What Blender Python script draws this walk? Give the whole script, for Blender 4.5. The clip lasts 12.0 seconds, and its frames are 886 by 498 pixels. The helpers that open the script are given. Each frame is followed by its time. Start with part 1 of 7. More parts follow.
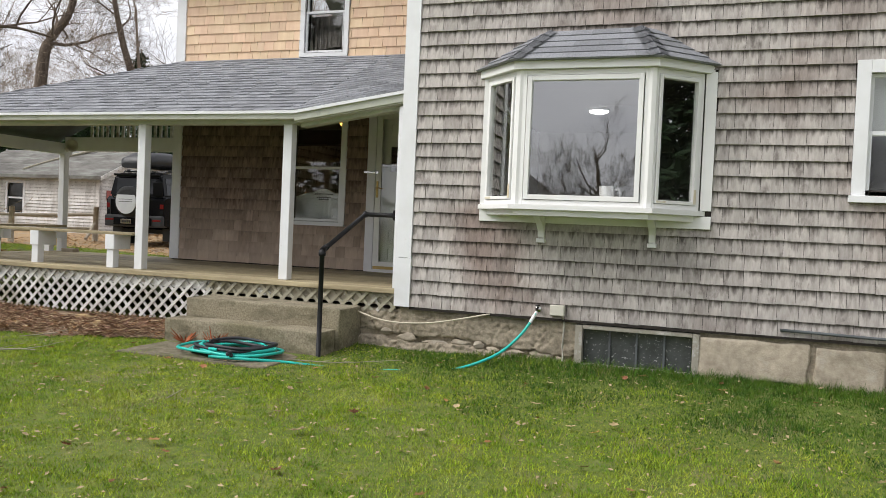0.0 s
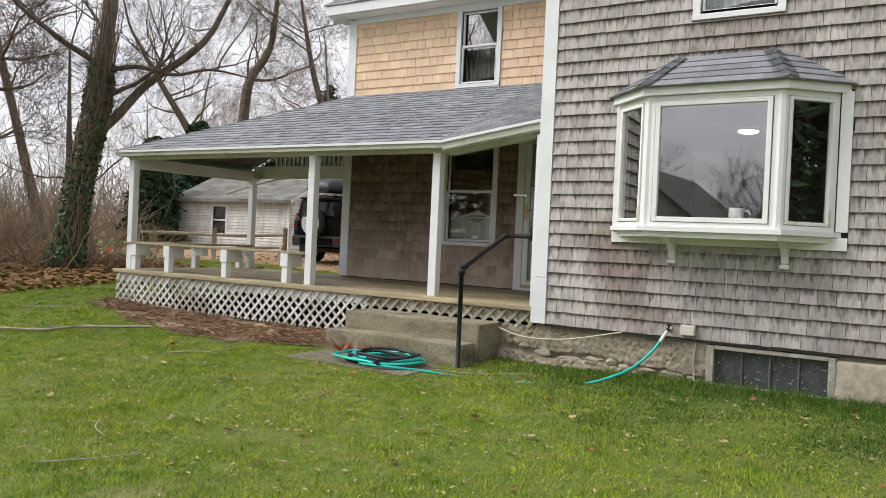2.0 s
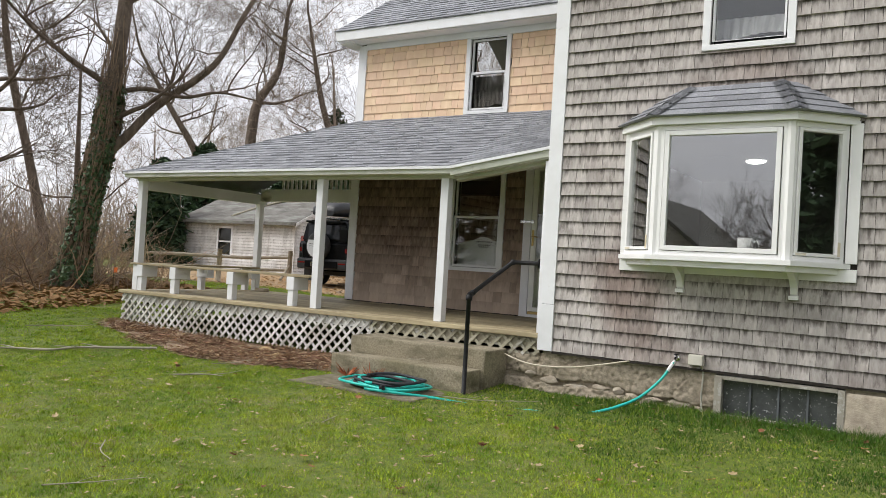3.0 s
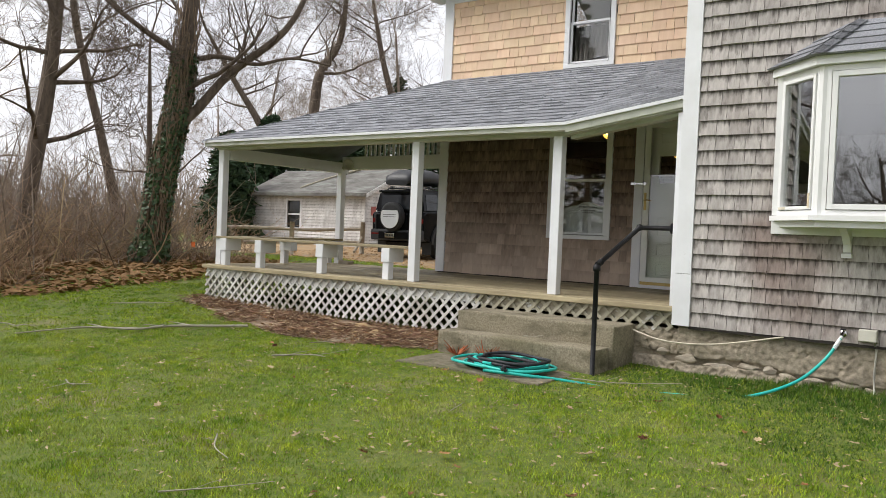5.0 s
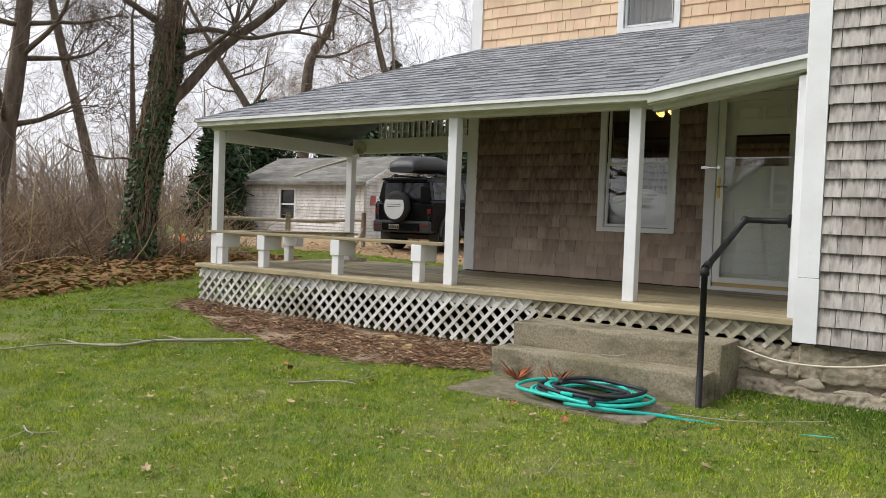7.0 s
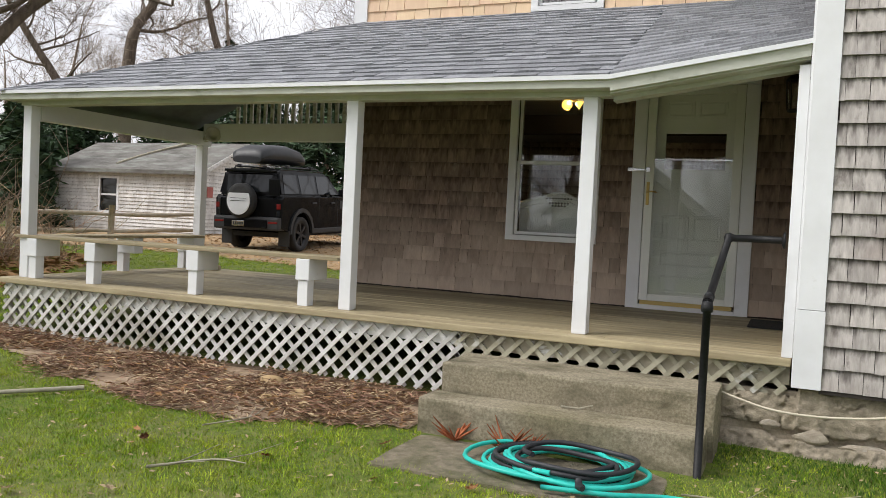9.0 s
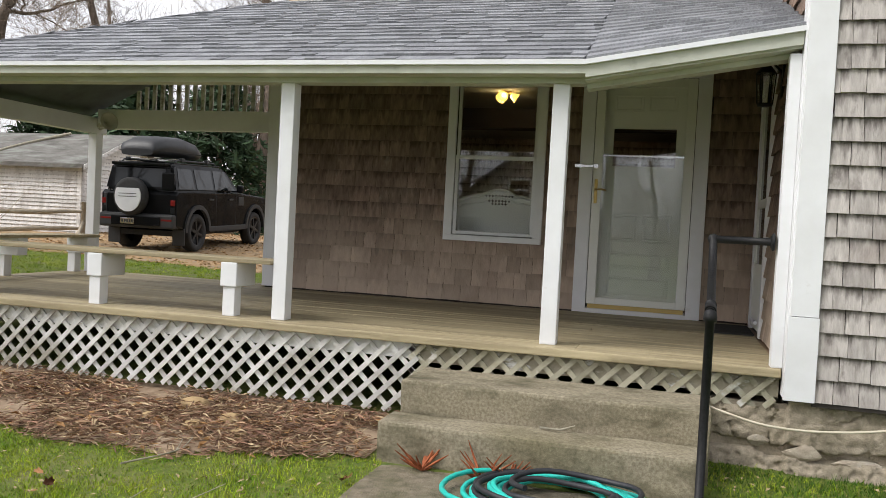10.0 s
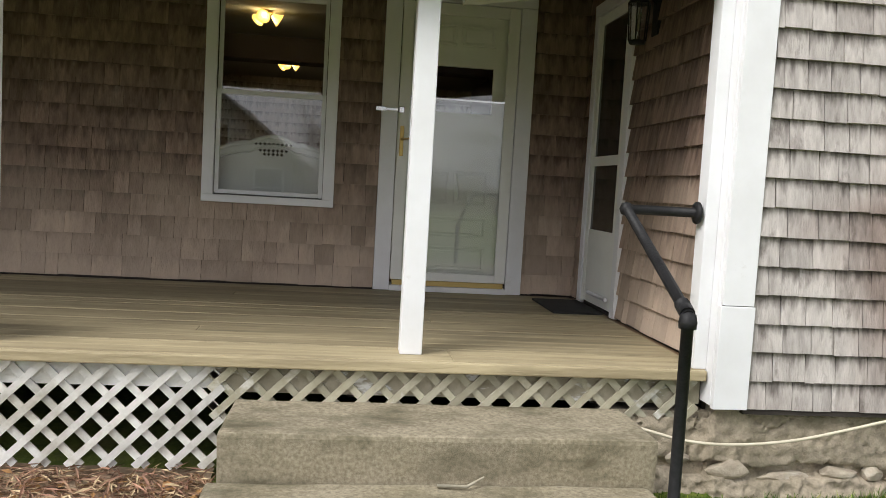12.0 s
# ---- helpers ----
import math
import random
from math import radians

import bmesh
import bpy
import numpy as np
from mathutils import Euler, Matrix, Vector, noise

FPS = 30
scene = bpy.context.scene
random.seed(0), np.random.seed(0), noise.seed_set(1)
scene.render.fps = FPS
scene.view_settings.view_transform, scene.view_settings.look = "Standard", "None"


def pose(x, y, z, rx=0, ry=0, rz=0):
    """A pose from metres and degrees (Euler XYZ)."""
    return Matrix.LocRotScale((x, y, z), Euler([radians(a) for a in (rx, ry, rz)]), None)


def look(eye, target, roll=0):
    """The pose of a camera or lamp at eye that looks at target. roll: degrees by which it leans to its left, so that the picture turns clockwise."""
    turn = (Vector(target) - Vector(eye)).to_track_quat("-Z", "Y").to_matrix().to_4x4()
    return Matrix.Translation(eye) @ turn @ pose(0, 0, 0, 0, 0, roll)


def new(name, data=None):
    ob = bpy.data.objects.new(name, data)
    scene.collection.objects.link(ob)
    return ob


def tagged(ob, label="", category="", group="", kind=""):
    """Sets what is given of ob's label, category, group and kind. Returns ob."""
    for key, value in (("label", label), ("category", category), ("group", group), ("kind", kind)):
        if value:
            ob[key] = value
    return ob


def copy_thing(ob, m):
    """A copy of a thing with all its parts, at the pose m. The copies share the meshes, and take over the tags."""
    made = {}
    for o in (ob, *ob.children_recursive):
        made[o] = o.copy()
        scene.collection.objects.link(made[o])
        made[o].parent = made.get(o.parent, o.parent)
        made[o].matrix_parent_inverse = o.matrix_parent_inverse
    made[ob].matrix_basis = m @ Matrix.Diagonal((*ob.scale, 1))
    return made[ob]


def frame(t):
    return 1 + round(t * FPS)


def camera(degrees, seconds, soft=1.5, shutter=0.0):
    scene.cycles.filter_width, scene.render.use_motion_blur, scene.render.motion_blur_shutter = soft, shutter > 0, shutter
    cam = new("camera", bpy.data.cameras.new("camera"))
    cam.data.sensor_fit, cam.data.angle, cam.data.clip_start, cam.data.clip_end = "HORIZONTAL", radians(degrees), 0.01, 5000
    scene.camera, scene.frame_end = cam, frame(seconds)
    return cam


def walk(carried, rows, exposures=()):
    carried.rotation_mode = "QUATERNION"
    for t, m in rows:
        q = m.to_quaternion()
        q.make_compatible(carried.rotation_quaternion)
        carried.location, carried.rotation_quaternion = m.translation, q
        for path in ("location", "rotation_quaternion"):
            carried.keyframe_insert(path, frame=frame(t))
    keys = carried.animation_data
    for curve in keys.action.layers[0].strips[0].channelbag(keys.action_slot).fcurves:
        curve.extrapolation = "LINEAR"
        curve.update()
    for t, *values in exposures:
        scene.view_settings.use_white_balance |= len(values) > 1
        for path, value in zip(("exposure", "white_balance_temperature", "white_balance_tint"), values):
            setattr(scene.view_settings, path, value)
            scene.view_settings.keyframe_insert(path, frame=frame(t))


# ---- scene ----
cam = camera(57.3, 12.0, soft=0.65)
PATH = [
    (0, (-0.061, -0.208, 1.442), (-0.726, 1.677, 1.391), 2.5),
    (0.5, (0.187, -0.393, 1.445), (-0.68, 1.406, 1.343), 3.0),
    (1, (0.471, -0.435, 1.434), (-0.521, 1.299, 1.333), 2.9),
    (1.5, (0.587, -0.485, 1.462), (-0.462, 1.216, 1.395), 2.6),
    (2, (0.587, -0.484, 1.473), (-0.48, 1.207, 1.451), 2.6),
    (2.5, (0.582, -0.503, 1.47), (-0.491, 1.185, 1.488), 3.1),
    (3, (0.547, -0.505, 1.487), (-0.53, 1.18, 1.524), 3.4),
    (4.8, (-0.33, -0.201, 1.43), (-1.503, 1.419, 1.404), 2.5),
    (5, (-0.445, -0.134, 1.43), (-1.633, 1.475, 1.387), 2.4),
    (5.5, (-0.832, 0.093, 1.436), (-2.044, 1.683, 1.363), 2.0),
    (6, (-1.213, 0.394, 1.438), (-2.428, 1.981, 1.357), 2.0),
    (6.5, (-1.538, 0.631, 1.439), (-2.739, 2.228, 1.362), 2.0),
    (8.3, (-2.934, 1.475, 1.543), (-3.876, 3.238, 1.468), 2.5),
    (8.5, (-3.062, 1.588, 1.558), (-3.96, 3.373, 1.475), 2.5),
    (9, (-3.366, 1.911, 1.585), (-4.16, 3.745, 1.512), 2.8),
    (9.5, (-3.701, 2.121, 1.598), (-4.376, 4.003, 1.534), 2.8),
    (10, (-4.046, 2.372, 1.567), (-4.582, 4.297, 1.503), 3.0),
    (10.5, (-4.363, 2.631, 1.6), (-4.739, 4.594, 1.529), 3.3),
    (11, (-4.704, 2.926, 1.634), (-4.845, 4.918, 1.538), 3.4),
    (11.5, (-4.94, 3.368, 1.597), (-4.897, 5.363, 1.463), 3.5),
    (12, (-5.143, 3.916, 1.61), (-4.903, 5.896, 1.458), 3.3),
]
walk(cam, [(t, look(eye, target, roll)) for t, eye, target, roll in PATH],
     exposures=[(0, 0.61), (8.3, 0.64), (10, 0.72), (11, 0.78), (12, 0.88)])

# ---- world, sun, exposure ----
world = bpy.data.worlds.new("world")
scene.world = world
world.use_nodes = True
wn = world.node_tree.nodes
wl = world.node_tree.links
wn.clear()
w_out = wn.new("ShaderNodeOutputWorld")
w_bg = wn.new("ShaderNodeBackground")
w_sky = wn.new("ShaderNodeTexSky")
w_sky.sky_type = "NISHITA"
w_sky.sun_disc = False
w_sky.sun_elevation = radians(46)
w_sky.sun_rotation = radians(236)
w_sky.air_density, w_sky.dust_density, w_sky.ozone_density = 1.0, 6.0, 1.0
w_hsv = wn.new("ShaderNodeHueSaturation")
w_hsv.inputs["Saturation"].default_value = 0.22
w_geo = wn.new("ShaderNodeTexCoord")
w_map = wn.new("ShaderNodeMapping")
w_map.inputs["Scale"].default_value = (1.0, 1.0, 3.0)
w_noise = wn.new("ShaderNodeTexNoise")
w_noise.inputs["Scale"].default_value = 3.2
w_noise.inputs["Detail"].default_value = 6.0
w_ramp = wn.new("ShaderNodeValToRGB")
w_ramp.color_ramp.elements[0].position, w_ramp.color_ramp.elements[0].color = 0.3, (0.80, 0.80, 0.84, 1)
w_ramp.color_ramp.elements[1].position, w_ramp.color_ramp.elements[1].color = 0.7, (1.06, 1.05, 1.05, 1)
w_flat = wn.new("ShaderNodeMix")
w_flat.data_type = "RGBA"
w_flat.inputs["Factor"].default_value = 0.72
w_flat.inputs[7].default_value = (7.6, 7.7, 8.0, 1)
w_mul = wn.new("ShaderNodeMix")
w_mul.data_type, w_mul.blend_type = "RGBA", "MULTIPLY"
w_mul.inputs["Factor"].default_value = 1.0
wl.new(w_sky.outputs[0], w_hsv.inputs["Color"])
wl.new(w_hsv.outputs[0], w_flat.inputs[6])
wl.new(w_geo.outputs["Generated"], w_map.inputs[0])
wl.new(w_map.outputs[0], w_noise.inputs["Vector"])
wl.new(w_noise.outputs[0], w_ramp.inputs[0])
wl.new(w_flat.outputs[2], w_mul.inputs[6])
wl.new(w_ramp.outputs[0], w_mul.inputs[7])
wl.new(w_mul.outputs[2], w_bg.inputs["Color"])
w_bg.inputs["Strength"].default_value = 0.112
wl.new(w_bg.outputs[0], w_out.inputs[0])

sun = new("sun", bpy.data.lights.new("sun", "SUN"))
sun.data.energy, sun.data.angle, sun.data.color = 1.7, radians(30), (1.0, 0.97, 0.93)
sun.matrix_world = look((-24, -16, 30), (0, 0, 0))


# ---- materials ----
def mat(name, c1, c2=None, scale=6.0, rough=0.75, bump=0.25, bscale=40.0, metal=0.0, stretch=(1, 1, 1), rnd=0.0, island=0.0,
        stain=None, stain_scale=1.2, stain_at=(0.5, 0.68), stain_stretch=(1, 1, 1), spec=0.4, emit=None, power=0.0, glass=0.0, hue=0.0, bleach_lit=None, ior=0.0, damp=None, shift=False, course=None):
    m = bpy.data.materials.new(name)
    m.use_nodes = True
    nt, N, L = m.node_tree, m.node_tree.nodes, m.node_tree.links
    b = N["Principled BSDF"]
    b.inputs["Roughness"].default_value = rough
    b.inputs["Metallic"].default_value = metal
    b.inputs["Specular IOR Level"].default_value = spec
    if ior:
        b.inputs["IOR"].default_value = ior
    if glass:
        b.inputs["Transmission Weight"].default_value = glass
    c2 = c2 or tuple(v * 0.8 for v in c1)
    geo = N.new("ShaderNodeNewGeometry")
    mp = N.new("ShaderNodeMapping")
    mp.inputs["Scale"].default_value = stretch
    place = geo.outputs["Position"]
    if shift:
        # every piece is cut from another stretch of wood
        oi = N.new("ShaderNodeObjectInfo")
        sm = N.new("ShaderNodeMath")
        L.new(oi.outputs["Random"], sm.inputs[0])
        L.new(geo.outputs["Random Per Island"], sm.inputs[1])
        sc = N.new("ShaderNodeVectorMath")
        sc.operation = "MULTIPLY_ADD"
        sc.inputs[1].default_value = (61.0, 47.0, 83.0)
        L.new(sm.outputs[0], sc.inputs[0])
        L.new(place, sc.inputs[2])
        place = sc.outputs[0]
    L.new(place, mp.inputs[0])
    n1 = N.new("ShaderNodeTexNoise")
    n1.inputs["Scale"].default_value = scale
    n1.inputs["Detail"].default_value = 7
    n1.inputs["Roughness"].default_value = 0.62
    L.new(mp.outputs[0], n1.inputs["Vector"])
    r1 = N.new("ShaderNodeValToRGB")
    r1.color_ramp.elements[0].position, r1.color_ramp.elements[0].color = 0.32, (*c1, 1)
    r1.color_ramp.elements[1].position, r1.color_ramp.elements[1].color = 0.68, (*c2, 1)
    L.new(n1.outputs[0], r1.inputs[0])
    col = r1.outputs[0]
    if stain:
        mp2 = N.new("ShaderNodeMapping")
        mp2.inputs["Scale"].default_value = stain_stretch
        L.new(place, mp2.inputs[0])
        n2 = N.new("ShaderNodeTexNoise")
        n2.inputs["Scale"].default_value = stain_scale
        n2.inputs["Detail"].default_value = 6
        n2.inputs["Roughness"].default_value = 0.65
        L.new(mp2.outputs[0], n2.inputs["Vector"])
        r2 = N.new("ShaderNodeValToRGB")
        r2.color_ramp.elements[0].position, r2.color_ramp.elements[0].color = stain_at[0], (0, 0, 0, 1)
        r2.color_ramp.elements[1].position, r2.color_ramp.elements[1].color = stain_at[1], (1, 1, 1, 1)
        L.new(n2.outputs[0], r2.inputs[0])
        mx = N.new("ShaderNodeMix")
        mx.data_type = "RGBA"
        mx.inputs[7].default_value = (*stain, 1)
        L.new(r2.outputs[0], mx.inputs["Factor"])
        L.new(col, mx.inputs[6])
        col = mx.outputs[2]
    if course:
        # ragged run-off stains plus painted-in shade below each butt edge above: colour, foot of the first course,
        # exposure, reach
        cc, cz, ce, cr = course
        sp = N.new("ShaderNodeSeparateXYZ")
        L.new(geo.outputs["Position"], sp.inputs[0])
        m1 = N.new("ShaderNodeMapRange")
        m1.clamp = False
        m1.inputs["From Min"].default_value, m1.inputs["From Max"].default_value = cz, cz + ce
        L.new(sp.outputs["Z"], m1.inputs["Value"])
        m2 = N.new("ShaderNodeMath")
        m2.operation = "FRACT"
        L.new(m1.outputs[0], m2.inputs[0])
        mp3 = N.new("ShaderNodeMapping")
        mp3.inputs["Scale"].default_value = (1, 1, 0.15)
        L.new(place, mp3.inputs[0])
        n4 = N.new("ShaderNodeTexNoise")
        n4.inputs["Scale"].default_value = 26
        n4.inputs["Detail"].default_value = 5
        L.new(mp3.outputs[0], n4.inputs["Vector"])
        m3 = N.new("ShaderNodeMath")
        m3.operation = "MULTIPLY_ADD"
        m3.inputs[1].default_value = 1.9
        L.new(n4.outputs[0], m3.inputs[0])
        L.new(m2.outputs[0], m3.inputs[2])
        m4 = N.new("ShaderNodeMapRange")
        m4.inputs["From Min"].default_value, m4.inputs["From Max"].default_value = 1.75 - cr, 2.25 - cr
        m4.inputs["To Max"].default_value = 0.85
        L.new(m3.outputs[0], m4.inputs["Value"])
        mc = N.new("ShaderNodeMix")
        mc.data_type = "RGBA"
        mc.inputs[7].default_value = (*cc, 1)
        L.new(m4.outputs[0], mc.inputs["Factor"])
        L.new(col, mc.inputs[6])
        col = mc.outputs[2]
    if damp:
        # broad damp blotches, a second scale of staining
        nd = N.new("ShaderNodeTexNoise")
        nd.inputs["Scale"].default_value = 0.75
        nd.inputs["Detail"].default_value = 5
        L.new(geo.outputs["Position"], nd.inputs["Vector"])
        rd = N.new("ShaderNodeValToRGB")
        rd.color_ramp.elements[0].position, rd.color_ramp.elements[0].color = 0.5, (1, 1, 1, 1)
        rd.color_ramp.elements[1].position, rd.color_ramp.elements[1].color = 0.68, (*damp, 1)
        L.new(nd.outputs[0], rd.inputs[0])
        md = N.new("ShaderNodeMix")
        md.data_type, md.blend_type = "RGBA", "MULTIPLY"
        md.inputs["Factor"].default_value = 1.0
        L.new(col, md.inputs[6])
        L.new(rd.outputs[0], md.inputs[7])
        col = md.outputs[2]
    if bleach_lit:
        # rain-splash weathering, carried higher to paint in light on the lower wall: a ragged paler band between two
        # heights
        bc, bz0, bz1 = bleach_lit
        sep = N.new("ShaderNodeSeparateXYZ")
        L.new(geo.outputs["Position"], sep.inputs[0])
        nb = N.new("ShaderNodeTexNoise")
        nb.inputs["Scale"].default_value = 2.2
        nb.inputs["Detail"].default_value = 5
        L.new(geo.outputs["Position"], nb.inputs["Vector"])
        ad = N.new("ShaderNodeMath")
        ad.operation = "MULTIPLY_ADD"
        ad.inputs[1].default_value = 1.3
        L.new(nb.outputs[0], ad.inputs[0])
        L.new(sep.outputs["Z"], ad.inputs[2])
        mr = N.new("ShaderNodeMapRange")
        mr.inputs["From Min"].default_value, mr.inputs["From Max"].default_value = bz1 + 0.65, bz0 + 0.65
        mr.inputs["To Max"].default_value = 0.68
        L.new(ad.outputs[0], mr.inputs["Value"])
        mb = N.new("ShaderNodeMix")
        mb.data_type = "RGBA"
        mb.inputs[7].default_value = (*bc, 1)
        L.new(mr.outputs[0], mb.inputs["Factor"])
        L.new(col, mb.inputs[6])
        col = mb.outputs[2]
    for amount, src in ((rnd, "obj"), (island, "isl")):
        if not amount:
            continue
        if src == "obj":
            o = N.new("ShaderNodeObjectInfo").outputs["Random"]
        else:
            o = geo.outputs["Random Per Island"]
        rr = N.new("ShaderNodeMapRange")
        rr.inputs["To Min"].default_value, rr.inputs["To Max"].default_value = 1 - amount, 1 + amount
        L.new(o, rr.inputs["Value"])
        hs = N.new("ShaderNodeHueSaturation")
        L.new(rr.outputs[0], hs.inputs["Value"])
        if hue:
            rh = N.new("ShaderNodeMapRange")
            rh.inputs["To Min"].default_value, rh.inputs["To Max"].default_value = 0.5 - hue, 0.5 + hue
            mm = N.new("ShaderNodeMath")
            mm.operation = "FRACT"
            m7 = N.new("ShaderNodeMath")
            m7.operation = "MULTIPLY"
            m7.inputs[1].default_value = 7.3
            L.new(o, m7.inputs[0])
            L.new(m7.outputs[0], mm.inputs[0])
            L.new(mm.outputs[0], rh.inputs["Value"])
            L.new(rh.outputs[0], hs.inputs["Hue"])
        L.new(col, hs.inputs["Color"])
        col = hs.outputs[0]
    L.new(col, b.inputs["Base Color"])
    if bump:
        n3 = N.new("ShaderNodeTexNoise")
        n3.inputs["Scale"].default_value = bscale
        n3.inputs["Detail"].default_value = 4
        L.new(mp.outputs[0], n3.inputs["Vector"])
        bp = N.new("ShaderNodeBump")
        bp.inputs["Strength"].default_value = bump
        bp.inputs["Distance"].default_value = 0.01
        L.new(n3.outputs[0], bp.inputs["Height"])
        L.new(bp.outputs[0], b.inputs["Normal"])
    if emit:
        b.inputs["Emission Color"].default_value = (*emit, 1)
        b.inputs["Emission Strength"].default_value = power
    return m


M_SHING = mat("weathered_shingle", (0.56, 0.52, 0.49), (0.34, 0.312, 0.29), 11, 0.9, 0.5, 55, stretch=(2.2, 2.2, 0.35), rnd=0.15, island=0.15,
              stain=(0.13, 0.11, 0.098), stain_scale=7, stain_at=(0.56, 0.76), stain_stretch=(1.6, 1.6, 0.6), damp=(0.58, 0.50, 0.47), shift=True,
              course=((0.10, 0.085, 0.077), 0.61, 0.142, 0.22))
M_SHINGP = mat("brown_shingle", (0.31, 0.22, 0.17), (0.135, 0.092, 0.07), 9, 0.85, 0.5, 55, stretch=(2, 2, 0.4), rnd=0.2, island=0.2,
               stain=(0.36, 0.295, 0.245), stain_scale=6, stain_at=(0.6, 0.8), stain_stretch=(1.4, 1.4, 0.4), bleach_lit=((0.64, 0.52, 0.41), 0.75, 1.9), shift=True,
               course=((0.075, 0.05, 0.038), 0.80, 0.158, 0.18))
M_SHINGN = mat("new_cedar_shingle", (0.82, 0.615, 0.43), (0.72, 0.51, 0.34), 5, 0.75, 0.2, 60, stretch=(2, 2, 0.25), rnd=0.08, island=0.08, shift=True, hue=0.008)
M_SHEATH = mat("dark_sheathing", (0.05, 0.042, 0.036), (0.03, 0.025, 0.022), 5, 0.95)
M_WHITE = mat("white_trim_paint", (0.80, 0.81, 0.83), (0.73, 0.735, 0.745), 3, 0.55, 0.08, 30, stain=(0.52, 0.50, 0.46), stain_scale=5, stain_at=(0.64, 0.85))
M_WPEEL = mat("peeling_white_paint", (0.66, 0.66, 0.63), (0.48, 0.47, 0.43), 9, 0.8, 0.35, 40, stain=(0.27, 0.245, 0.19), stain_scale=9, stain_at=(0.5, 0.62), rnd=0.12)
M_LATTICE = mat("weathered_lattice_paint", (0.72, 0.72, 0.69), (0.55, 0.54, 0.50), 9, 0.85, 0.3, 40, stain=(0.27, 0.25, 0.18), stain_scale=1.8, stain_at=(0.5, 0.7), rnd=0.15)
M_RIMB = mat("bare_flaking_rim_wood", (0.36, 0.33, 0.25), (0.24, 0.215, 0.155), 8, 0.85, 0.3, 40, stain=(0.64, 0.64, 0.61), stain_scale=7, stain_at=(0.56, 0.62), stain_stretch=(0.5, 1, 1.5))
M_LATTICE2 = mat("mossy_bare_lattice", (0.42, 0.40, 0.31), (0.30, 0.28, 0.20), 9, 0.85, 0.35, 40, stain=(0.62, 0.61, 0.57), stain_scale=5, stain_at=(0.55, 0.68), rnd=0.2)
M_SILL = mat("cream_trim_paint", (0.56, 0.57, 0.50), (0.44, 0.45, 0.38), 4, 0.7, 0.15, 30, stain=(0.26, 0.25, 0.19), stain_scale=4, stain_at=(0.6, 0.8))
M_DECK = mat("greenish_deck_wood", (0.42, 0.355, 0.22), (0.25, 0.205, 0.125), 9, 0.6, 0.35, 60, stretch=(0.1, 1.6, 1), rnd=0.2,
             stain=(0.16, 0.13, 0.08), stain_scale=5, stain_at=(0.5, 0.8), stain_stretch=(0.25, 1.6, 1), shift=True)
M_ROOF = mat("grey_asphalt_shingle", (0.32, 0.33, 0.352), (0.185, 0.19, 0.206), 70, 0.92, 0.6, 180, rnd=0.2, island=0.2)
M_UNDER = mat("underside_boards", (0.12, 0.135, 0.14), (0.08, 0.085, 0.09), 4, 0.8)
M_CONC = mat("old_concrete", (0.37, 0.325, 0.235), (0.18, 0.155, 0.105), 55, 0.92, 0.45, 210, stain=(0.10, 0.088, 0.052), stain_scale=3.2, stain_at=(0.47, 0.68), stain_stretch=(0.6, 1, 1.2), damp=(0.62, 0.62, 0.5))
M_SLAB = mat("sunken_mossy_concrete", (0.25, 0.215, 0.155), (0.13, 0.11, 0.075), 16, 0.95, 1.0, 90, stain=(0.085, 0.085, 0.035), stain_scale=2.6, stain_at=(0.46, 0.66))
M_STONE = mat("foundation_stone", (0.44, 0.385, 0.30), (0.27, 0.23, 0.175), 14, 0.92, 0.5, 70, rnd=0.2, stain=(0.47, 0.44, 0.38), stain_scale=3, stain_at=(0.55, 0.75))
M_MORTAR = mat("foundation_mortar", (0.43, 0.37, 0.28), (0.23, 0.195, 0.145), 23, 0.95, 0.5, 90, stain=(0.17, 0.15, 0.10), stain_scale=2.2, stain_at=(0.5, 0.72))
M_BLACK = mat("black_iron_paint", (0.012, 0.012, 0.013), (0.022, 0.022, 0.023), 30, 0.5, 0.2, 80, spec=0.2)


def pane_glass(name, head_on):
    """Thin clear glass: lets light straight through, with a mirror gloss that grows towards grazing."""
    m = bpy.data.materials.new(name)
    m.use_nodes = True
    N, L = m.node_tree.nodes, m.node_tree.links
    N.remove(N["Principled BSDF"])
    facing = N.new("ShaderNodeLayerWeight")
    p5 = N.new("ShaderNodeMath")
    p5.operation = "POWER"
    p5.inputs[1].default_value = 5.0
    L.new(facing.outputs["Facing"], p5.inputs[0])
    fr = N.new("ShaderNodeMapRange")
    fr.inputs["To Min"].default_value = head_on
    L.new(p5.outputs[0], fr.inputs["Value"])
    clear = N.new("ShaderNodeBsdfTransparent")
    clear.inputs["Color"].default_value = (0.95, 0.96, 0.955, 1)
    gloss = N.new("ShaderNodeBsdfGlossy")
    gloss.inputs["Roughness"].default_value = 0.01
    mix = N.new("ShaderNodeMixShader")
    L.new(fr.outputs[0], mix.inputs[0])
    L.new(clear.outputs[0], mix.inputs[1])
    L.new(gloss.outputs[0], mix.inputs[2])
    L.new(mix.outputs[0], N["Material Output"].inputs["Surface"])
    return m


M_GLASS = pane_glass("window_glass", 0.08)
M_BAYGL = pane_glass("bay_window_glass", 0.24)
M_INT = mat("interior_plaster", (0.42, 0.43, 0.40), (0.38, 0.39, 0.36), 2, 0.85, 0.05)
M_INTFL = mat("interior_wood_floor", (0.22, 0.14, 0.08), (0.15, 0.09, 0.05), 4, 0.5, 0.1, stretch=(1, 0.1, 1))


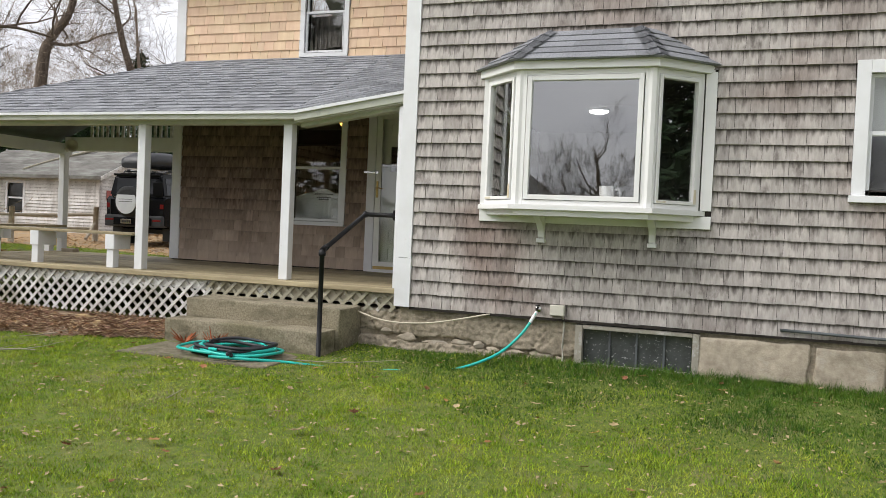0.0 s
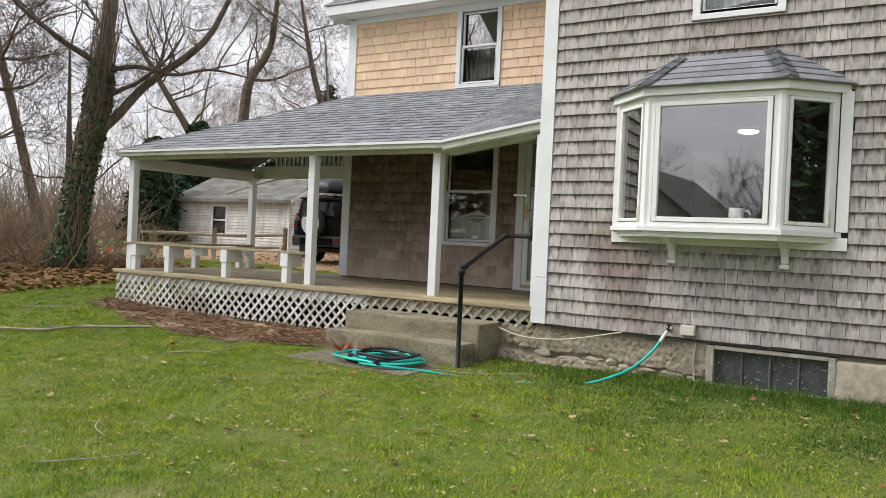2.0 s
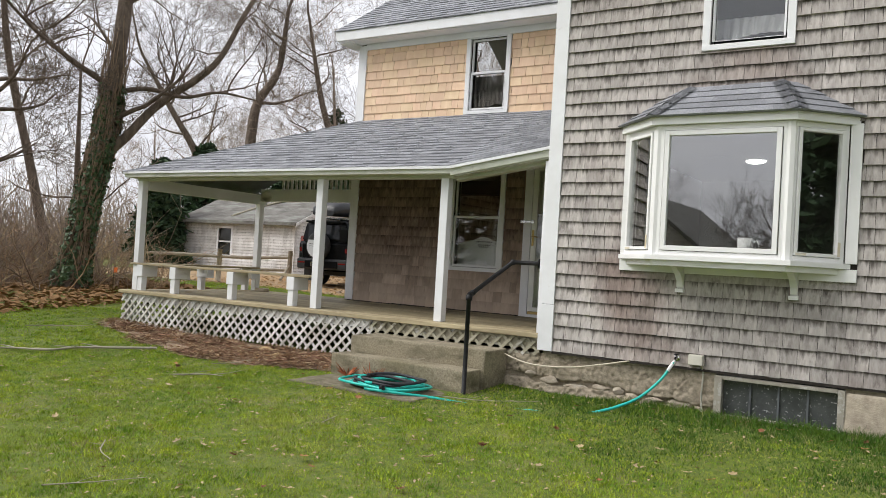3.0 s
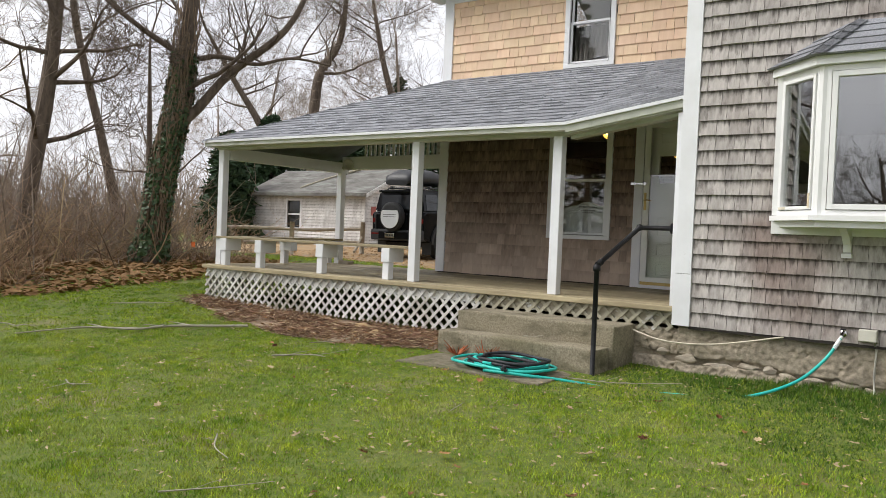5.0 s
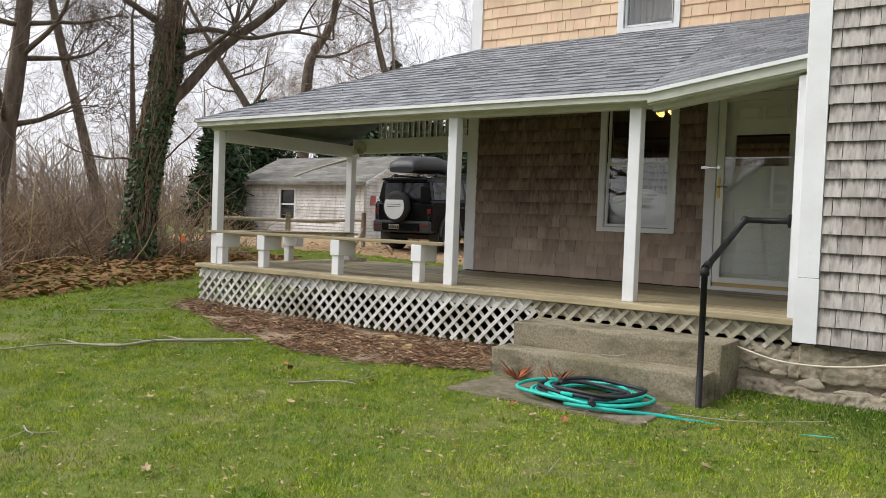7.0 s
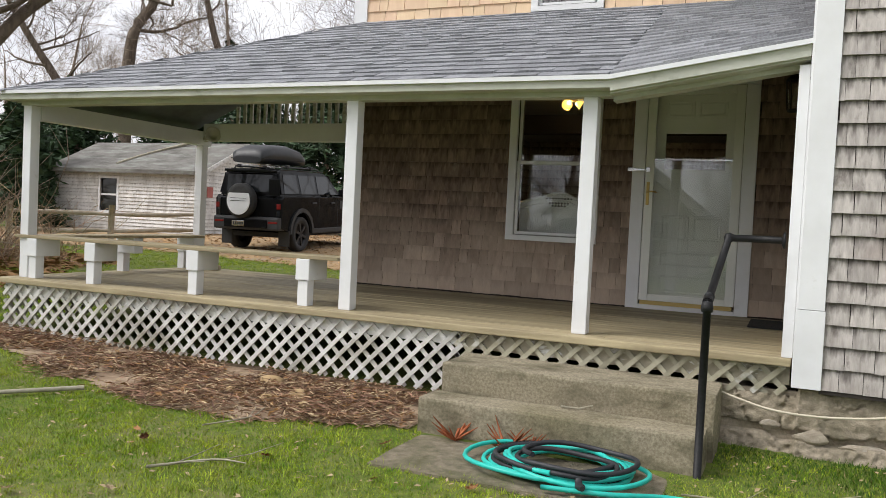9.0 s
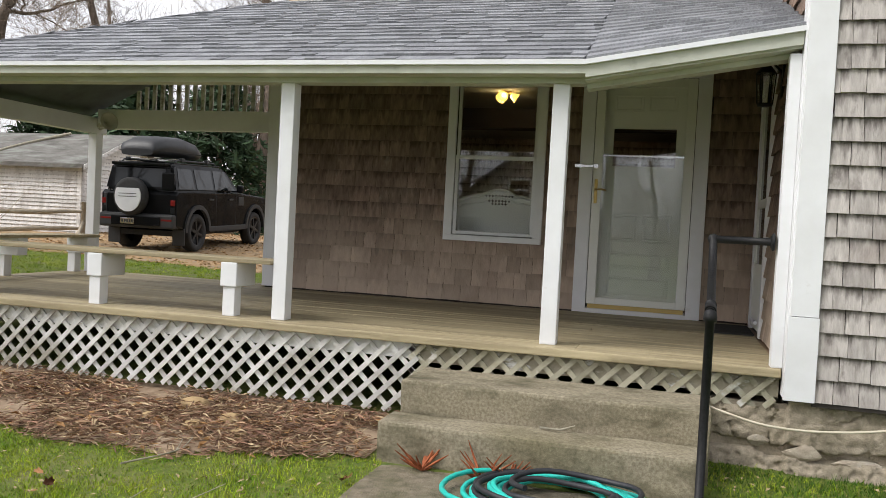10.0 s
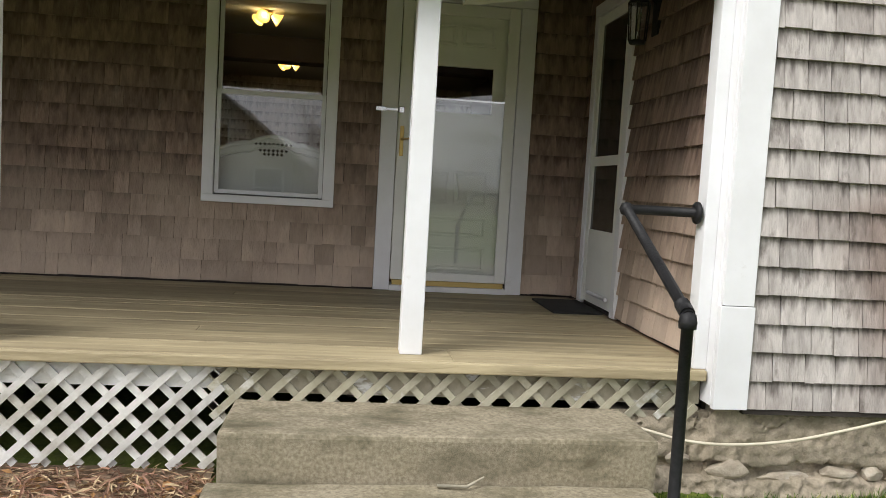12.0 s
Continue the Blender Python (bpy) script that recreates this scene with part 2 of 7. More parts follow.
# ---- building helpers ----
def ground_z(x, y):
    z = 0.045 * (min(y, 8.0) - 3.8) if y > -4 else -0.351
    z += 0.03 * min(max(y - 8.0, 0), 4.0)
    z += 0.026 * min(max(-x - 8.0, 0), 8.0)
    z += 0.045 * min(max(y - 17.0, 0), 5.0)
    return z


def bm_box(bm, x0, x1, y0, y1, z0, z1, m=None, bev=0.0):
    r = bmesh.ops.create_cube(bm, size=1.0, matrix=Matrix.Translation(((x0 + x1) / 2, (y0 + y1) / 2, (z0 + z1) / 2)) @ Matrix.Diagonal((abs(x1 - x0), abs(y1 - y0), abs(z1 - z0), 1)))
    vs = r["verts"]
    if bev:
        es = list({e for v in vs for e in v.link_edges})
        rb = bmesh.ops.bevel(bm, geom=es, offset=bev, segments=2, affect="EDGES", profile=0.6)
        vs = list({v for f in rb["faces"] for v in f.verts})
    if m is not None:
        bmesh.ops.transform(bm, matrix=m, verts=vs)
    return bm


def box(x0, x1, y0, y1, z0, z1, m=None, bev=0.0):
    return bm_box(bmesh.new(), x0, x1, y0, y1, z0, z1, m, bev)


def tube(bm, pts, radii, sides=8, cap=True):
    """A round bar along points; radii a number or one per point."""
    pts = [Vector(p) for p in pts]
    if not hasattr(radii, "__len__"):
        radii = [radii] * len(pts)
    rings = []
    ref = Vector((0, 0, 1)) if abs((pts[1] - pts[0]).normalized().z) < 0.9 else Vector((1, 0, 0))
    for i, p in enumerate(pts):
        d = (pts[min(i + 1, len(pts) - 1)] - pts[max(i - 1, 0)]).normalized()
        a = d.cross(ref)
        if a.length < 1e-4:
            a = d.orthogonal()
        a.normalize()
        b = d.cross(a)
        rings.append([bm.verts.new(p + (a * math.cos(k * math.tau / sides) + b * math.sin(k * math.tau / sides)) * radii[i]) for k in range(sides)])
    for i in range(len(rings) - 1):
        for k in range(sides):
            f = bm.faces.new((rings[i][k], rings[i][(k + 1) % sides], rings[i + 1][(k + 1) % sides], rings[i + 1][k]))
            f.smooth = True
    if cap:
        bm.faces.new(rings[0])
        bm.faces.new(rings[-1][::-1])
    return bm


def lathe(bm, prof, sides=20, m=None, caps=True):
    """A turned shape from (radius, height) pairs, about z."""
    rings = []
    for r, z in prof:
        ring = []
        for k in range(sides):
            v = Vector((r * math.cos(k * math.tau / sides), r * math.sin(k * math.tau / sides), z))
            ring.append(bm.verts.new(m @ v if m is not None else v))
        rings.append(ring)
    for i in range(len(rings) - 1):
        for k in range(sides):
            f = bm.faces.new((rings[i][k], rings[i][(k + 1) % sides], rings[i + 1][(k + 1) % sides], rings[i + 1][k]))
            f.smooth = True
    if caps and prof[0][0] > 1e-4:
        bm.faces.new(rings[0][::-1])
    if caps and prof[-1][0] > 1e-4:
        bm.faces.new(rings[-1])
    return bm


def prism(bm, outline, a, b, axis="y"):
    """A closed outline of (u, v) pulled from a to b along an axis."""
    def at(u, v, w):
        return {"y": (u, w, v), "x": (w, u, v), "z": (u, v, w)}[axis]
    v0 = [bm.verts.new(at(u, v, a)) for u, v in outline]
    v1 = [bm.verts.new(at(u, v, b)) for u, v in outline]
    n = len(outline)
    bm.faces.new(v0)
    bm.faces.new(v1[::-1])
    for i in range(n):
        bm.faces.new((v0[i], v1[i], v1[(i + 1) % n], v0[(i + 1) % n]))
    bmesh.ops.recalc_face_normals(bm, faces=bm.faces)
    return bm


def mesh_of(name, bm, material):
    me = bpy.data.meshes.new(name)
    bm.normal_update()
    bm.to_mesh(me)
    bm.free()
    if material:
        me.materials.append(material)
    return me


def part(name, bm, material, parent=None, label=""):
    ob = new(name, mesh_of(name, bm, material))
    ob.parent = parent
    if label:
        ob["label"] = label
    return ob


def thing(name, label, category, at=(0, 0, 0), group="", kind=""):
    ob = new(name)
    ob.location = at
    return tagged(ob, label, category, group, kind)


def solid(name, bm, material, label, category, group="", kind=""):
    return tagged(part(name, bm, material), label, category, group, kind)


def panel(bm, fixed, a, b, u0, u1, z0, z1, holes=()):
    """A wall slab between a and b on the fixed axis ("y": runs along x), with holes (u0, u1, z0, z1) right through."""
    us = sorted({u0, u1, *[h[0] for h in holes], *[h[1] for h in holes]})
    zs = sorted({z0, z1, *[h[2] for h in holes], *[h[3] for h in holes]})
    us, zs = [u for u in us if u0 <= u <= u1], [z for z in zs if z0 <= z <= z1]
    for i in range(len(us) - 1):
        for j in range(len(zs) - 1):
            uc, zc = (us[i] + us[i + 1]) / 2, (zs[j] + zs[j + 1]) / 2
            if any(h[0] < uc < h[1] and h[2] < zc < h[3] for h in holes):
                continue
            if fixed == "y":
                bm_box(bm, us[i], us[i + 1], a, b, zs[j], zs[j + 1])
            else:
                bm_box(bm, a, b, us[i], us[i + 1], zs[j], zs[j + 1])
    return bm


SHARED = {}


def shared(key, make, material):
    if key not in SHARED:
        SHARED[key] = mesh_of(key[0], make(), material)
    return SHARED[key]


def piece(name, me, parent, m):
    ob = new(name, me)
    ob.parent = parent
    ob.matrix_basis = m
    return ob


def wedge(w, h, t0, t1, g=0.0028):
    """A shingle: w wide, h high, t0 thick at its butt and t1 at its top; its back in the plane y = 0, facing -y."""
    bm = bmesh.new()
    lo = [bm.verts.new(p) for p in ((g, 0, 0), (w - g, 0, 0), (w - g, -t0, 0), (g, -t0, 0))]
    hi = [bm.verts.new(p) for p in ((g, 0, h), (w - g, 0, h), (w - g, -t1, h), (g, -t1, h))]
    bm.faces.new(lo[::-1])
    bm.faces.new(hi)
    for i in range(4):
        bm.faces.new((lo[i], lo[(i + 1) % 4], hi[(i + 1) % 4], hi[i]))
    return bm


def shingles(parent, name, material, frame_m, width, z0, z1, exposure, holes, near, seed, wmin=0.09, wmax=0.2, limit=300, label="", t0=0.018, gap=0.0028):
    """Courses of wall shingles. frame_m maps (u, 0, z) to the wall; pieces for which near(u, z) holds are parts of their own."""
    rng = random.Random(seed)
    rest_v, rest_f = [], []
    count = 0
    z = z0
    while z < z1 - 0.03:
        h = min(exposure + 0.02, z1 - z)
        u = -rng.random() * 0.1
        while u < width:
            w = round(rng.uniform(wmin, wmax), 2)
            a, b = max(u, 0), min(u + w, width)
            u += w
            spans = [(a, b)]
            slivers = []
            for hu0, hu1, hz0, hz1 in holes:
                if min(hz1, z + exposure) - max(hz0, z) > exposure * 0.35:
                    nxt = []
                    lo_, hi_ = max(a, hu0), min(b, hu1)
                    if hi_ - lo_ > 0.015:
                        if z + 0.015 < hz0 < z + exposure:
                            slivers.append((lo_, hi_, z, hz0 + 0.004))
                        if z < hz1 < z + exposure - 0.015:
                            slivers.append((lo_, hi_, hz1 - 0.004, z + h))
                    for p, q in spans:
                        if hu1 <= p or hu0 >= q:
                            nxt.append((p, q))
                        else:
                            if p < hu0:
                                nxt.append((p, hu0))
                            if q > hu1:
                                nxt.append((hu1, q))
                    spans = nxt
            for p, q, za, zb in slivers:
                i = len(rest_v)
                rest_v += [frame_m @ Vector(c) for c in ((p, 0, za), (q, 0, za), (q, -t0, za), (p, -t0, za), (p, 0, zb), (q, 0, zb), (q, -0.004, zb), (p, -0.004, zb))]
                rest_f += [(i, i + 3, i + 2, i + 1), (i + 4, i + 5, i + 6, i + 7), (i, i + 1, i + 5, i + 4), (i + 1, i + 2, i + 6, i + 5), (i + 2, i + 3, i + 7, i + 6), (i + 3, i, i + 4, i + 7)]
            for p, q in spans:
                if q - p < 0.015:
                    continue
                dz = rng.uniform(-0.004, 0.004)
                ww = round((q - p) / 0.005) * 0.005
                tt = t0 + rng.choice((-0.002, 0, 0, 0.002))
                if count < limit and near((p + q) / 2, z) and h > exposure:
                    me = shared((name, material.name, round(ww, 3), round(tt, 3)), lambda: wedge(ww, h, tt, 0.002, gap), material)
                    piece(name, me, parent, frame_m @ Matrix.Translation((p, 0, z + dz)))
                    count += 1
                else:
                    i = len(rest_v)
                    g = gap
                    rest_v += [frame_m @ Vector(c) for c in ((p + g, 0, z + dz), (q - g, 0, z + dz), (q - g, -tt, z + dz), (p + g, -tt, z + dz),
                                                            (p + g, 0, z + h), (q - g, 0, z + h), (q - g, -0.002, z + h), (p + g, -0.002, z + h))]
                    rest_f += [(i, i + 3, i + 2, i + 1), (i + 4, i + 5, i + 6, i + 7), (i, i + 1, i + 5, i + 4), (i + 1, i + 2, i + 6, i + 5), (i + 2, i + 3, i + 7, i + 6), (i + 3, i, i + 4, i + 7)]
        z += exposure
    if rest_v:
        me = bpy.data.meshes.new(name + "_courses")
        me.from_pydata([tuple(v) for v in rest_v], [], rest_f)
        me.materials.append(material)
        ob = new(name + "_courses", me)
        ob.parent = parent
        tagged(ob, label or "courses of weathered wood shingles", "", "", "stuff")


# ---- ground ----
def build_ground():
    xs = np.concatenate([np.linspace(-900, -60, 8), np.linspace(-50, -18, 17), np.linspace(-17, 8, 101), np.linspace(10, 40, 12), np.linspace(60, 900, 8)])
    ys = np.concatenate([np.linspace(-900, -40, 8), np.linspace(-30, -4, 14), np.linspace(-3, 9, 61), np.linspace(9.5, 30, 42), np.linspace(35, 60, 6), np.linspace(90, 900, 8)])
    verts, faces = [], []
    for y in ys:
        for x in xs:
            z = ground_z(x, y)
            if -17 < x < 8 and -3 < y < 9:
                z += 0.02 * noise.noise((x * 0.8, y * 0.8, 0))
            verts.append((x, y, z))
    nx = len(xs)
    for j in range(len(ys) - 1):
        for i in range(nx - 1):
            k = j * nx + i
            faces.append((k, k + 1, k + nx + 1, k + nx))
    me = bpy.data.meshes.new("ground")
    me.from_pydata(verts, [], faces)
    for p in me.polygons:
        p.use_smooth = True
    me.materials.append(M_SOIL)
    tagged(new("ground", me), "lawn soil with moss and short winter turf", "ground", kind="structure")


M_SOIL = mat("turf_soil", (0.06, 0.10, 0.012), (0.15, 0.175, 0.03), 17, 0.95, 0.9, 60, stain=(0.20, 0.17, 0.085), stain_scale=1.3, stain_at=(0.52, 0.75))
build_ground()

# ---- the main block: south wall with the bay ----
YF, XW, YP = 7.62, -3.30, 10.23
BAY = (-2.36, -0.32, 1.66, 2.98)
WIN2 = (1.02, 1.80, 1.93, 2.94)
WINUP = (-1.63, -0.94, 3.85, 4.95)
CELLAR = (-1.38, -0.32, 0.18, 0.53)


def build_south_wall():
    w = thing("wall_south", "weathered grey cedar shingle wall with dark streaks", "wall", kind="structure")
    part("sheathing", panel(bmesh.new(), "y", YF + 0.012, YF + 0.16, XW + 0.02, 4.2, 0.61, 5.4, [BAY, WIN2, WINUP]), M_SHEATH, w)
    part("gable", prism(bmesh.new(), [(XW + 0.02, 5.4), (4.2, 5.4), (0.45, 8.2)], YF + 0.012, YF + 0.16), M_SHEATH, w)
    part("plaster", panel(bmesh.new(), "y", YF + 0.165, YF + 0.18, XW + 0.16, 4.2, 0.9, 5.4, [BAY, WIN2, WINUP]), M_INT, w)
    holes = [(-2.44, -0.235, 1.53, 3.0), (0.907, 1.91, 1.82, 3.05), (-1.716, -0.849, 3.76, 5.05)]
    x0 = -3.165
    f = Matrix.Translation((x0, YF + 0.012, 0))
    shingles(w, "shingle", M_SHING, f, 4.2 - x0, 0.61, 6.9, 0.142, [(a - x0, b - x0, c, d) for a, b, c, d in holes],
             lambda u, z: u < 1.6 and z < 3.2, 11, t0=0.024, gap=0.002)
    return w


build_south_wall()
solid("baseboard", box(-3.17, 4.2, YF - 0.004, YF + 0.03, 0.585, 0.612), M_SHEATH, "dark wooden starter board under the shingles", "trim", kind="structure")


def corner_board():
    c = thing("corner_board", "white painted corner board of the house, lower end patched", "trim", kind="structure")
    part("board", box(-3.325, -3.165, YF - 0.018, YF + 0.012, 1.12, 6.6, bev=0.003), M_WHITE, c)
    part("lower_board", box(-3.335, -3.16, YF - 0.024, YF + 0.010, 0.61, 1.116, bev=0.003), M_WHITE, c)
    part("return_board", box(-3.336, -3.312, YF + 0.012, YF + 0.13, 0.62, 6.6, bev=0.003), M_WHITE, c)


corner_board()


def build_side_wall():
    w = thing("wall_side", "brown shingled side wall inside the porch", "wall", kind="structure")
    SD = (9.24, 9.94, 0.80, 2.94)
    part("sheathing", panel(bmesh.new(), "x", XW, XW + 0.14, YF + 0.17, 16.6, 0.3, 7.2, [SD]), M_SHEATH, w)
    f = Matrix(((0, 1, 0, XW), (1, 0, 0, 7.76), (0, 0, 1, 0), (0, 0, 0, 1)))
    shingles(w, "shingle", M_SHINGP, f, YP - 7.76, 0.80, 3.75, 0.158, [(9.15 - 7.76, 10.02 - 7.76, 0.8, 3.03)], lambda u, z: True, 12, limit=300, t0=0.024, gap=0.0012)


build_side_wall()
PDOOR = (-4.79, -3.87, 0.80, 3.02)
PWIN = (-6.15, -5.34, 1.47, 2.98)
UPWIN = (-6.00, -5.40, 3.90, 5.00)


def build_porch_wall():
    w = thing("wall_porch", "dark brown weathered shingle wall at the back of the porch", "wall", kind="structure")
    part("sheathing", panel(bmesh.new(), "y", YP + 0.012, YP + 0.16, -8.2, XW + 0.0, 0.3, 5.3, [PDOOR, PWIN, UPWIN]), M_SHEATH, w)
    part("plaster", panel(bmesh.new(), "y", YP + 0.165, YP + 0.18, -8.05, XW, 0.8, 5.3, [PDOOR, PWIN, UPWIN]), M_INT, w)
    x0 = -8.065
    f = Matrix.Translation((x0, YP + 0.012, 0))
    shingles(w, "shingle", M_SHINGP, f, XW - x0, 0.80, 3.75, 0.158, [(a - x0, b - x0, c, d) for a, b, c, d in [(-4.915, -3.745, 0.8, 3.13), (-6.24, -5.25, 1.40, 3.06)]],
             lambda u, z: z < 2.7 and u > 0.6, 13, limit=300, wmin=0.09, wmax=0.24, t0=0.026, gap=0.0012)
    u = thing("wall_upper", "new honey-coloured cedar shingle wall of the upper storey", "wall", kind="structure")
    shingles(u, "shingle", M_SHINGN, f, XW - x0, 3.80, 5.12, 0.142, [(-6.08 - x0, -5.30 - x0, 3.8, 5.12)], lambda a, z: True, 14, limit=300, wmin=0.1, wmax=0.3,
             label="courses of new cedar shingles")


build_porch_wall()
solid("wing_corner_board", box(-8.225, -8.062, YP - 0.02, YP + 0.02, 0.8, 5.1, bev=0.003), M_WHITE, "white painted corner board of the rear wing", "trim", kind="structure")
solid("wing_west_wall", box(-8.2, -8.05, YP + 0.165, 16.6, 0.3, 5.3), M_SHING, "shingled west wall of the rear wing", "wall", kind="structure")
solid("wing_north_wall", box(-8.2, 4.2, 16.6, 16.75, 0.3, 5.4), M_SHING, "plain rear wall closing the house", "wall", kind="structure")
solid("east_wall", box(4.2, 4.35, YF, 16.75, 0.2, 5.4), M_SHING, "plain east wall closing the house", "wall", kind="structure")
solid("floor_inside", box(-8.0, 4.2, YF + 0.18, 16.6, 0.70, 0.78), M_INTFL, "wooden floor inside the house", "floor", kind="structure")
solid("ceiling", box(-8.04, 4.19, YP + 0.19, 16.59, 3.12, 3.2), M_INT, "plastered ceiling of the wing", "ceiling", kind="structure")
solid("kitchen_ceiling", box(XW + 0.15, 4.19, YF + 0.19, YP + 0.18, 3.12, 3.2), M_INT, "plastered ceiling of the kitchen", "ceiling", kind="structure")
solid("partition", panel(bmesh.new(), "y", 13.2, 13.3, XW + 0.15, 4.19, 0.78, 3.12), M_INT, "plastered inner wall of the kitchen", "wall", kind="structure")


# ---- wing roof ----
def wing_roof():
    r = thing("wing_roof", "grey asphalt shingled roof of the wing with white eaves", "roof", kind="structure")
    part("slab", prism(bmesh.new(), [(9.93, 5.30), (13.4, 7.62), (16.95, 5.30), (16.95, 5.22), (13.4, 7.52), (9.93, 5.22)], -8.5, XW - 0.02, "x"), M_ROOF, r)
    part("fascia", box(-8.48, XW - 0.02, 9.895, 9.926, 5.13, 5.285, bev=0.004), M_WHITE, r)
    part("soffit", box(-8.45, XW - 0.02, 9.93, YP + 0.01, 5.12, 5.15), M_WHITE, r)
    part("frieze", box(-8.06, XW - 0.02, YP - 0.035, YP + 0.0, 5.02, 5.12, bev=0.003), M_WHITE, r)
    part("rake_board", prism(bmesh.new(), [(9.93, 5.19), (13.4, 7.5), (13.4, 7.62), (9.93, 5.31)], -8.53, -8.50, "x"), M_WHITE, r)
    part("gable_return", box(-8.48, -8.2, 9.965, 10.4, 5.10, 5.14), M_WHITE, r)
    f = Matrix.Translation((0, 9.88, 5.285)) @ pose(0, 0, 0, -56.3, 0, 0)
    roof_courses(r, f, -8.52, XW - 0.03, 2.6, 21)


def roof_courses(parent, f, u0, u1, length, seed, exposure=0.142, keep=None, limit=300, near=None):
    """Asphalt tabs lying on a slope: f maps (u, 0, s) with s running up the slope and -y off the roof."""
    rng = random.Random(seed)
    V, F = [], []
    n = 0
    s = 0.0
    row = 0
    while s < length:
        u = u0 - (row % 3) * 0.11 - rng.random() * 0.05
        while u < u1:
            w = rng.choice((0.1, 0.13, 0.15, 0.17, 0.2))
            a, b = max(u, u0), min(u + w, u1)
            u += w
            if keep:
                a, b = max(a, keep(s)[0]), min(b, keep(s)[1])
            hh = exposure + 0.015
            a2, b2 = a, b
            if keep:
                a2, b2 = max(a, keep(s + hh)[0]), min(b, keep(s + hh)[1])
            if b - a < 0.02:
                continue
            t = 0.013 + rng.choice((0, 0, 0.007))
            if near and n < limit and near((a + b) / 2, s):
                ww = round((b - a) / 0.01) * 0.01
                me = shared(("roof_shingle", "r", round(ww, 3), round(t, 3)), lambda: wedge(ww, hh, t, 0.002, 0.0008), M_ROOF)
                piece("roof_shingle", me, parent, f @ Matrix.Translation((a, 0, s)))
                n += 1
            else:
                i = len(V)
                V += [f @ Vector(c) for c in ((a, 0, s), (b, 0, s), (b, -t, s), (a, -t, s), (min(a2, b), 0, s + hh), (max(b2, a), 0, s + hh), (max(b2, a), -0.002, s + hh), (min(a2, b), -0.002, s + hh))]
                F += [(i, i + 3, i + 2, i + 1), (i + 4, i + 5, i + 6, i + 7), (i, i + 1, i + 5, i + 4), (i + 1, i + 2, i + 6, i + 5), (i + 2, i + 3, i + 7, i + 6), (i + 3, i, i + 4, i + 7)]
        s += exposure
        row += 1
    me = bpy.data.meshes.new("roof_shingle_courses")
    me.from_pydata([tuple(v) for v in V], [], F)
    me.materials.append(M_ROOF)
    ob = new("roof_shingle_courses", me)
    ob.parent = parent
    tagged(ob, "courses of grey asphalt shingles", "", "", "stuff")


wing_roof()
solid("main_roof", prism(bmesh.new(), [(-3.7, 5.05), (0.45, 8.35), (4.6, 5.05), (4.6, 4.95), (0.45, 8.2), (-3.7, 4.95)], YF - 0.3, 17.0), M_ROOF,
      "grey asphalt roof of the main block", "roof", kind="structure")

# ---- porch ----
XL, YE, ZE, ZT = -10.80, 7.66, 2.66, 3.82
XK = -4.63          # where the eave bends upward
ZR = 2.86           # eave height at the house corner


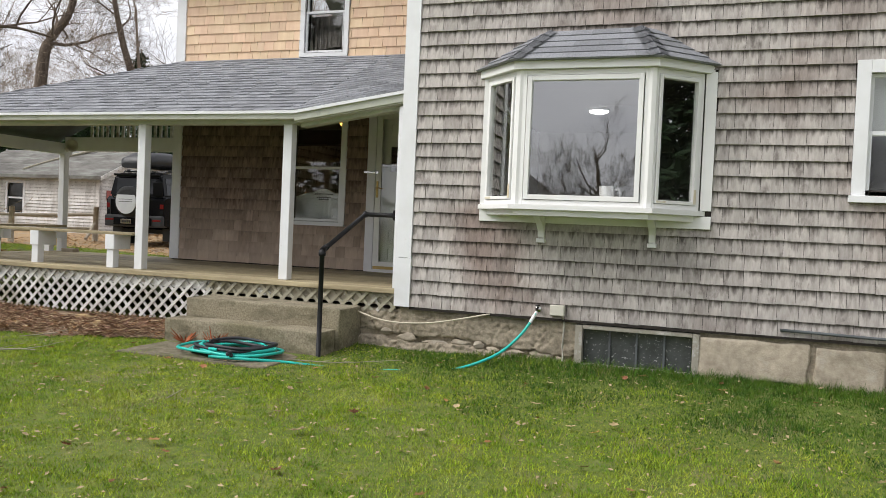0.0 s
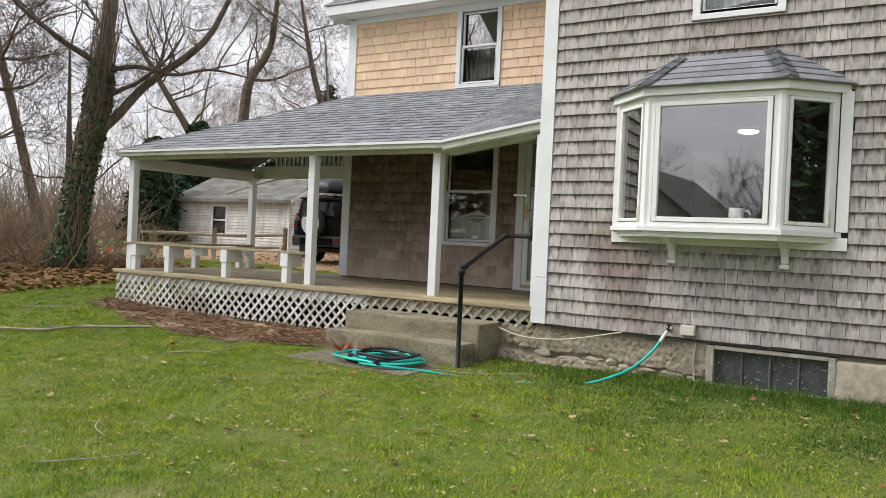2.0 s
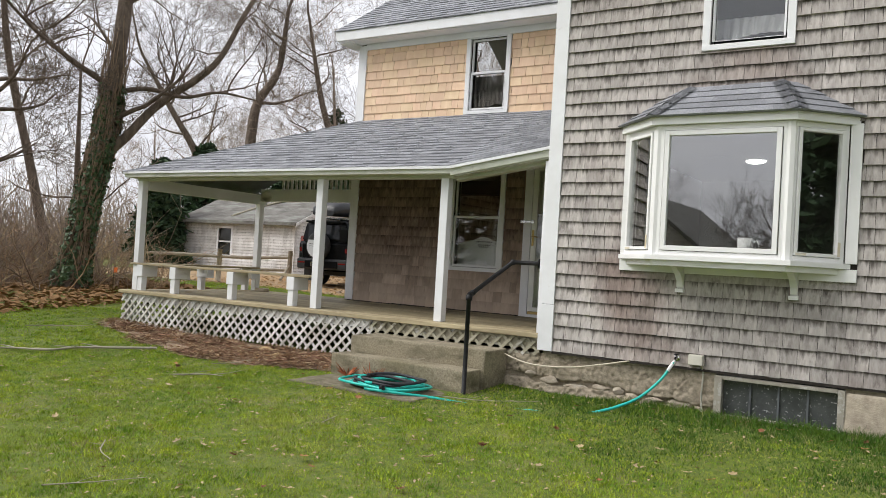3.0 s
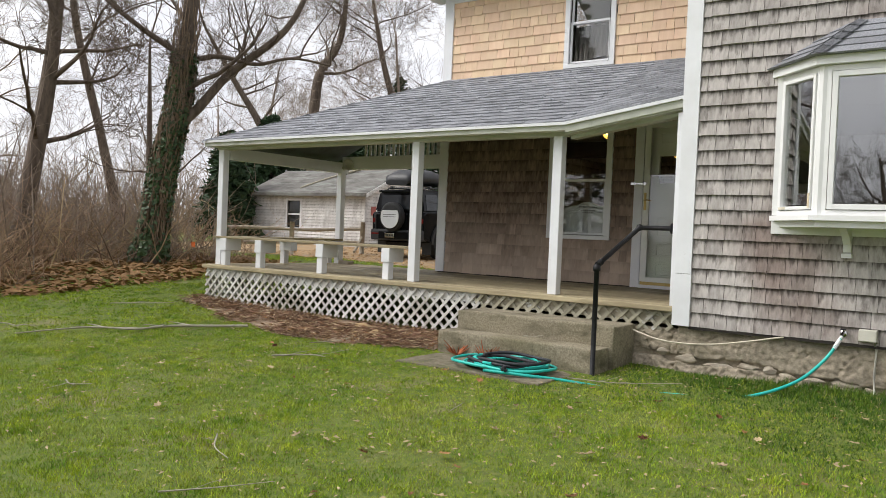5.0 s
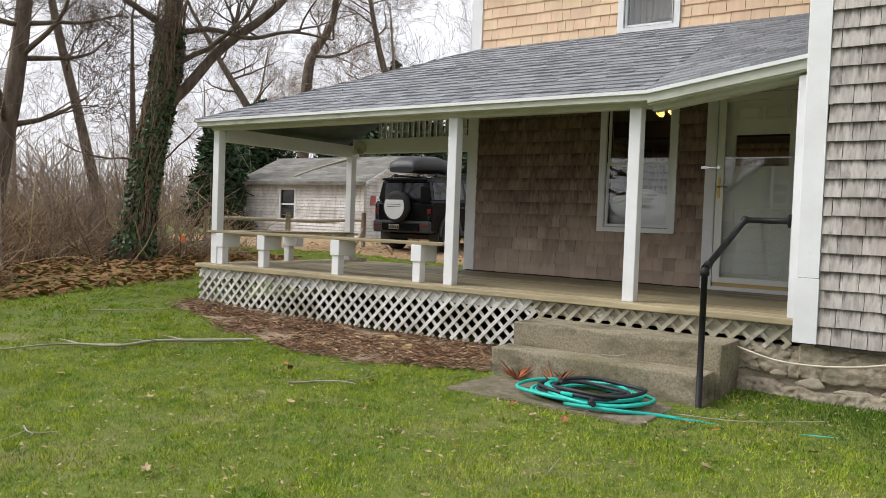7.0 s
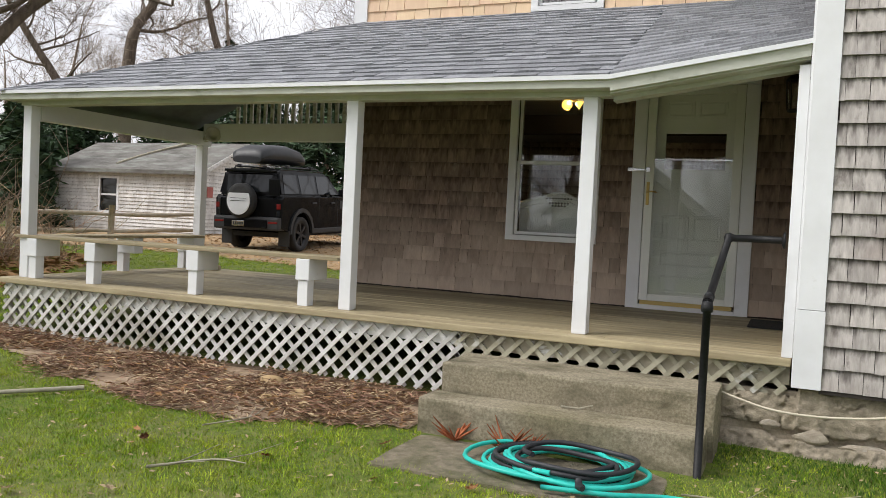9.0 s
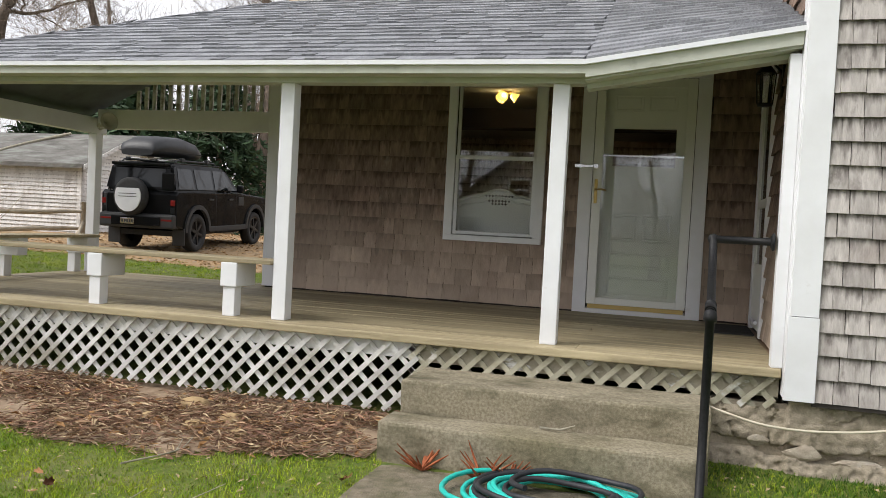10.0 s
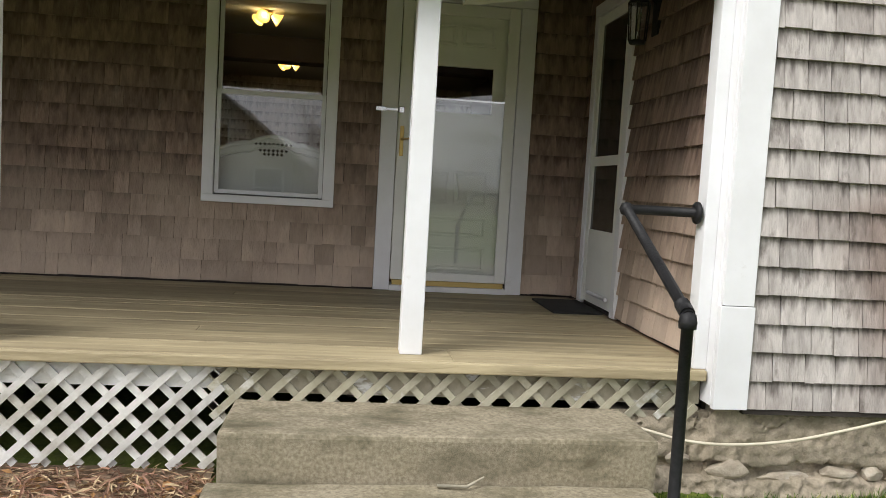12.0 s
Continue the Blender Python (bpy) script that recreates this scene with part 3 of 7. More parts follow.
def porch_roof():
    r = thing("porch_roof", "grey asphalt shingled hip roof over the porch with sagging eave", "roof", kind="structure")
    def slab(name, pts, mat_, drop=0.07):
        bm = bmesh.new()
        top = [bm.verts.new(p) for p in pts]
        low = [bm.verts.new((p[0], p[1], p[2] - drop)) for p in pts]
        bm.faces.new(top)
        bm.faces.new(low[::-1])
        n = len(pts)
        for i in range(n):
            bm.faces.new((top[i], low[i], low[(i + 1) % n], top[(i + 1) % n]))
        bmesh.ops.recalc_face_normals(bm, faces=bm.faces)
        return part(name, bm, mat_, r)
    a, b, c, d = (XL, YE, ZE), (XK, YE, ZE), (XK, YP, ZT), (-8.07, YP, ZT)
    e, g = (-3.34, YE, ZR), (-3.34, YP, ZT)
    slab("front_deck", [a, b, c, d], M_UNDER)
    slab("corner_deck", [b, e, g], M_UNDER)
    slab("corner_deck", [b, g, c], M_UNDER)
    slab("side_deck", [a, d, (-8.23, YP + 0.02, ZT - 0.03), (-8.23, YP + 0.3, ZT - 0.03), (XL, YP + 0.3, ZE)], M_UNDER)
    # front slope
    dy, dz = YP - YE, ZT - ZE
    ln = math.hypot(dy, dz)
    f = Matrix(((1, 0, 0, 0), (0, dz / ln, dy / ln, YE - 0.02), (0, -dy / ln, dz / ln, ZE - 0.004), (0, 0, 0, 1)))
    slope = (-8.07 - XL) / ln
    roof_courses(r, f, XL - 0.02, XK, ln + 0.01, 31, keep=lambda s: (XL - 0.02 + slope * s, XK), near=lambda u, s: u > -8.2 and s < 1.9)
    # bent part beside the house: each course follows the twisted surface
    rng = random.Random(32)
    V, F = [], []
    s, row = 0.0, 0
    while s < ln:
        u = XK
        while u < -3.34:
            w = rng.choice((0.1, 0.13, 0.15, 0.17, 0.2))
            b2 = min(u + w, -3.32)
            t = 0.016 + rng.choice((0, 0, 0.007))
            def at(x, q, up):
                k = (x - XK) / (-3.34 - XK)
                z0 = ZE + (ZR - ZE) * k
                fr = q / ln
                return (x, YE - 0.02 + (dy + 0.02) * fr, z0 + (ZT - z0) * fr + 0.004 + up)
            i = len(V)
            V += [at(u, s, -0.004), at(b2, s, -0.004), at(b2, s, t), at(u, s, t), at(u, s + 0.155, -0.004), at(b2, s + 0.155, -0.004), at(b2, s + 0.155, 0.002), at(u, s + 0.155, 0.002)]
            F += [(i, i + 3, i + 2, i + 1), (i + 4, i + 5, i + 6, i + 7), (i, i + 1, i + 5, i + 4), (i + 1, i + 2, i + 6, i + 5), (i + 2, i + 3, i + 7, i + 6), (i + 3, i, i + 4, i + 7)]
            u = b2 + (0.5 if b2 >= -3.33 else 0)
        s += 0.142
    me = bpy.data.meshes.new("bent_shingle_courses")
    me.from_pydata(V, [], F)
    me.materials.append(M_ROOF)
    ob = new("bent_shingle_courses", me)
    ob.parent = r
    tagged(ob, "courses of grey asphalt shingles on the bent eave", kind="stuff")
    # side slope and hip caps
    dx = -8.07 - XL
    l2 = math.hypot(dx, dz)
    f2 = Matrix(((0, dz / l2, dx / l2, XL - 0.02), (-1, 0, 0, 0), (0, -dx / l2, dz / l2, ZE - 0.004), (0, 0, 0, 1)))
    sl2 = dy / l2
    roof_courses(r, f2, -(YP + 0.3), -(YE - 0.02), l2, 33, keep=lambda s: (-(YP + 0.3), -(YE - 0.02) - sl2 * s))
    p0, p1 = Vector((XL, YE, ZE + 0.012)), Vector((-8.07, YP, ZT + 0.012))
    hd = (p1 - p0).normalized()
    for i in range(26):
        q = p0 + hd * (i * 0.146)
        bm = bmesh.new()
        sx = Vector((hd.y, -hd.x, 0)).normalized()
        up = Vector((0, 0, 1))
        vs = []
        for s_, lift in ((0, 0.003), (0.15, 0.0)):
            for k, dwn in ((-0.10, -0.030), (0, 0.0), (0.10, -0.030)):
                vs.append(bm.verts.new(q + hd * s_ + sx * k + up * (dwn + lift)))
        bm.faces.new((vs[0], vs[1], vs[4], vs[3]))
        bm.faces.new((vs[1], vs[2], vs[5], vs[4]))
        bmesh.ops.solidify(bm, geom=bm.faces[:], thickness=0.006)
        part("hip_cap", bm, M_ROOF, r)
    # drip edge, fascia and architrave on the front and the side
    def run(name, x0, z0, x1, z1, y0, y1, lo, hi, m):
        bm = bmesh.new()
        prism(bm, [(x0, z0 + lo), (x1, z1 + lo), (x1, z1 + hi), (x0, z0 + hi)], y0, y1)
        part(name, bm, m, r)
    run("drip_edge", XL - 0.03, ZE, XK, ZE, YE - 0.03, YE - 0.004, -0.03, 0.002, M_WHITE)
    run("drip_edge", XK, ZE, -3.32, ZR, YE - 0.03, YE - 0.004, -0.03, 0.002, M_WHITE)
    run("fascia", XL, ZE, XK, ZE, YE - 0.004, YE + 0.025, -0.085, -0.005, M_SILL)
    run("fascia", XK, ZE, -3.34, ZR, YE - 0.004, YE + 0.025, -0.11, -0.005, M_SILL)
    run("soffit_strip", XL + 0.1, ZE, XK, ZE, YE + 0.025, YE + 0.14, -0.085, -0.07, M_SILL)
    run("soffit_strip", XK, ZE, -3.34, ZR, YE + 0.025, YE + 0.14, -0.125, -0.105, M_SILL)
    run("architrave", XL + 0.13, ZE, XK, ZE, YE + 0.14, YE + 0.27, -0.125, -0.07, M_SILL)
    run("architrave", XK, ZE, -3.34, ZR, YE + 0.14, YE + 0.27, -0.16, -0.09, M_SILL)
    part("side_fascia", box(XL - 0.004, XL + 0.025, YE + 0.03, YP + 0.3, ZE - 0.085, ZE - 0.005), M_SILL, r)
    part("side_drip_edge", box(XL - 0.03, XL - 0.004, YE - 0.03, YP + 0.3, ZE - 0.03, ZE + 0.002), M_WHITE, r)
    part("side_beam", box(XL + 0.13, XL + 0.26, YE + 0.28, YP + 0.35, ZE - 0.26, ZE - 0.08), M_WHITE, r)
    part("back_beam", box(XL + 0.265, -8.23, YP + 0.18, YP + 0.30, ZE - 0.20, ZE + 0.02), M_WHITE, r)
    x = XL + 0.75
    while x < -8.3:
        part("slat", box(x, x + 0.045, YP + 0.22, YP + 0.245, ZE + 0.022, ZE + (x - XL) * dz / dx - 0.075), M_WPEEL, r)
        x += 0.105
    return r


porch_roof()
ZD = 0.785


def porch_deck():
    d = thing("porch_deck", "worn greenish wooden plank porch floor", "porch floor", kind="structure")
    y, k = 7.70, 0
    rng = random.Random(5)
    while y < 10.62:
        xr = -3.34 if y < 10.1 else -8.24
        cuts = [XL + 0.02] + sorted(rng.sample([-9.4, -8.25, -7.0, -5.9, -4.6], 1)) + [xr]
        if y >= 10.1:
            cuts = [XL + 0.02, xr]
        for a, b in zip(cuts, cuts[1:]):
            if b - a > 0.05:
                part("plank", box(a + 0.001, b - 0.001, y, min(y + 0.137, 10.63), ZD - 0.028, ZD + rng.uniform(-0.0015, 0.0015), bev=0.004), M_DECK, d)
        y += 0.14
    part("edge_board", box(XL + 0.02, -3.345, 7.665, 7.699, ZD - 0.055, ZD - 0.002, bev=0.008), M_DECK, d, "rounded nosing board")
    part("rim_board", box(XL + 0.06, -5.72, 7.735, 7.77, 0.615, ZD - 0.029), M_LATTICE, d, "white painted rim board")
    part("rim_board", box(-5.719, -3.345, 7.735, 7.77, 0.60, ZD - 0.029), M_RIMB, d, "bare rim board with flaking white paint")
    part("side_rim_board", box(XL + 0.05, XL + 0.085, 7.771, 10.6, 0.60, ZD - 0.029), M_WPEEL, d)
    part("back_rim_board", box(XL + 0.086, -8.24, 10.57, 10.6, 0.45, ZD - 0.029), M_WPEEL, d)
    for x in (-10.3, -9.0, -7.7, -6.4, -5.1, -3.9):
        part("joist", box(x, x + 0.045, 7.771, 10.1, 0.58, ZD - 0.03), M_SHEATH, d)


porch_deck()


def lattice(name, frame_m, length, lo, hi, seed, label, material):
    """Crossed strips between lo and hi; lo may vary along the run. frame_m maps (u, depth, z)."""
    t = thing(name, label, "lattice", kind="structure")
    rng = random.Random(seed)
    for layer, sgn in ((0, 1), (1, -1)):
        u = -0.6
        while u < length + 0.6:
            # strip runs from (u, hi) downward at 45 degrees
            pts = []
            zl = lo(u)
            hw = 0.024
            a, b = (u, hi), (u + sgn * (hi - zl), zl)
            # clip to the run
            def clip(p, q):
                out = []
                for s0, s1 in ((p, q), (q, p)):
                    x, z = s0
                    if x < hw:
                        k = (hw - x) / (s1[0] - x) if s1[0] != x else 9
                        if k > 1 or k < 0:
                            return None
                        x, z = hw, z + (s1[1] - z) * k
                    if x > length - hw:
                        k = (length - hw - x) / (s1[0] - x) if s1[0] != x else 9
                        if k > 1 or k < 0:
                            return None
                        x, z = length - hw, z + (s1[1] - z) * k
                    out.append((x, z))
                return out
            c = clip(a, b)
            u += 0.148 + rng.uniform(-0.004, 0.004)
            if not c or abs(c[0][1] - c[1][1]) < 0.04:
                continue
            (x0, z0), (x1, z1) = c
            n = Vector((z1 - z0, -(x1 - x0))).normalized() * hw * 0.72
            dpt = -0.012 * layer
            outline = [(x0 + n.x, z0 + n.y), (x1 + n.x, z1 + n.y), (x1 - n.x, z1 - n.y), (x0 - n.x, z0 - n.y)]
            bm = bmesh.new()
            prism(bm, outline, dpt - 0.005, dpt + 0.005)
            bmesh.ops.transform(bm, matrix=frame_m, verts=bm.verts)
            part("slat", bm, material, t)
    return t


lattice("lattice_skirt", Matrix.Translation((XL + 0.04, 7.722, 0)), -5.65 - XL - 0.04, lambda u: 0.24 + 0.0 * u, 0.728, 1,
        "weathered white diamond lattice skirting under the porch", M_LATTICE)
lattice("lattice_apron", Matrix.Translation((-5.76, 7.722, 0)), -3.345 + 5.76, lambda u: 0.475 + 0.025 * u, 0.728, 2,
        "short strip of mossy bare wood lattice above the steps", M_LATTICE2)
lattice("side_lattice", Matrix(((0, 1, 0, XL + 0.04), (1, 0, 0, 7.74), (0, 0, 1, 0), (0, 0, 0, 1))), 2.85, lambda u: 0.28, 0.728, 3,
        "weathered white lattice on the porch end", M_LATTICE)


def porch_post(x, y, z1, name="porch_post"):
    p = thing(name, "square white painted wooden porch post", "post", (x, y, ZD), "porch posts", "structure")
    part("shaft", box(-0.055, 0.055, -0.055, 0.055, 0.0, z1 - ZD, bev=0.006), M_WHITE, p)
    return p


for x in (-10.60, -6.805, -4.80):
    porch_post(x, 7.872, 2.536)
porch_post(-10.60, 10.47, 2.40)
solid("half_post", box(-3.405, -3.337, 7.70, 7.80, ZD, 2.705, bev=0.005), M_WHITE, "white painted half post against the house corner", "post", kind="structure")

# ---- steps and foundation ----
def steps():
    s = thing("concrete_steps", "two worn concrete steps with mossy edges up to the porch", "steps", kind="structure")
    for nm, b in (("upper_step", (-5.62, -3.755, 7.20, 7.72, 0.1, 0.572)), ("lower_step", (-5.66, -3.79, 6.90, 7.196, 0.05, 0.372)), ("landing_slab", (-5.62, -3.95, 6.12, 6.895, 0.0, 0.13))):
        bm = box(*b, bev=0.022)
        bmesh.ops.subdivide_edges(bm, edges=[e for e in bm.edges if e.calc_length() > 0.3], cuts=14, use_grid_fill=True)
        for v in bm.verts:
            n = noise.noise_vector(v.co * 5.0)
            v.co += Vector((n.x * 0.006, n.y * 0.008, n.z * 0.006))
        part(nm, bm, M_SLAB if nm == "landing_slab" else M_CONC, s)


steps()


def foundation():
    f = thing("foundation", "rough mortared fieldstone foundation with crumbling patches", "foundation", kind="structure")
    part("core", panel(bmesh.new(), "y", YF + 0.10, YF + 0.45, -3.28, 4.2, -0.2, 0.608, [CELLAR]), M_MORTAR, f)
    part("porch_pier", box(-3.82, -3.285, YF + 0.12, YF + 0.5, -0.2, 0.56), M_MORTAR, f)
    V, F = [], []
    xs = np.concatenate([np.arange(-3.82, -1.3, 0.014), np.arange(-1.3, 4.2, 0.03)])
    zs = np.arange(-0.05, 0.605, 0.014)
    idx = {}
    for i, x in enumerate(xs.tolist()):
        # lower rim of the old render coat: ragged, with a crevice of rubble under it and a sloping mortar skirt at the foot
        rim = 0.335 + 0.045 * (-3.4 - x) + 0.05 * noise.noise((x * 2.1, 0, 4)) + 0.025 * noise.noise((x * 9, 0, 5))
        for j, z in enumerate(zs.tolist()):
            fine = 0.014 * noise.noise((x * 21, z * 21, 2)) + 0.009 * noise.noise((x * 55, z * 55, 3))
            dep = 0.018 * noise.noise((x * 2.3, z * 3.5, 4)) + fine
            if x < -1.3:
                below = rim - z
                if below > 0:
                    hole = 0.5 + 0.5 * noise.noise((x * 6, z * 5, 6))
                    dep = 0.11 * hole if below < 0.045 + 0.03 * hole else -0.03 - 0.28 * (below - 0.06) + 2.2 * fine
                else:
                    c1 = abs(noise.noise((x * 2.4 + 0.2 * z, z * 2.0, 9)))
                    dep += 0.03 if c1 < 0.009 else 0.0
            dep += 0.05 if x < -3.3 else 0
            V.append((x, YF + 0.045 + dep, z * (1 if x > -3.29 else 0.9)))
            idx[i, j] = len(V) - 1
    for i in range(len(xs) - 1):
        for j in range(len(zs) - 1):
            xc, zc = (xs[i] + xs[i + 1]) / 2, zs[j] + 0.007
            if CELLAR[0] - 0.05 < xc < CELLAR[1] + 0.05 and CELLAR[2] - 0.02 < zc:
                continue
            F.append((idx[i, j], idx[i + 1, j], idx[i + 1, j + 1], idx[i, j + 1]))
    me = bpy.data.meshes.new("mortar_face")
    me.from_pydata(V, [], F)
    for p in me.polygons:
        p.use_smooth = True
    me.materials.append(M_MORTAR)
    new("mortar_face", me).parent = f
    rng = random.Random(8)

    def rubble(x, z, rx, rz, out=0.03):
        """A broken stone: a ball cut by chance planes."""
        bm = bmesh.new()
        bmesh.ops.create_icosphere(bm, subdivisions=3, radius=1.0)
        planes = [(Vector((rng.gauss(0, 1), rng.gauss(0, 1), rng.gauss(0, 1))).normalized(), rng.uniform(0.5, 0.8)) for _ in range(11)]
        for v in bm.verts:
            for n, d in planes:
                over = v.co.dot(n) - d
                if over > 0:
                    v.co -= n * over
            v.co += 0.03 * noise.noise_vector(v.co * 6 + Vector((x * 9, 0, 0)))
            v.co = Vector((v.co.x * rx * 1.25, v.co.y * 0.05, v.co.z * rz * 1.25)) + Vector((x, YF + 0.06 - out + (0.05 if x < -3.3 else 0), z))
        part("stone", bm, M_STONE, f)
    x = -3.5
    while x < -1.5:
        rx = rng.uniform(0.045, 0.12)
        rim = 0.335 + 0.045 * (-3.4 - x) + 0.05 * noise.noise((x * 2.1, 0, 4))
        rubble(x + rx, rim - 0.04 + rng.uniform(-0.015, 0.01), rx, rng.uniform(0.03, 0.05), rng.uniform(-0.01, 0.025))
        x += rx * 2 + rng.uniform(0.0, 0.12)
    for x, z, rx, rz in ((0.18, 0.36, 0.47, 0.19), (0.98, 0.34, 0.28, 0.19), (1.7, 0.36, 0.38, 0.19), (2.6, 0.36, 0.45, 0.19)):
        bm = box(x - rx, x + rx, YF + 0.012, YF + 0.08, z - rz * 0.95, z + rz, bev=0.02)
        bmesh.ops.subdivide_edges(bm, edges=[e for e in bm.edges if e.calc_length() > 0.12], cuts=7, use_grid_fill=True)
        for v in bm.verts:
            v.co += noise.noise_vector(v.co * 4.0) * 0.018 + noise.noise_vector(v.co * 13.0) * 0.006
        for fc in bm.faces:
            fc.smooth = True
        part("stone", bm, M_STONE, f)


foundation()

M_DIRTYGL = mat("dirty_cellar_glass", (0.05, 0.055, 0.055), (0.085, 0.09, 0.09), 8, 0.18, 0.05, 20, stain=(0.42, 0.43, 0.42), stain_scale=38, stain_at=(0.6, 0.66), spec=0.6)


M_CELLAR = mat("grimy_cellar_frame_paint", (0.38, 0.36, 0.30), (0.26, 0.24, 0.19), 9, 0.85, 0.35, 40, stain=(0.55, 0.54, 0.50), stain_scale=9, stain_at=(0.55, 0.7))


def cellar_window():
    a, b, z0, z1 = CELLAR
    w = thing("cellar_window", "low cellar window with four grimy panes in a peeling frame", "window", kind="structure")
    part("jamb", box(a - 0.05, a + 0.02, YF + 0.005, YF + 0.12, z0 - 0.02, z1 + 0.035, bev=0.005), M_CELLAR, w)
    part("jamb", box(b - 0.02, b + 0.04, YF + 0.005, YF + 0.12, z0 - 0.02, z1 + 0.035, bev=0.005), M_CELLAR, w)
    part("head", box(a + 0.022, b - 0.022, YF + 0.01, YF + 0.12, z1, z1 + 0.04, bev=0.005), M_CELLAR, w)
    part("sill", box(a + 0.022, b - 0.022, YF + 0.02, YF + 0.12, z0 - 0.03, z0 + 0.012), M_CELLAR, w)
    n = 4
    wd = (b - a - 0.04) / n
    for i in range(n):
        part("pane", box(a + 0.02 + i * wd + 0.008, a + 0.02 + (i + 1) * wd - 0.008, YF + 0.085, YF + 0.09, z0 + 0.01, z1), M_DIRTYGL, w)
        if i:
            part("glazing_bar", box(a + 0.02 + i * wd - 0.009, a + 0.02 + i * wd + 0.009, YF + 0.065, YF + 0.084, z0 + 0.01, z1), M_UNDER, w)


cellar_window()
M_BAYW = mat("glossy_white_vinyl", (0.82, 0.82, 0.81), (0.77, 0.77, 0.755), 3, 0.4, 0.05, 20)
M_GALV = mat("pale_plastic", (0.62, 0.60, 0.52), (0.55, 0.53, 0.46), 8, 0.5)
M_BRASS = mat("dull_brass", (0.5, 0.36, 0.13), (0.4, 0.28, 0.1), 20, 0.35, 0.1, metal=0.9)
M_CHROME = mat("chrome", (0.75, 0.75, 0.75), (0.65, 0.65, 0.65), 20, 0.2, 0, metal=1.0)
M_TEAL = mat("teal_hose_rubber", (0.02, 0.52, 0.44), (0.03, 0.42, 0.36), 12, 0.4, 0.05)
M_DKHOSE = mat("black_hose_rubber", (0.02, 0.022, 0.026), (0.035, 0.035, 0.04), 12, 0.55, 0.1)
M_CABLE = mat("cream_cable", (0.62, 0.57, 0.45), (0.52, 0.47, 0.36), 12, 0.6, 0.05)


def smooth_path(pts, n=10):
    """Points of a soft curve through the given ones."""
    P = [Vector(p) for p in pts]
    P = [P[0] * 2 - P[1]] + P + [P[-1] * 2 - P[-2]]
    out = []
    for i in range(1, len(P) - 2):
        for k in range(n):
            t = k / n
            out.append(0.5 * ((2 * P[i]) + (P[i + 1] - P[i - 1]) * t + (2 * P[i - 1] - 5 * P[i] + 4 * P[i + 1] - P[i + 2]) * t * t + (3 * P[i] - P[i - 1] - 3 * P[i + 1] + P[i + 2]) * t ** 3))
    out.append(P[-2])
    return out


def garden_hose():
    h = thing("garden_hose", "teal and black garden hoses coiled on the concrete landing", "hose", (0, 0, 0))
    def loops(cx, cy, turns, r0, r1, z0, seed, lead=()):
        rg = random.Random(seed)
        pts = []
        ox, oy = 0, 0
        n = int(turns * 26)
        for i in range(n + 1):
            a = i / 26 * math.tau + seed
            if i % 13 == 0:
                tx, ty, tr = rg.uniform(-0.06, 0.06), rg.uniform(-0.05, 0.05), rg.uniform(r0, r1)
                if i == 0:
                    ox, oy, rr = tx, ty, tr
            ox += (tx - ox) * 0.12
            oy += (ty - oy) * 0.12
            rr += (tr - rr) * 0.12
            lay = z0 + 0.012 + 0.058 * (i / n) + 0.008 * math.sin(a * 3.1)
            pts.append((cx + ox + math.cos(a) * rr * 1.12, cy + oy + math.sin(a) * rr * 0.86, lay))
        return pts + list(lead)
    t1 = loops(-4.50, 6.53, 6.6, 0.26, 0.43, 0.152, 1)
    part("teal_hose", tube(bmesh.new(), t1, 0.0145, 8), M_TEAL, h, "teal ribbed hose loops")
    t2 = loops(-4.70, 6.53, 3.0, 0.34, 0.42, 0.146, 2)
    part("outer_loop", tube(bmesh.new(), t2[:40], 0.0145, 8), M_TEAL, h)
    t3 = loops(-4.60, 6.55, 3.2, 0.27, 0.38, 0.152, 5)
    part("black_hose", tube(bmesh.new(), t3, 0.0155, 8), M_DKHOSE, h, "black rubber hose loops")
    t4 = loops(-4.46, 6.50, 2.0, 0.2, 0.34, 0.195, 4)
    part("black_hose", tube(bmesh.new(), t4, 0.0155, 8), M_DKHOSE, h)
    lead = smooth_path([(-4.55, 6.13, 0.165), (-4.2, 6.22, 0.158), (-3.95, 6.42, 0.13), (-3.7, 6.5, 0.112), (-3.3, 6.58, 0.09), (-2.95, 6.68, 0.108), (-2.6, 6.78, 0.102), (-2.42, 6.95, 0.13),
                        (-2.22, 7.1, 0.20), (-2.05, 7.28, 0.30), (-1.9, 7.42, 0.47), (-1.82, 7.5, 0.62), (-1.80, 7.54, 0.665)], 8)
    part("lead", tube(bmesh.new(), lead, 0.0145, 8), M_TEAL, h)
    part("tap_coupling", tube(bmesh.new(), [(-1.845, 7.475, 0.565), (-1.82, 7.5, 0.62), (-1.80, 7.54, 0.665)], [0.017, 0.018, 0.017], 10), M_BAYW, h, "white hose coupling at the tap")
    part("coupling", lathe(bmesh.new(), [(0.012, 0), (0.018, 0.005), (0.018, 0.05), (0.012, 0.055)], 12, Matrix.Translation((-4.36, 6.2, 0.175)) @ pose(0, 0, 0, 70, 0, 40)), M_DKHOSE, h, "black plastic nozzle")
    part("nozzle_grip", tube(bmesh.new(), [(-4.36, 6.2, 0.21), (-4.34, 6.13, 0.205), (-4.31, 6.08, 0.21)], [0.02, 0.022, 0.014], 10), M_DKHOSE, h)


garden_hose()


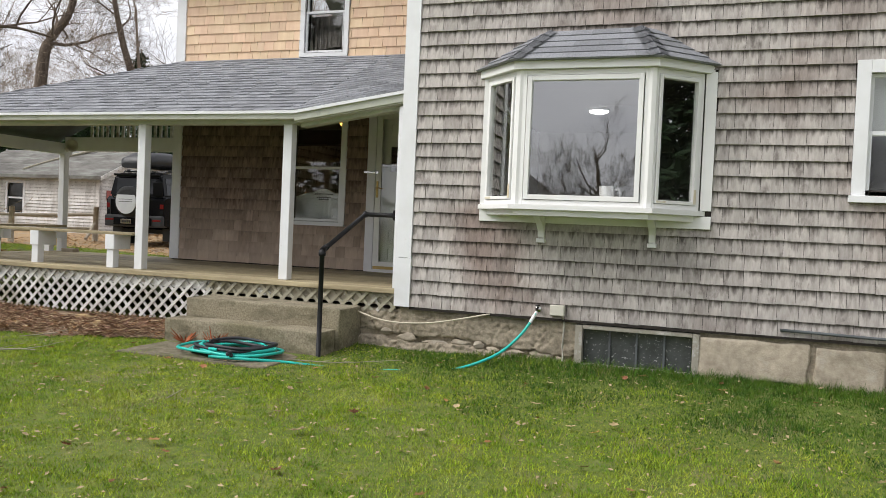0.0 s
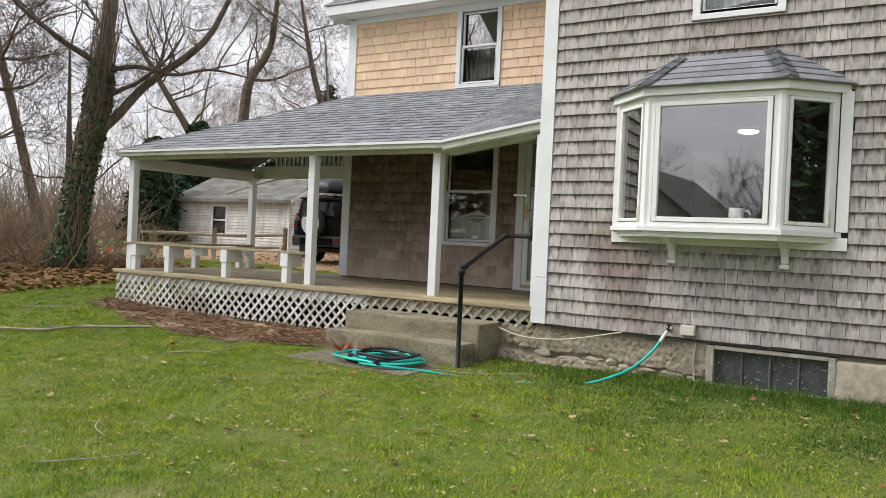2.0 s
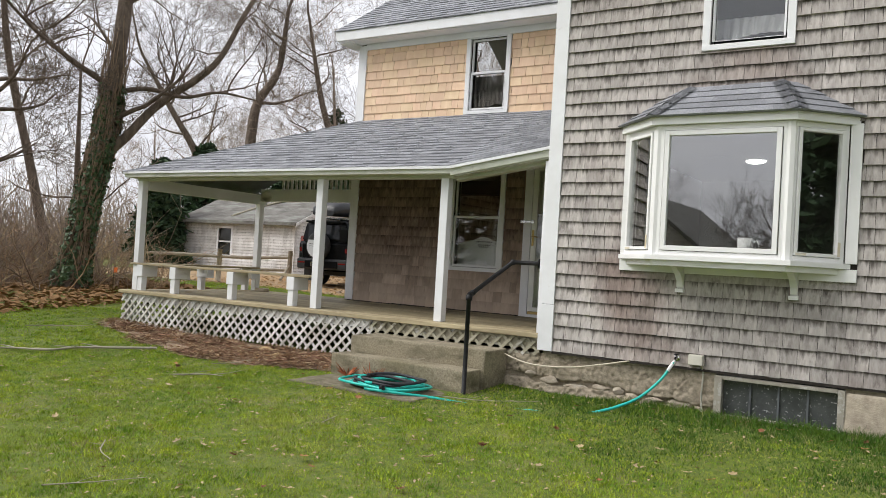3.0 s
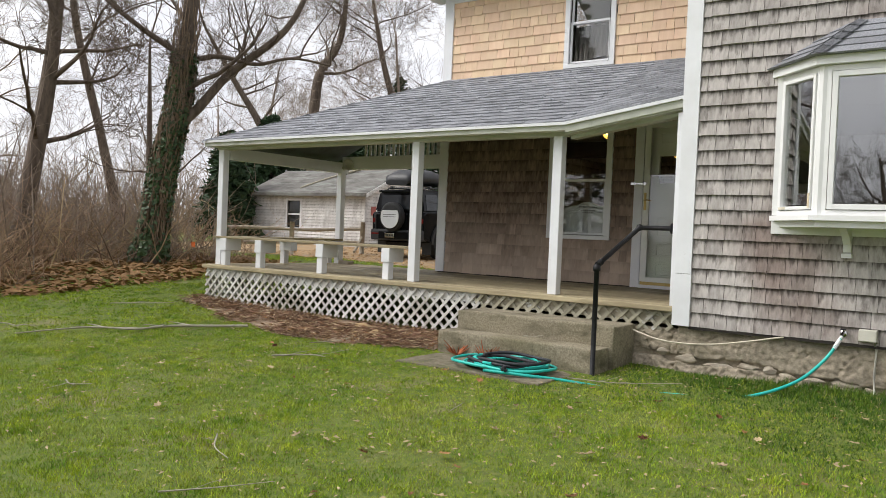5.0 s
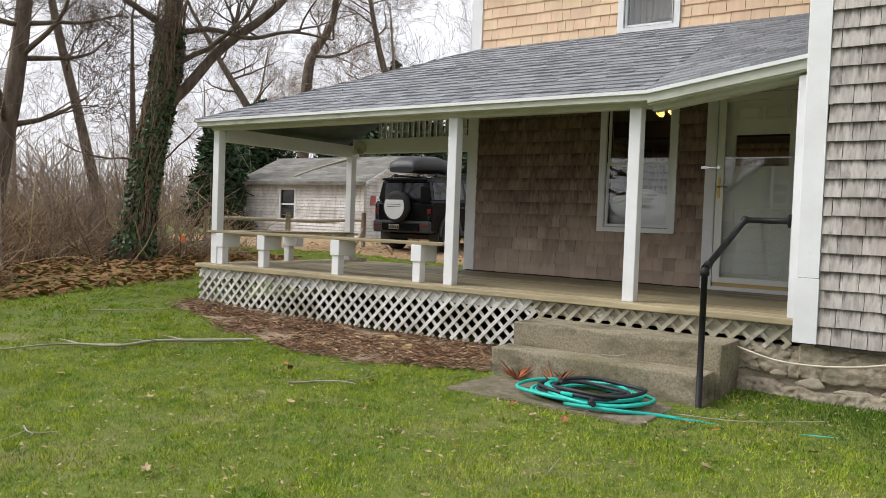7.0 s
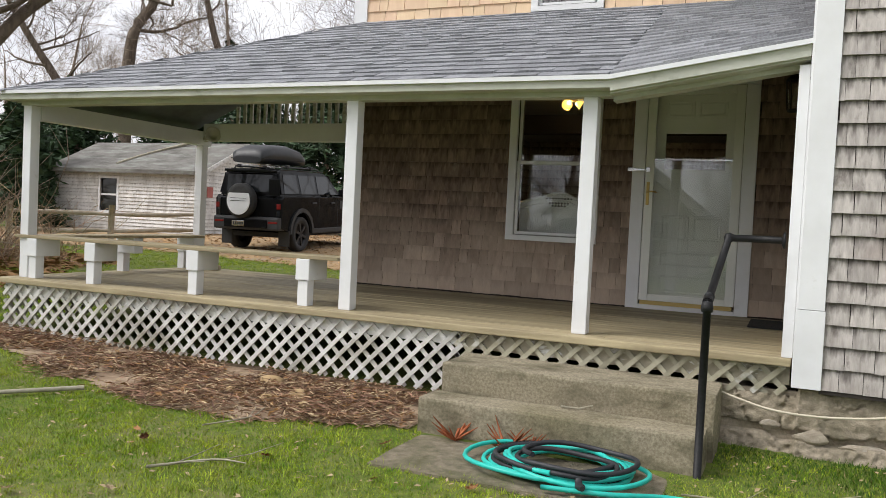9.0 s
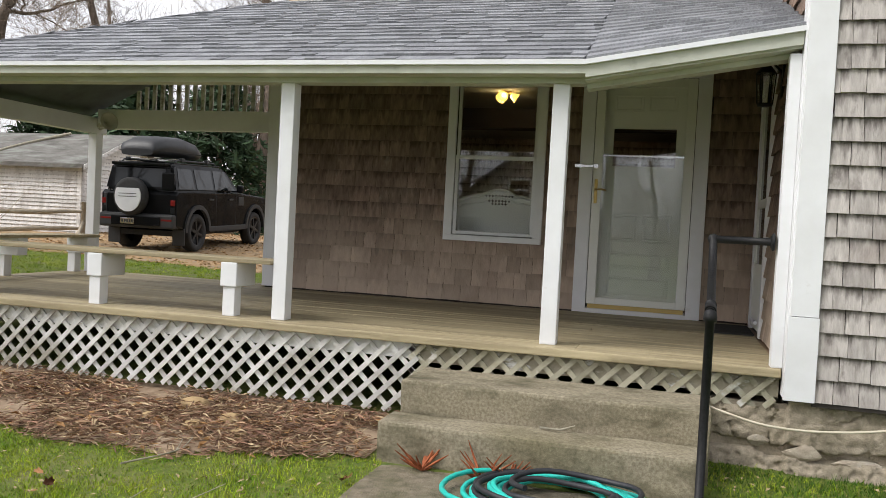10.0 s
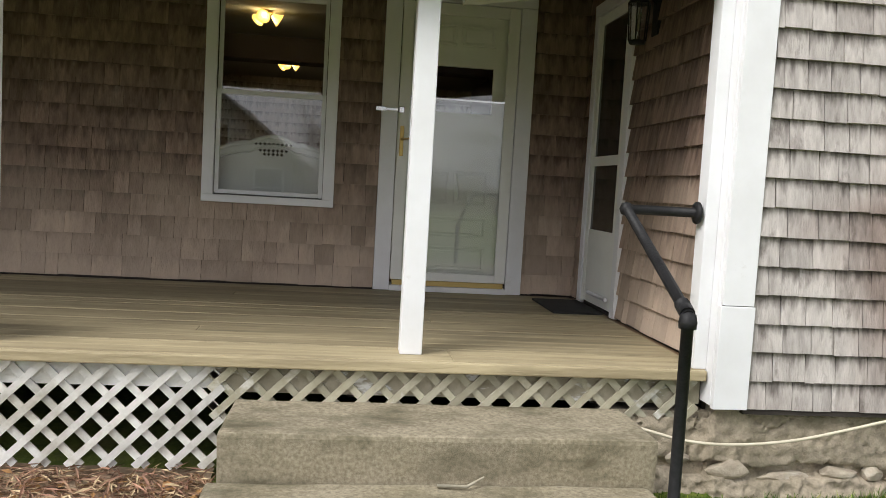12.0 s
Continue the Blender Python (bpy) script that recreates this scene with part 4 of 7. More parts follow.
def spigot():
    s = thing("spigot", "small metal garden spigot on the house wall", "tap", (-1.80, YF, 0.69))
    part("body", tube(bmesh.new(), [(0, 0.01, 0), (0, -0.06, 0), (0, -0.085, -0.02)], [0.013, 0.014, 0.013], 10), M_CHROME, s)
    part("flange", lathe(bmesh.new(), [(0.0, 0), (0.032, 0.0), (0.03, 0.008), (0, 0.01)], 16, pose(0, -0.008, 0, 90, 0, 0)), M_CHROME, s)
    part("handle", lathe(bmesh.new(), [(0.006, 0), (0.006, 0.02), (0.024, 0.022), (0.024, 0.03), (0, 0.031)], 12, Matrix.Translation((0, -0.045, 0.012))), M_BLACK, s)


spigot()


def outlet():
    o = thing("outlet_box", "cream weatherproof outlet box with its conduit", "outlet box", (-1.605, YF, 0.69))
    part("box", box(-0.072, 0.072, -0.06, 0.0, -0.05, 0.055, bev=0.01), M_GALV, o)
    part("lid", box(-0.066, 0.066, -0.068, -0.0605, -0.044, 0.049, bev=0.004), M_GALV, o)
    part("conduit", tube(bmesh.new(), [(0.05, -0.02, -0.05), (0.06, 0.03, -0.12), (0.055, 0.02, -0.35), (0.06, 0.03, -0.5)], 0.011, 8), M_GALV, o)


outlet()
solid("cable", tube(bmesh.new(), smooth_path([(-3.80, 7.66, 0.53), (-3.66, 7.60, 0.50), (-3.45, 7.58, 0.455), (-3.2, 7.575, 0.445), (-2.9, 7.585, 0.47), (-2.6, 7.595, 0.53), (-2.35, 7.60, 0.59), (-2.28, 7.63, 0.603)], 8), 0.008, 8), M_CABLE,
      "cream cable sagging along the house foundation", "cable")
solid("conduit_pipe", tube(bmesh.new(), [(0.40, YF - 0.03, 0.668), (0.7, YF - 0.035, 0.664), (1.2, YF - 0.035, 0.655), (2.2, YF - 0.035, 0.65)], 0.014, 10), M_UNDER, "thin grey conduit along the foot of the wall", "pipe")


# ---- windows ----
def sash_window(name, label, x0, x1, z0, z1, y, cas=0.085, meet=None, sill=0.0, casing_mat=None):
    """Casing from x0 to x1 and z0 to z1 in the wall plane y, with two sashes set back."""
    cm = casing_mat or M_WHITE
    w = thing(name, label, "window", kind="structure")
    part("side_casing", box(x0, x0 + cas, y - 0.022, y + 0.03, z0, z1, bev=0.003), cm, w)
    part("side_casing", box(x1 - cas, x1, y - 0.022, y + 0.03, z0, z1, bev=0.003), cm, w)
    part("head_casing", box(x0 + cas + 0.001, x1 - cas - 0.001, y - 0.02, y + 0.03, z1 - cas, z1, bev=0.003), cm, w)
    zb = z0 + (0.055 if not sill else sill)
    part("window_sill", box(x0 - (0.02 if sill else -0.0), x1 + (0.02 if sill else 0.0), y - (0.05 if sill else 0.026), y + 0.03, z0 - (0.002 if not sill else 0), zb, bev=0.004), cm, w)
    a, b = x0 + cas, x1 - cas
    m = meet or (zb + z1 - cas) / 2
    for nm, lo, hi, yy in (("upper_sash", m - 0.018, z1 - cas, y + 0.035), ("lower_sash", zb, m + 0.018, y + 0.012)):
        s = part(nm, box(a, a + 0.035, yy, yy + 0.03, lo, hi, bev=0.003), M_WHITE, w)
        part("stile", box(b - 0.035, b, yy, yy + 0.03, lo, hi, bev=0.003), M_WHITE, s)
        part("rail", box(a + 0.035, b - 0.035, yy, yy + 0.03, hi - 0.035, hi, bev=0.003), M_WHITE, s)
        part("rail", box(a + 0.035, b - 0.035, yy, yy + 0.03, lo, lo + 0.04, bev=0.003), M_WHITE, s)
        g = part("pane", box(a + 0.03, b - 0.03, yy + 0.013, yy + 0.016, lo + 0.03, hi - 0.03), M_GLASS, s)
        g.visible_shadow = False
    return w


sash_window("window_1", "white sash window on the porch with a lit room behind", -6.24, -5.25, 1.405, 3.06, YP, 0.085, 2.235)
sash_window("window_2", "white sash window above the porch roof", -6.08, -5.30, 3.83, 5.08, YP, 0.075, 4.47)
sash_window("window_3", "white sash window in the grey shingle wall", 0.907, 1.91, 1.82, 3.05, YF, 0.11, 2.42, 0.06)
sash_window("window_4", "white upper storey sash window in the grey wall", -1.716, -0.849, 3.76, 5.03, YF, 0.075, None)


def curtain(name, x0, x1, y, z0, z1, label, m):
    bm = bmesh.new()
    n = 40
    top = [bm.verts.new((x0 + (x1 - x0) * i / n, y + 0.018 * math.sin(i * 1.4), z1)) for i in range(n + 1)]
    mid = [bm.verts.new((x0 + (x1 - x0) * i / n * (0.93) + 0.1 * (z1 - z0) * 0.1, y + 0.02 * math.sin(i * 1.4 + 0.5), z0 + 0.15 * math.sin(i / n * 2.2))) for i in range(n + 1)]
    for i in range(n):
        f = bm.faces.new((top[i], top[i + 1], mid[i + 1], mid[i]))
        f.smooth = True
    bmesh.ops.solidify(bm, geom=bm.faces[:], thickness=0.004)
    solid(name, bm, m, label, "curtain")


M_SHADE = mat("grey_brown_cloth", (0.30, 0.27, 0.25), (0.25, 0.225, 0.205), 5, 0.9, 0.2, 90)
M_CLOTH = mat("pale_cloth", (0.70, 0.70, 0.70), (0.6, 0.6, 0.6), 5, 0.9, 0.2, 90)
curtain("curtain", -1.72, -0.86, YF + 0.20, 3.8, 4.12, "white bedding or curtain behind the upper window", M_CLOTH)
curtain("half_curtain", -6.08, -5.32, YP + 0.20, 3.86, 4.46, "grey-brown half curtain behind the upper window", M_SHADE)
solid("blind", box(1.04, 1.78, YF + 0.2, YF + 0.206, 2.44, 2.95), M_CLOTH, "half-lowered white roller blind behind the sash window", "blind")

# ---- bay window ----
M_RUST = mat("stained_white_wood", (0.74, 0.71, 0.62), (0.55, 0.45, 0.28), 6, 0.6)


def bay():
    b = thing("bay_window", "white three-sided bay window with small shingled roof", "bay window", kind="structure")
    A, B, C, D = (-2.40, YF), (-1.995, 7.245), (-0.765, 7.245), (-0.36, YF)
    z0, z1 = 1.70, 2.955
    def facet(p, q, nm, stile, lab):
        """One glazed side from p to q, seen from outside."""
        d = Vector((q[0] - p[0], q[1] - p[1], 0))
        ln = d.length
        ang = math.atan2(d.y, d.x)
        m = Matrix.Translation((p[0], p[1], 0)) @ Matrix.Rotation(ang, 4, "Z")
        s = part(nm, box(0, stile, -0.02, 0.06, z0, z1, m, 0.003), M_BAYW, b, lab)
        part("stile", box(ln - stile, ln, -0.02, 0.06, z0, z1, m, 0.003), M_BAYW, s)
        part("head_rail", box(stile, ln - stile, -0.02, 0.06, z1 - 0.05, z1, m, 0.003), M_BAYW, s)
        part("sill_rail", box(stile, ln - stile, -0.02, 0.06, z0, z0 + 0.045, m, 0.003), M_BAYW, s)
        x0, x1, lo, hi = stile + 0.008, ln - stile - 0.008, z0 + 0.05, z1 - 0.055
        sb = 0.045 if stile > 0.06 else 0.03
        for u0, u1, v0, v1 in ((x0, x0 + sb, lo, hi), (x1 - sb, x1, lo, hi), (x0 + sb, x1 - sb, hi - sb, hi), (x0 + sb, x1 - sb, lo, lo + sb)):
            part("sash_bar", box(u0, u1, -0.035, 0.02, v0, v1, m, 0.004), M_BAYW, s)
        if stile < 0.06:
            part("water_stain", box(x1 - sb + 0.002, x1 - 0.002, -0.0385, -0.0355, lo + 0.01, lo + 0.14, m), M_RUST, s, "rusty water stain")
            part("water_stain", box(x0 + 0.01, x0 + 0.11, -0.0385, -0.0355, lo + 0.004, lo + 0.024, m), M_RUST, s)
        g = part("pane", box(x0 + sb - 0.005, x1 - sb + 0.005, -0.006, -0.002, lo + 0.04, hi - 0.04, m), M_BAYGL, s)
        g.visible_shadow = False
    facet(B, C, "centre_light", 0.075, "fixed picture pane")
    facet(A, B, "side_light", 0.042, "narrow casement")
    facet(C, D, "side_light", 0.042, "narrow casement")
    for p in (B, C):
        bm = lathe(bmesh.new(), [(0.052, z0), (0.052, z1)], 8, Matrix.Translation((p[0] + (0.012 if p is B else -0.012), p[1] + 0.02, 0)))
        for fc in bm.faces:
            fc.smooth = False
        part("mullion", bm, M_BAYW, b)
    # seat, apron, flat casings, head band
    seat = [(-2.47, YF - 0.005), (-2.04, 7.17), (-0.72, 7.17), (-0.29, YF - 0.005)]
    part("seat_board", prism(bmesh.new(), seat, 1.655, 1.70, "z"), M_BAYW, b)
    part("seat_bed", prism(bmesh.new(), [(-2.40, YF - 0.002), (-2.0, 7.22), (-0.76, 7.22), (-0.36, YF - 0.002)], 1.60, 1.654, "z"), M_BAYW, b)
    part("apron", box(-2.445, -0.235, YF - 0.03, YF + 0.012, 1.535, 1.652, bev=0.003), M_BAYW, b)
    part("flat_casing", box(-2.445, -2.36, YF - 0.028, YF + 0.012, 1.703, 2.97, bev=0.003), M_BAYW, b)
    part("flat_casing", box(-0.335, -0.235, YF - 0.028, YF + 0.012, 1.703, 2.97, bev=0.003), M_BAYW, b)
    eave = [(-2.50, YF), (-2.04, 7.175), (-0.72, 7.175), (-0.26, YF)]
    part("fascia", prism(bmesh.new(), eave, 2.958, 3.03, "z"), M_BAYW, b)
    part("inner_floor", prism(bmesh.new(), [(-2.38, YF + 0.25), (-2.38, YF), (-1.98, 7.28), (-0.78, 7.28), (-0.36, YF), (-0.36, YF + 0.25)], 1.701, 1.72, "z"), M_BAYW, b)
    # roof
    r = part("bay_roof", bmesh.new(), M_ROOF, b, "small hipped asphalt roof")
    lo = [Vector((-2.56, YF + 0.01, 3.03)), Vector((-2.06, 7.13, 3.03)), Vector((-0.70, 7.13, 3.03)), Vector((-0.20, YF + 0.01, 3.03))]
    hi = [Vector((-1.93, YF + 0.01, 3.375)), Vector((-1.80, YF - 0.06, 3.385)), Vector((-0.93, YF - 0.06, 3.395)), Vector((-0.80, YF + 0.01, 3.385))]
    bm = bmesh.new()
    vl, vh = [bm.verts.new(v) for v in lo], [bm.verts.new(v) for v in hi]
    for i in range(3):
        bm.faces.new((vl[i], vl[i + 1], vh[i + 1], vh[i]))
    bm.faces.new(vh[::-1])
    bm.faces.new((vl[3], vl[2], vl[1], vl[0]))
    bm.faces.new((vl[0], vh[0], vh[3], vl[3]))
    bmesh.ops.recalc_face_normals(bm, faces=bm.faces)
    bm.to_mesh(r.data)
    bm.free()
    rng = random.Random(9)
    rows = 5
    for i in range(3):
        n = (lo[i + 1] - lo[i]).cross(hi[i] - lo[i]).normalized()
        if n.z < 0:
            n = -n
        for k in range(rows):
            f0, f1 = k / rows, min((k + 1.12) / rows, 1)
            a0, b0 = lo[i].lerp(hi[i], f0), lo[i + 1].lerp(hi[i + 1], f0)
            a1, b1 = lo[i].lerp(hi[i], f1), lo[i + 1].lerp(hi[i + 1], f1)
            cols = max(1, round((b0 - a0).length / 0.24))
            cut = [0] + sorted((c + rng.uniform(-0.2, 0.2)) / cols for c in range(1, cols)) + [1]
            for c in range(cols):
                g = 0.004
                p = [a0.lerp(b0, cut[c]), a0.lerp(b0, cut[c + 1]), a1.lerp(b1, cut[c + 1]), a1.lerp(b1, cut[c])]
                bm = bmesh.new()
                lift = (0.015, 0.015, 0.004, 0.004)
                tp = [bm.verts.new(q + n * u) for q, u in zip(p, lift)]
                bt = [bm.verts.new(q + n * 0.001) for q in p]
                bm.faces.new(tp)
                for e in range(4):
                    bm.faces.new((tp[e], bt[e], bt[(e + 1) % 4], tp[(e + 1) % 4]))
                bmesh.ops.recalc_face_normals(bm, faces=bm.faces)
                part("roof_shingle", bm, M_ROOF, r)
    for i in (1, 2):
        q0, q1 = lo[i], hi[i]
        d = (q1 - q0).normalized()
        sx = Vector((-d.y, d.x, 0)).normalized()
        for k in range(5):
            c0, c1 = q0.lerp(q1, k / 5), q0.lerp(q1, min(1, (k + 1.15) / 5))
            bm = bmesh.new()
            vs = []
            for cc, lift in ((c0, 0.03), (c1, 0.016)):
                for s_, dn in ((-0.10, -0.03), (0, 0.004), (0.10, -0.03)):
                    vs.append(bm.verts.new(cc + sx * s_ + Vector((0, 0, lift + dn))))
            bm.faces.new((vs[0], vs[1], vs[4], vs[3]))
            bm.faces.new((vs[1], vs[2], vs[5], vs[4]))
            bmesh.ops.solidify(bm, geom=bm.faces[:], thickness=0.008)
            part("hip_cap", bm, M_ROOF, r)
    # brackets
    for x in (-1.80, -0.745):
        br = part("bracket", prism(bmesh.new(), [(YF - 0.31, 1.655), (YF - 0.31, 1.60), (YF - 0.24, 1.565), (YF - 0.15, 1.53), (YF - 0.07, 1.46), (YF - 0.055, 1.40), (YF - 0.0, 1.37), (YF - 0.0, 1.655)], x - 0.03, x + 0.03, "x"), M_BAYW, b)
        part("foot_block", box(x - 0.042, x + 0.042, YF - 0.07, YF, 1.345, 1.385, bev=0.006), M_BAYW, br)
    return b


bay()


def mug():
    m = thing("mug", "white china mug on the bay window board", "mug", (-1.16, 7.40, 1.721))
    m.scale = (1.35, 1.35, 1.35)
    part("body", lathe(bmesh.new(), [(0.0, 0.0), (0.045, 0.0), (0.05, 0.01), (0.052, 0.13), (0.047, 0.13), (0.045, 0.012), (0, 0.012)], 24), M_BAYW, m)
    part("handle", tube(bmesh.new(), [(0.05, 0, 0.105), (0.075, 0, 0.112), (0.092, 0, 0.09), (0.09, 0, 0.055), (0.072, 0, 0.035), (0.05, 0, 0.035)], 0.008, 8), M_BAYW, m)


mug()

# ---- inside: lamps and furniture behind the glass ----
M_LED = mat("lit_lamp_glass", (0.9, 0.9, 0.9), None, 3, 0.4, 0, emit=(1.0, 0.97, 0.92), power=9.0)
M_WARM = mat("lit_amber_shade", (0.9, 0.7, 0.35), None, 3, 0.4, 0, emit=(1.0, 0.56, 0.10), power=1.4)
M_WHOT = mat("lit_bulb", (1, 0.9, 0.7), None, 3, 0.4, 0, emit=(1.0, 0.80, 0.4), power=4.5)


KX, KY = -1.80, 10.75


def kitchen_lamp():
    l = thing("kitchen_lamp", "round lit flush ceiling lamp in the kitchen", "ceiling lamp", (KX, KY, 3.12))
    l.scale = (0.75, 0.75, 0.6)
    part("base", lathe(bmesh.new(), [(0, 0), (0.19, 0), (0.19, -0.03), (0, -0.03)], 24), M_BAYW, l)
    part("diffuser", lathe(bmesh.new(), [(0.17, -0.031), (0.165, -0.06), (0.10, -0.085), (0, -0.09)], 24), M_LED, l)


kitchen_lamp()


def shade_lamp(name, x, y, label):
    l = thing(name, label, "ceiling lamp", (x, y, 3.12), "amber ceiling lamps")
    l.scale = (0.85, 0.85, 0.85)
    part("canopy", lathe(bmesh.new(), [(0, 0), (0.07, 0), (0.06, -0.03), (0, -0.035)], 20), M_BRASS, l)
    for a in (20, 140, 260):
        m = pose(0, 0, -0.03, 0, 0, a) @ pose(0.03, 0, 0, 0, 118, 0)
        sh = part("shade", lathe(bmesh.new(), [(0.02, 0.03), (0.035, 0.05), (0.05, 0.085), (0.06, 0.11), (0.075, 0.125), (0.07, 0.125), (0.055, 0.108), (0.03, 0.05)], 16, m), M_WARM, l, "lit amber tulip shade")
        part("bulb", lathe(bmesh.new(), [(0, 0.04), (0.02, 0.05), (0.028, 0.08), (0.015, 0.105), (0, 0.11)], 12, m), M_WHOT, sh)
    lamp = new("lamp_light", bpy.data.lights.new("lamp_light", "POINT"))
    lamp.data.energy, lamp.data.color, lamp.data.shadow_soft_size = 2.2, (1.0, 0.72, 0.36), 0.012
    lamp.location = (x, y, 3.045)


shade_lamp("tulip_lamp", -5.95, 11.6, "lit three-shade amber tulip ceiling lamp in the front room")
shade_lamp("tulip_lamp", -5.97, 14.65, "lit amber tulip ceiling lamp further inside the room")
solid("ceiling_beam", box(-8.04, XW - 0.002, 12.9, 13.2, 2.86, 3.118, bev=0.01), mat("dark_beam_wood", (0.06, 0.035, 0.02), None, 4, 0.6), "dark wooden beam across the room ceiling", "beam", kind="structure")


def headboard():
    h = thing("headboard", "white carved headboard standing just inside the porch window", "headboard", (-5.745, YP + 0.30, 0.78))
    top = []
    n = 40
    for i in range(n + 1):
        u = -0.62 + 1.24 * i / n
        c = abs(u)
        z = 1.02 + 0.13 * math.exp(-(c / 0.24) ** 2) - 0.03 * math.cos(min(c / 0.62, 1) * math.pi * 2) * (1 if c > 0.2 else 0)
        top.append((u, z))
    part("board", prism(bmesh.new(), [(-0.62, 0.1)] + top + [(0.62, 0.1)], -0.012, 0.012), M_BAYW, h)
    bead = [Vector((u, -0.02, z - 0.0)) for u, z in top]
    part("moulding", tube(bmesh.new(), bead, 0.017, 8), M_BAYW, h)
    part("moulding", tube(bmesh.new(), [v - Vector((0, 0, 0.07)) for v in bead[5:-5]], 0.009, 8), M_BAYW, h)
    for row in range(3):
        for k in range(-4 + row, 5 - row):
            part("pierced_diamond", lathe(bmesh.new(), [(0, 0), (0.014, 0), (0.014, 0.003), (0, 0.003)], 4, Matrix.Translation((k * 0.034, -0.014, 1.07 - row * 0.03 + (0.02 if row == 0 else 0))) @ pose(0, 0, 0, 90, 0, 0)), M_SHEATH, h)
    for x in (-0.6, 0.6):
        part("leg", box(x - 0.03, x + 0.03, -0.03, 0.03, 0.0, 1.05, bev=0.01), M_BAYW, h)


headboard()


# ---- porch door ----
M_DOORW = mat("off_white_door_paint", (0.82, 0.83, 0.79), (0.76, 0.77, 0.73), 3, 0.45, 0.08)
M_DGLASS = mat("dark_door_glass", (0.035, 0.035, 0.03), (0.02, 0.02, 0.018), 3, 0.05, 0, spec=0.5)
M_YEL = mat("yellow_pine_sill", (0.62, 0.47, 0.17), (0.5, 0.36, 0.12), 9, 0.5, stretch=(0.1, 1, 1))


def porch_door():
    d = thing("door_1", "closed off-white panelled door behind a glazed storm door", "door", kind="structure")
    for a, b in ((-4.915, -4.79), (-3.87, -3.745)):
        part("side_casing", box(a, b, YP - 0.03, YP + 0.03, ZD + 0.003, 3.02, bev=0.004), M_WHITE, d)
    part("head_casing", box(-4.915, -3.745, YP - 0.033, YP + 0.03, 3.022, 3.13, bev=0.004), M_WHITE, d)
    part("threshold", box(-4.789, -3.871, YP - 0.06, YP + 0.16, ZD + 0.003, 0.83, bev=0.004), M_WHITE, d)
    part("sill_strip", box(-4.77, -3.89, YP - 0.035, YP + 0.02, 0.832, 0.87, bev=0.003), M_YEL, d, "yellow pine sill strip")
    s = part("storm_frame", box(-4.785, -4.70, YP - 0.02, YP + 0.012, 0.872, 3.015, bev=0.004), M_DOORW, d, "white storm door frame")
    part("stile", box(-3.96, -3.875, YP - 0.02, YP + 0.012, 0.872, 3.015, bev=0.004), M_DOORW, s)
    part("top_rail", box(-4.70, -3.96, YP - 0.02, YP + 0.012, 2.93, 3.015, bev=0.004), M_DOORW, s)
    part("bottom_rail", box(-4.70, -3.96, YP - 0.02, YP + 0.012, 0.872, 0.935, bev=0.004), M_DOORW, s)
    g = part("pane", box(-4.705, -3.955, YP - 0.006, YP - 0.002, 0.93, 2.29), M_GLASS, s)
    g.visible_shadow = False
    part("glass_edge", box(-4.70, -3.96, YP - 0.010, YP - 0.0065, 2.282, 2.296), M_CHROME, s)
    i = part("inner_door", panel(bmesh.new(), "y", YP + 0.10, YP + 0.145, -4.76, -3.90, 0.84, 3.0, [(-4.62, -4.04, 2.20, 2.56)]), M_DOORW, d, "off-white panelled inner door")
    for a, b, lo, hi in ((-4.62, -4.35, 1.48, 1.74), (-4.31, -4.04, 1.48, 1.74), (-4.62, -4.04, 1.22, 1.38), (-4.62, -4.04, 0.95, 1.14), (-4.62, -4.35, 2.72, 2.88), (-4.31, -4.04, 2.72, 2.88)):
        part("raised_panel", box(a + 0.03, b - 0.03, YP + 0.088, YP + 0.099, lo + 0.03, hi - 0.03, bev=0.005), M_DOORW, i)
        for q in ((a, b, lo, lo + 0.018), (a, b, hi - 0.018, hi), (a, a + 0.018, lo + 0.018, hi - 0.018), (b - 0.018, b, lo + 0.018, hi - 0.018)):
            part("panel_moulding", box(q[0], q[1], YP + 0.084, YP + 0.0995, q[2], q[3], bev=0.004), M_DOORW, i)
    part("door_window", box(-4.62, -4.04, YP + 0.12, YP + 0.126, 2.20, 2.56), M_GLASS, i, "clear glass in the inner door").visible_shadow = False
    h = part("handle_plate", box(-4.765, -4.735, YP - 0.03, YP - 0.0205, 1.83, 2.06, bev=0.003), M_BRASS, d, "brass handle plate")
    part("lever", tube(bmesh.new(), [(-4.75, YP - 0.03, 1.96), (-4.75, YP - 0.07, 1.96), (-4.70, YP - 0.075, 1.965), (-4.65, YP - 0.07, 1.955)], 0.008, 8), M_BRASS, h)
    k = part("latch", box(-4.96, -4.881, YP - 0.038, YP - 0.0305, 2.165, 2.20, bev=0.003), M_CHROME, d, "chrome hasp latch")
    part("hasp", box(-4.88, -4.79, YP - 0.036, YP - 0.031, 2.172, 2.192, bev=0.002), M_CHROME, k)
    part("staple", box(-4.78, -4.74, YP - 0.036, YP - 0.021, 2.16, 2.205, bev=0.003), M_CHROME, k)


porch_door()


